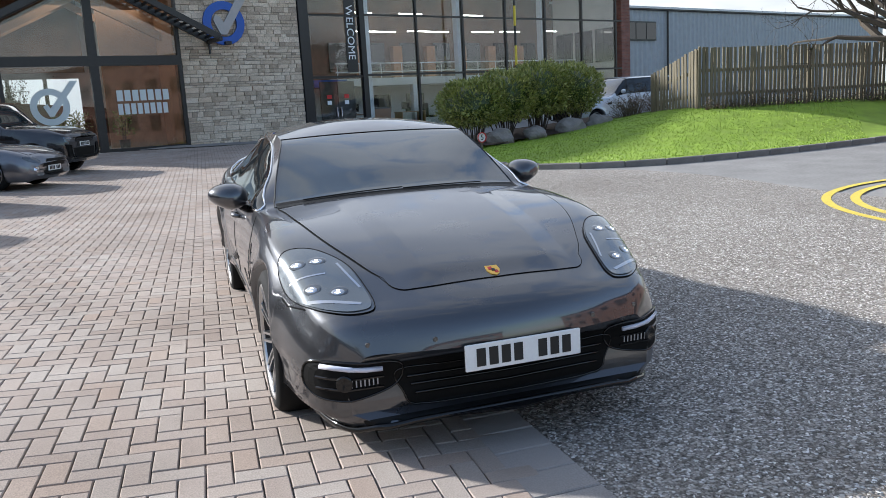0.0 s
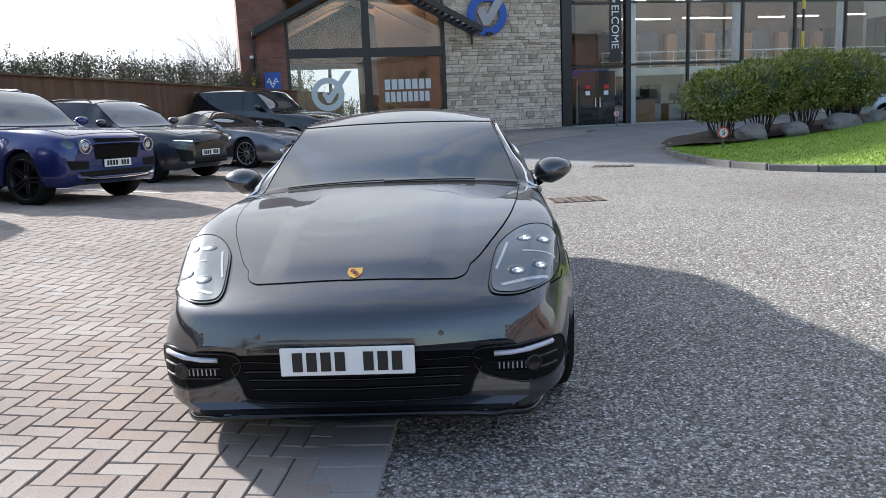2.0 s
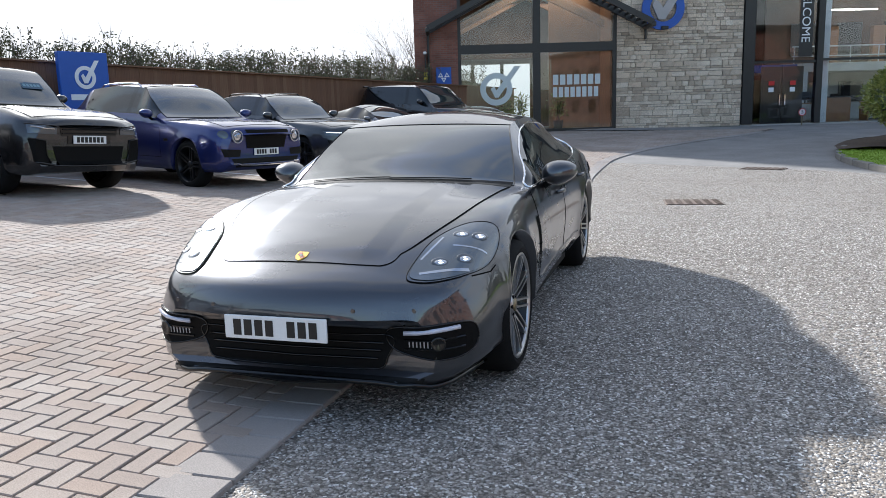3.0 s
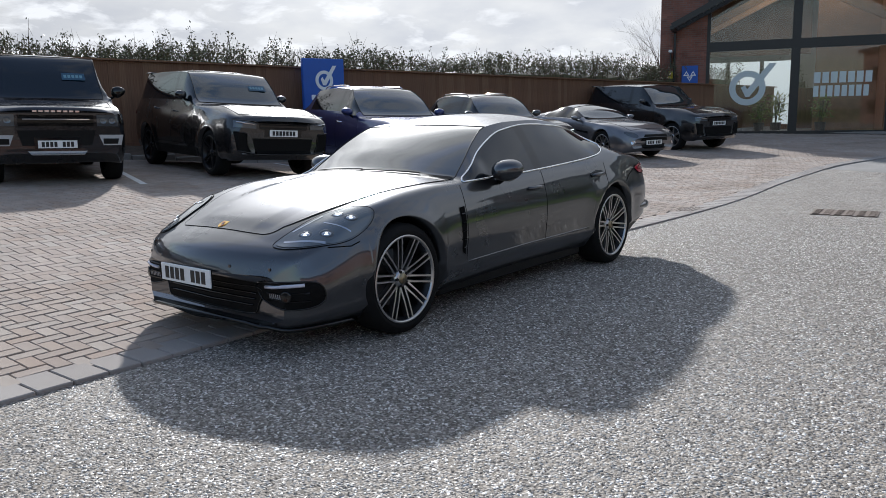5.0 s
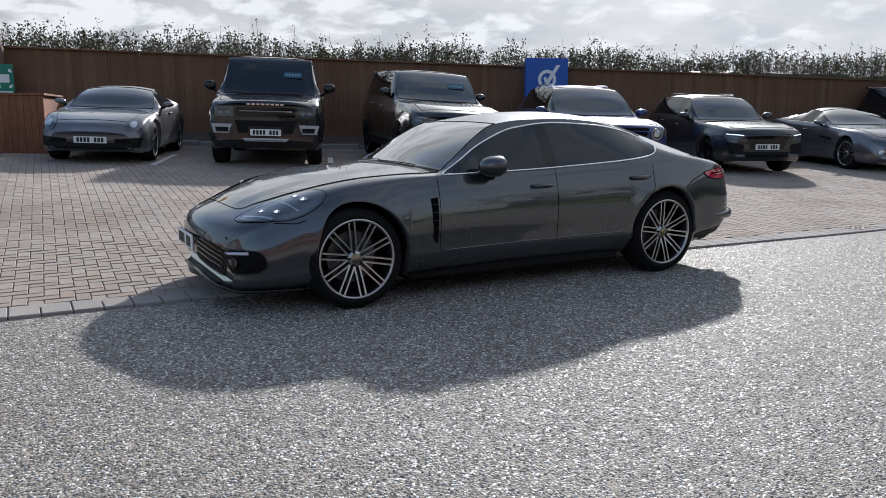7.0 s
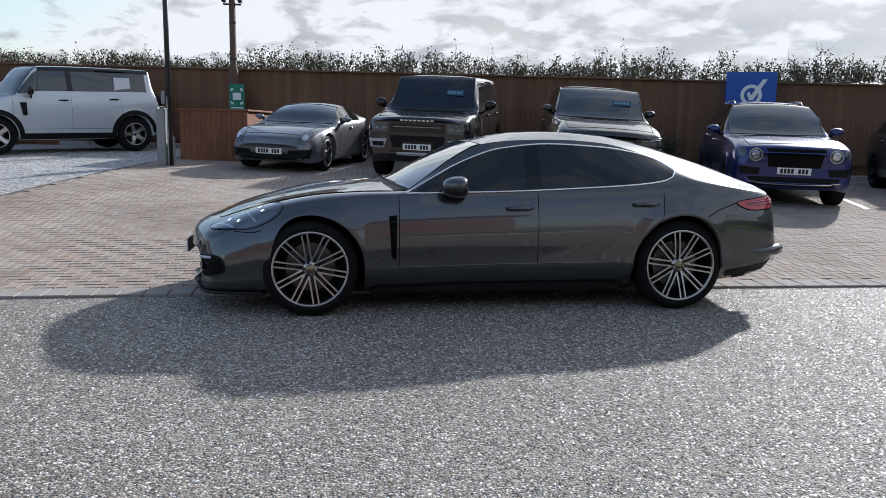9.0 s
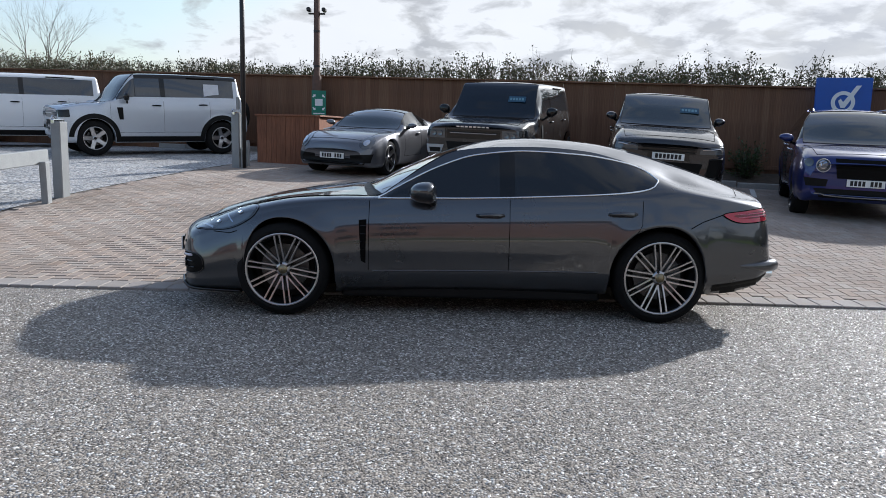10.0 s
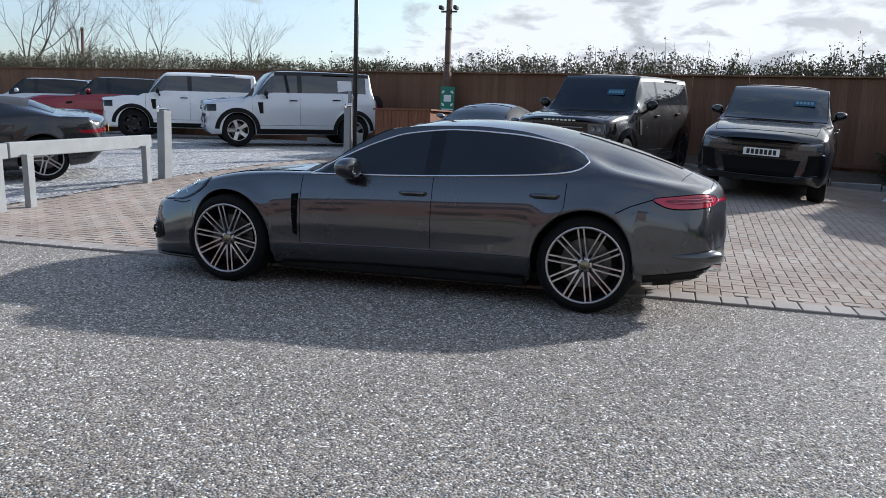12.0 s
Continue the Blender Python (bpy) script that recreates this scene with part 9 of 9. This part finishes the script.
for k, (s_, d_) in enumerate([(-4.2, 1.3), (-3.6, 1.6), (-2.1, 1.2), (-5.4, 1.5)]):
    q = fx(s_, d_, 0.03)
    r = random.Random(200 + k)
    pt = thing("pot_plant", pose(q.x, q.y, q.z), "tall green pot plant behind the glass", "plant", "indoor plants")
    bm = bmesh.new()
    lathe(bm, [(0.0, 0.0), (0.0, 0.16), (0.35, 0.20), (0.35, 0.0)], axis="z", sides=16)
    part("pot", bm, M["frame"], pt)
    lv = bmesh.new()
    for j in range(260):
        z = r.uniform(0.5, 1.35)
        leaf(lv, Vector((r.gauss(0, 0.16), r.gauss(0, 0.16), z)), rand_dir(r, 0.3), rand_dir(r, 0.6), r.uniform(0.12, 0.25), 0.05)
    part("leaves", lv, M["laurel"], pt)
    bm = bmesh.new()
    for j in range(6):
        tube(bm, [(r.gauss(0, 0.03), r.gauss(0, 0.03), 0.3), (r.gauss(0, 0.1), r.gauss(0, 0.1), 1.1)], 0.012, 5)
    part("stem_growth", bm, M["twig"], pt)
# ---- laid pieces: stones of the wall, block pavers ----
def build_stones():
    r = random.Random(3)
    rest = bmesh.new()
    count = 0
    z = 0.0
    mesh_cache = {}
    while z < 8.3:
        h = r.choice((0.09, 0.11, 0.13, 0.16, 0.20))
        s = -0.04
        while s < 4.76:
            w = min(r.choice((0.18, 0.24, 0.3, 0.36, 0.45, 0.52)), 4.77 - s)
            if 4.77 - (s + w) < 0.12:
                w = 4.77 - s
            out = r.uniform(0.015, 0.05)
            if count < 300 and 0.9 < z < 6.5:
                key = r.randrange(12)
                if key not in mesh_cache:
                    rk = random.Random(key)
                    bm = one_box(-0.5, 0.5, -1, 1, -0.5, 0.5)
                    bmesh.ops.subdivide_edges(bm, edges=[e for e in bm.edges if abs(e.verts[0].co.y + 1) < 0.01 and abs(e.verts[1].co.y + 1) < 0.01], cuts=1)
                    for v in bm.verts:
                        if v.co.y < -0.9:
                            v.co += Vector((rk.uniform(-0.03, 0.03), rk.uniform(-0.25, 0.15), rk.uniform(-0.04, 0.04)))
                    mesh_cache[key] = mesh_of("stone", bm, M["stone"])
                o = new("stone", mesh_cache[key])
                o.parent = stone_wall
                o.matrix_basis = pose(s + w / 2, 0.05, z + h / 2) @ Matrix.Diagonal((w - 0.014, out + 0.004, h - 0.014, 1))
                count += 1
            else:
                box(rest, s + 0.007, s + w - 0.007, 0.05 - out, 0.08, z + 0.007, z + h - 0.007)
            s += w
        z += h
    o = part("stones", rest, M["stone_rest"], stone_wall)
    o["kind"] = "stuff"


build_stones()


def build_pavers():
    """90-degree herringbone of 200 x 100 mm blocks, with a straight edge course."""
    r = random.Random(12)
    L, Wd, gap = 0.21, 0.105, 0.0026
    top = 0.012
    meshes = {}
    for k in range(4):
        rk = random.Random(k)
        bm = one_box(-L / 2 + gap, L / 2 - gap, -Wd / 2 + gap, Wd / 2 - gap, -0.03, top)
        bmesh.ops.bevel(bm, geom=[e for e in bm.edges if e.verts[0].co.z > 0 and e.verts[1].co.z > 0], offset=0.0045, segments=1, affect="EDGES")
        meshes[k] = mesh_of("paver", bm, M["paver"])
    verts, faces = [], []
    t = 0.0045
    a, b_ = L / 2 - gap, Wd / 2 - gap
    base = [(-a, -b_, -0.02), (a, -b_, -0.02), (a, b_, -0.02), (-a, b_, -0.02), (-a, -b_, top - t), (a, -b_, top - t), (a, b_, top - t), (-a, b_, top - t),
            (-a + t, -b_ + t, top), (a - t, -b_ + t, top), (a - t, b_ - t, top), (-a + t, b_ - t, top)]
    quads = [(0, 1, 5, 4), (1, 2, 6, 5), (2, 3, 7, 6), (3, 0, 4, 7), (4, 5, 9, 8), (5, 6, 10, 9), (6, 7, 11, 10), (7, 4, 8, 11), (8, 9, 10, 11)]
    turn = radians(PAVE_TURN)
    ct, st_ = math.cos(turn), math.sin(turn)
    count = 0
    u = Wd
    for i in range(-150, 150):
        for j in range(-170, 215):
            k = (i - j) % 4
            if k == 0:
                px, py, vert = (i + 0.5) * u + u / 2, j * u + u / 2, 0
            elif k == 3:
                px, py, vert = i * u + u / 2 , (j + 0.5) * u + u / 2, 1
            else:
                continue
            x, y = ct * px - st_ * py - 5, st_ * px + ct * py + 4.5
            if x > paver_right(y) - 0.27 or x < max(-13.5, fence_x(y) + 0.45) or y < lot_edge(x) + 0.12 or y > min(26.2, facade_y(x) - 0.35):
                continue
            far = math.hypot(x + 0.5, y + 1.5)
            z = gz(x, y)
            dz = r.uniform(-0.0015, 0.0015)
            ang = turn + (math.pi / 2 if vert else 0) + r.uniform(-0.012, 0.012)
            sx = (gz(x + 0.2, y) - gz(x - 0.2, y)) / 0.4
            sy = (gz(x, y + 0.2) - gz(x, y - 0.2)) / 0.4
            if count < 300 and -2.35 < x < 0.2 and -2.6 < y < -0.9:
                o = new("paver", meshes[r.randrange(4)])
                o.parent = forecourt
                o.matrix_basis = Matrix.Translation((x, y, z + dz)) @ Matrix(((1, 0, 0), (0, 1, 0), (sx, sy, 1))).to_4x4() @ Matrix.Rotation(ang, 4, "Z")
                count += 1
                continue
            c, s = math.cos(ang), math.sin(ang)
            n0 = len(verts)
            for vx, vy, vz in base:
                wx, wy = c * vx - s * vy, s * vx + c * vy
                verts.append((x + wx, y + wy, z + dz + vz + sx * wx + sy * wy))
            faces += [tuple(n0 + q for q in f) for f in quads]
    me = bpy.data.meshes.new("pavers")
    me.from_pydata(verts, [], faces)
    me.materials.append(M["paver_rest"])
    o = new("pavers", me)
    o.parent = forecourt
    o["kind"] = "stuff"
    # edge course of long blocks against the chippings
    edge = bmesh.new()
    y = -5.4
    while y < 24.5:
        x = paver_right(y + 0.1) - 0.17
        slope = (paver_right(y + 0.2) - paver_right(y)) / 0.2
        box(edge, -0.155, 0.155, 0.004, 0.196, -0.05, 0.0165, 0.006, pose(x, y, gz(x, y), 0, 0, -math.degrees(math.atan(slope))))
        y += 0.2 if abs(slope) < 0.3 else 0.2 / math.hypot(1, slope)
    o = part("edge_course", edge, M["kerb_paver"], forecourt)


PAVE_TURN = -2
build_pavers()


def build_chips():
    """Loose stone chips standing proud of the dressed road beside the saloon."""
    rs = np.random.RandomState(5)
    x0, x1, y0, y1 = 0.1, 6.4, -5.2, 7.0
    n = int((x1 - x0) * (y1 - y0) * 2700)
    x, y = rs.uniform(x0, x1, n), rs.uniform(y0, y1, n)
    fade = np.minimum(1, np.minimum.reduce([(x1 - x) / 1.6, (y - y0) / 1.2, (y1 - y) / 2.5]))
    keep = rs.uniform(0, 1, n) < np.clip(fade, 0, 1)
    x, y = x[keep], y[keep]
    ky = np.linspace(y0, y1, 60)
    edge = np.interp(y, ky, [paver_right(float(v)) for v in ky])
    keep = x > edge + 0.012
    x, y = x[keep], y[keep]
    kx = np.linspace(x0, x1, 40)
    table = np.array([[gz(float(a), float(b)) for a in kx] for b in ky])
    fx_, fy_ = (x - x0) / (x1 - x0) * 39, (y - y0) / (y1 - y0) * 59
    ix, iy = np.minimum(fx_.astype(int), 38), np.minimum(fy_.astype(int), 58)
    tx, ty = fx_ - ix, fy_ - iy
    z = (table[iy, ix] * (1 - tx) + table[iy, ix + 1] * tx) * (1 - ty) + (table[iy + 1, ix] * (1 - tx) + table[iy + 1, ix + 1] * tx) * ty
    n = len(x)
    a, w = rs.uniform(0, 2 * math.pi, n), rs.uniform(0.0038, 0.0080, n)
    l = w * rs.uniform(1.0, 1.8, n)
    h = rs.uniform(0.002, 0.0055, n)
    ca, sa = np.cos(a), np.sin(a)
    v = np.zeros((n, 6, 3))
    for k, (u, s, up) in enumerate(((-1, -1, 0), (1, -0.8, 0), (0.9, 1, 0), (-1, 0.9, 0), (-0.45, 0.1, 1), (0.5, -0.1, 1))):
        du = l * (u + rs.uniform(-0.25, 0.25, n))
        ds = w * (s + rs.uniform(-0.25, 0.25, n))
        v[:, k, 0], v[:, k, 1] = x + ca * du - sa * ds, y + sa * du + ca * ds
        v[:, k, 2] = z + (h * rs.uniform(0.6, 1.0, n) if up else -0.002)
    loops = np.array([0, 1, 5, 4, 1, 2, 5, 2, 3, 4, 5, 3, 0, 4])
    me = bpy.data.meshes.new("chips")
    me.vertices.add(n * 6)
    me.vertices.foreach_set("co", v.reshape(-1))
    me.loops.add(n * 14)
    me.loops.foreach_set("vertex_index", (np.arange(n)[:, None] * 6 + loops[None, :]).reshape(-1).astype(np.int32))
    me.polygons.add(n * 4)
    me.polygons.foreach_set("loop_start", (np.arange(n)[:, None] * 14 + np.array([0, 4, 7, 11])[None, :]).reshape(-1).astype(np.int32))
    me.update(calc_edges=True)
    me.validate()
    me.materials.append(M["chip"])
    tagged(new("stone_chips", me), "loose pale and dark stone chips, the palest also painted as sun glints", "gravel", kind="stuff")


build_chips()
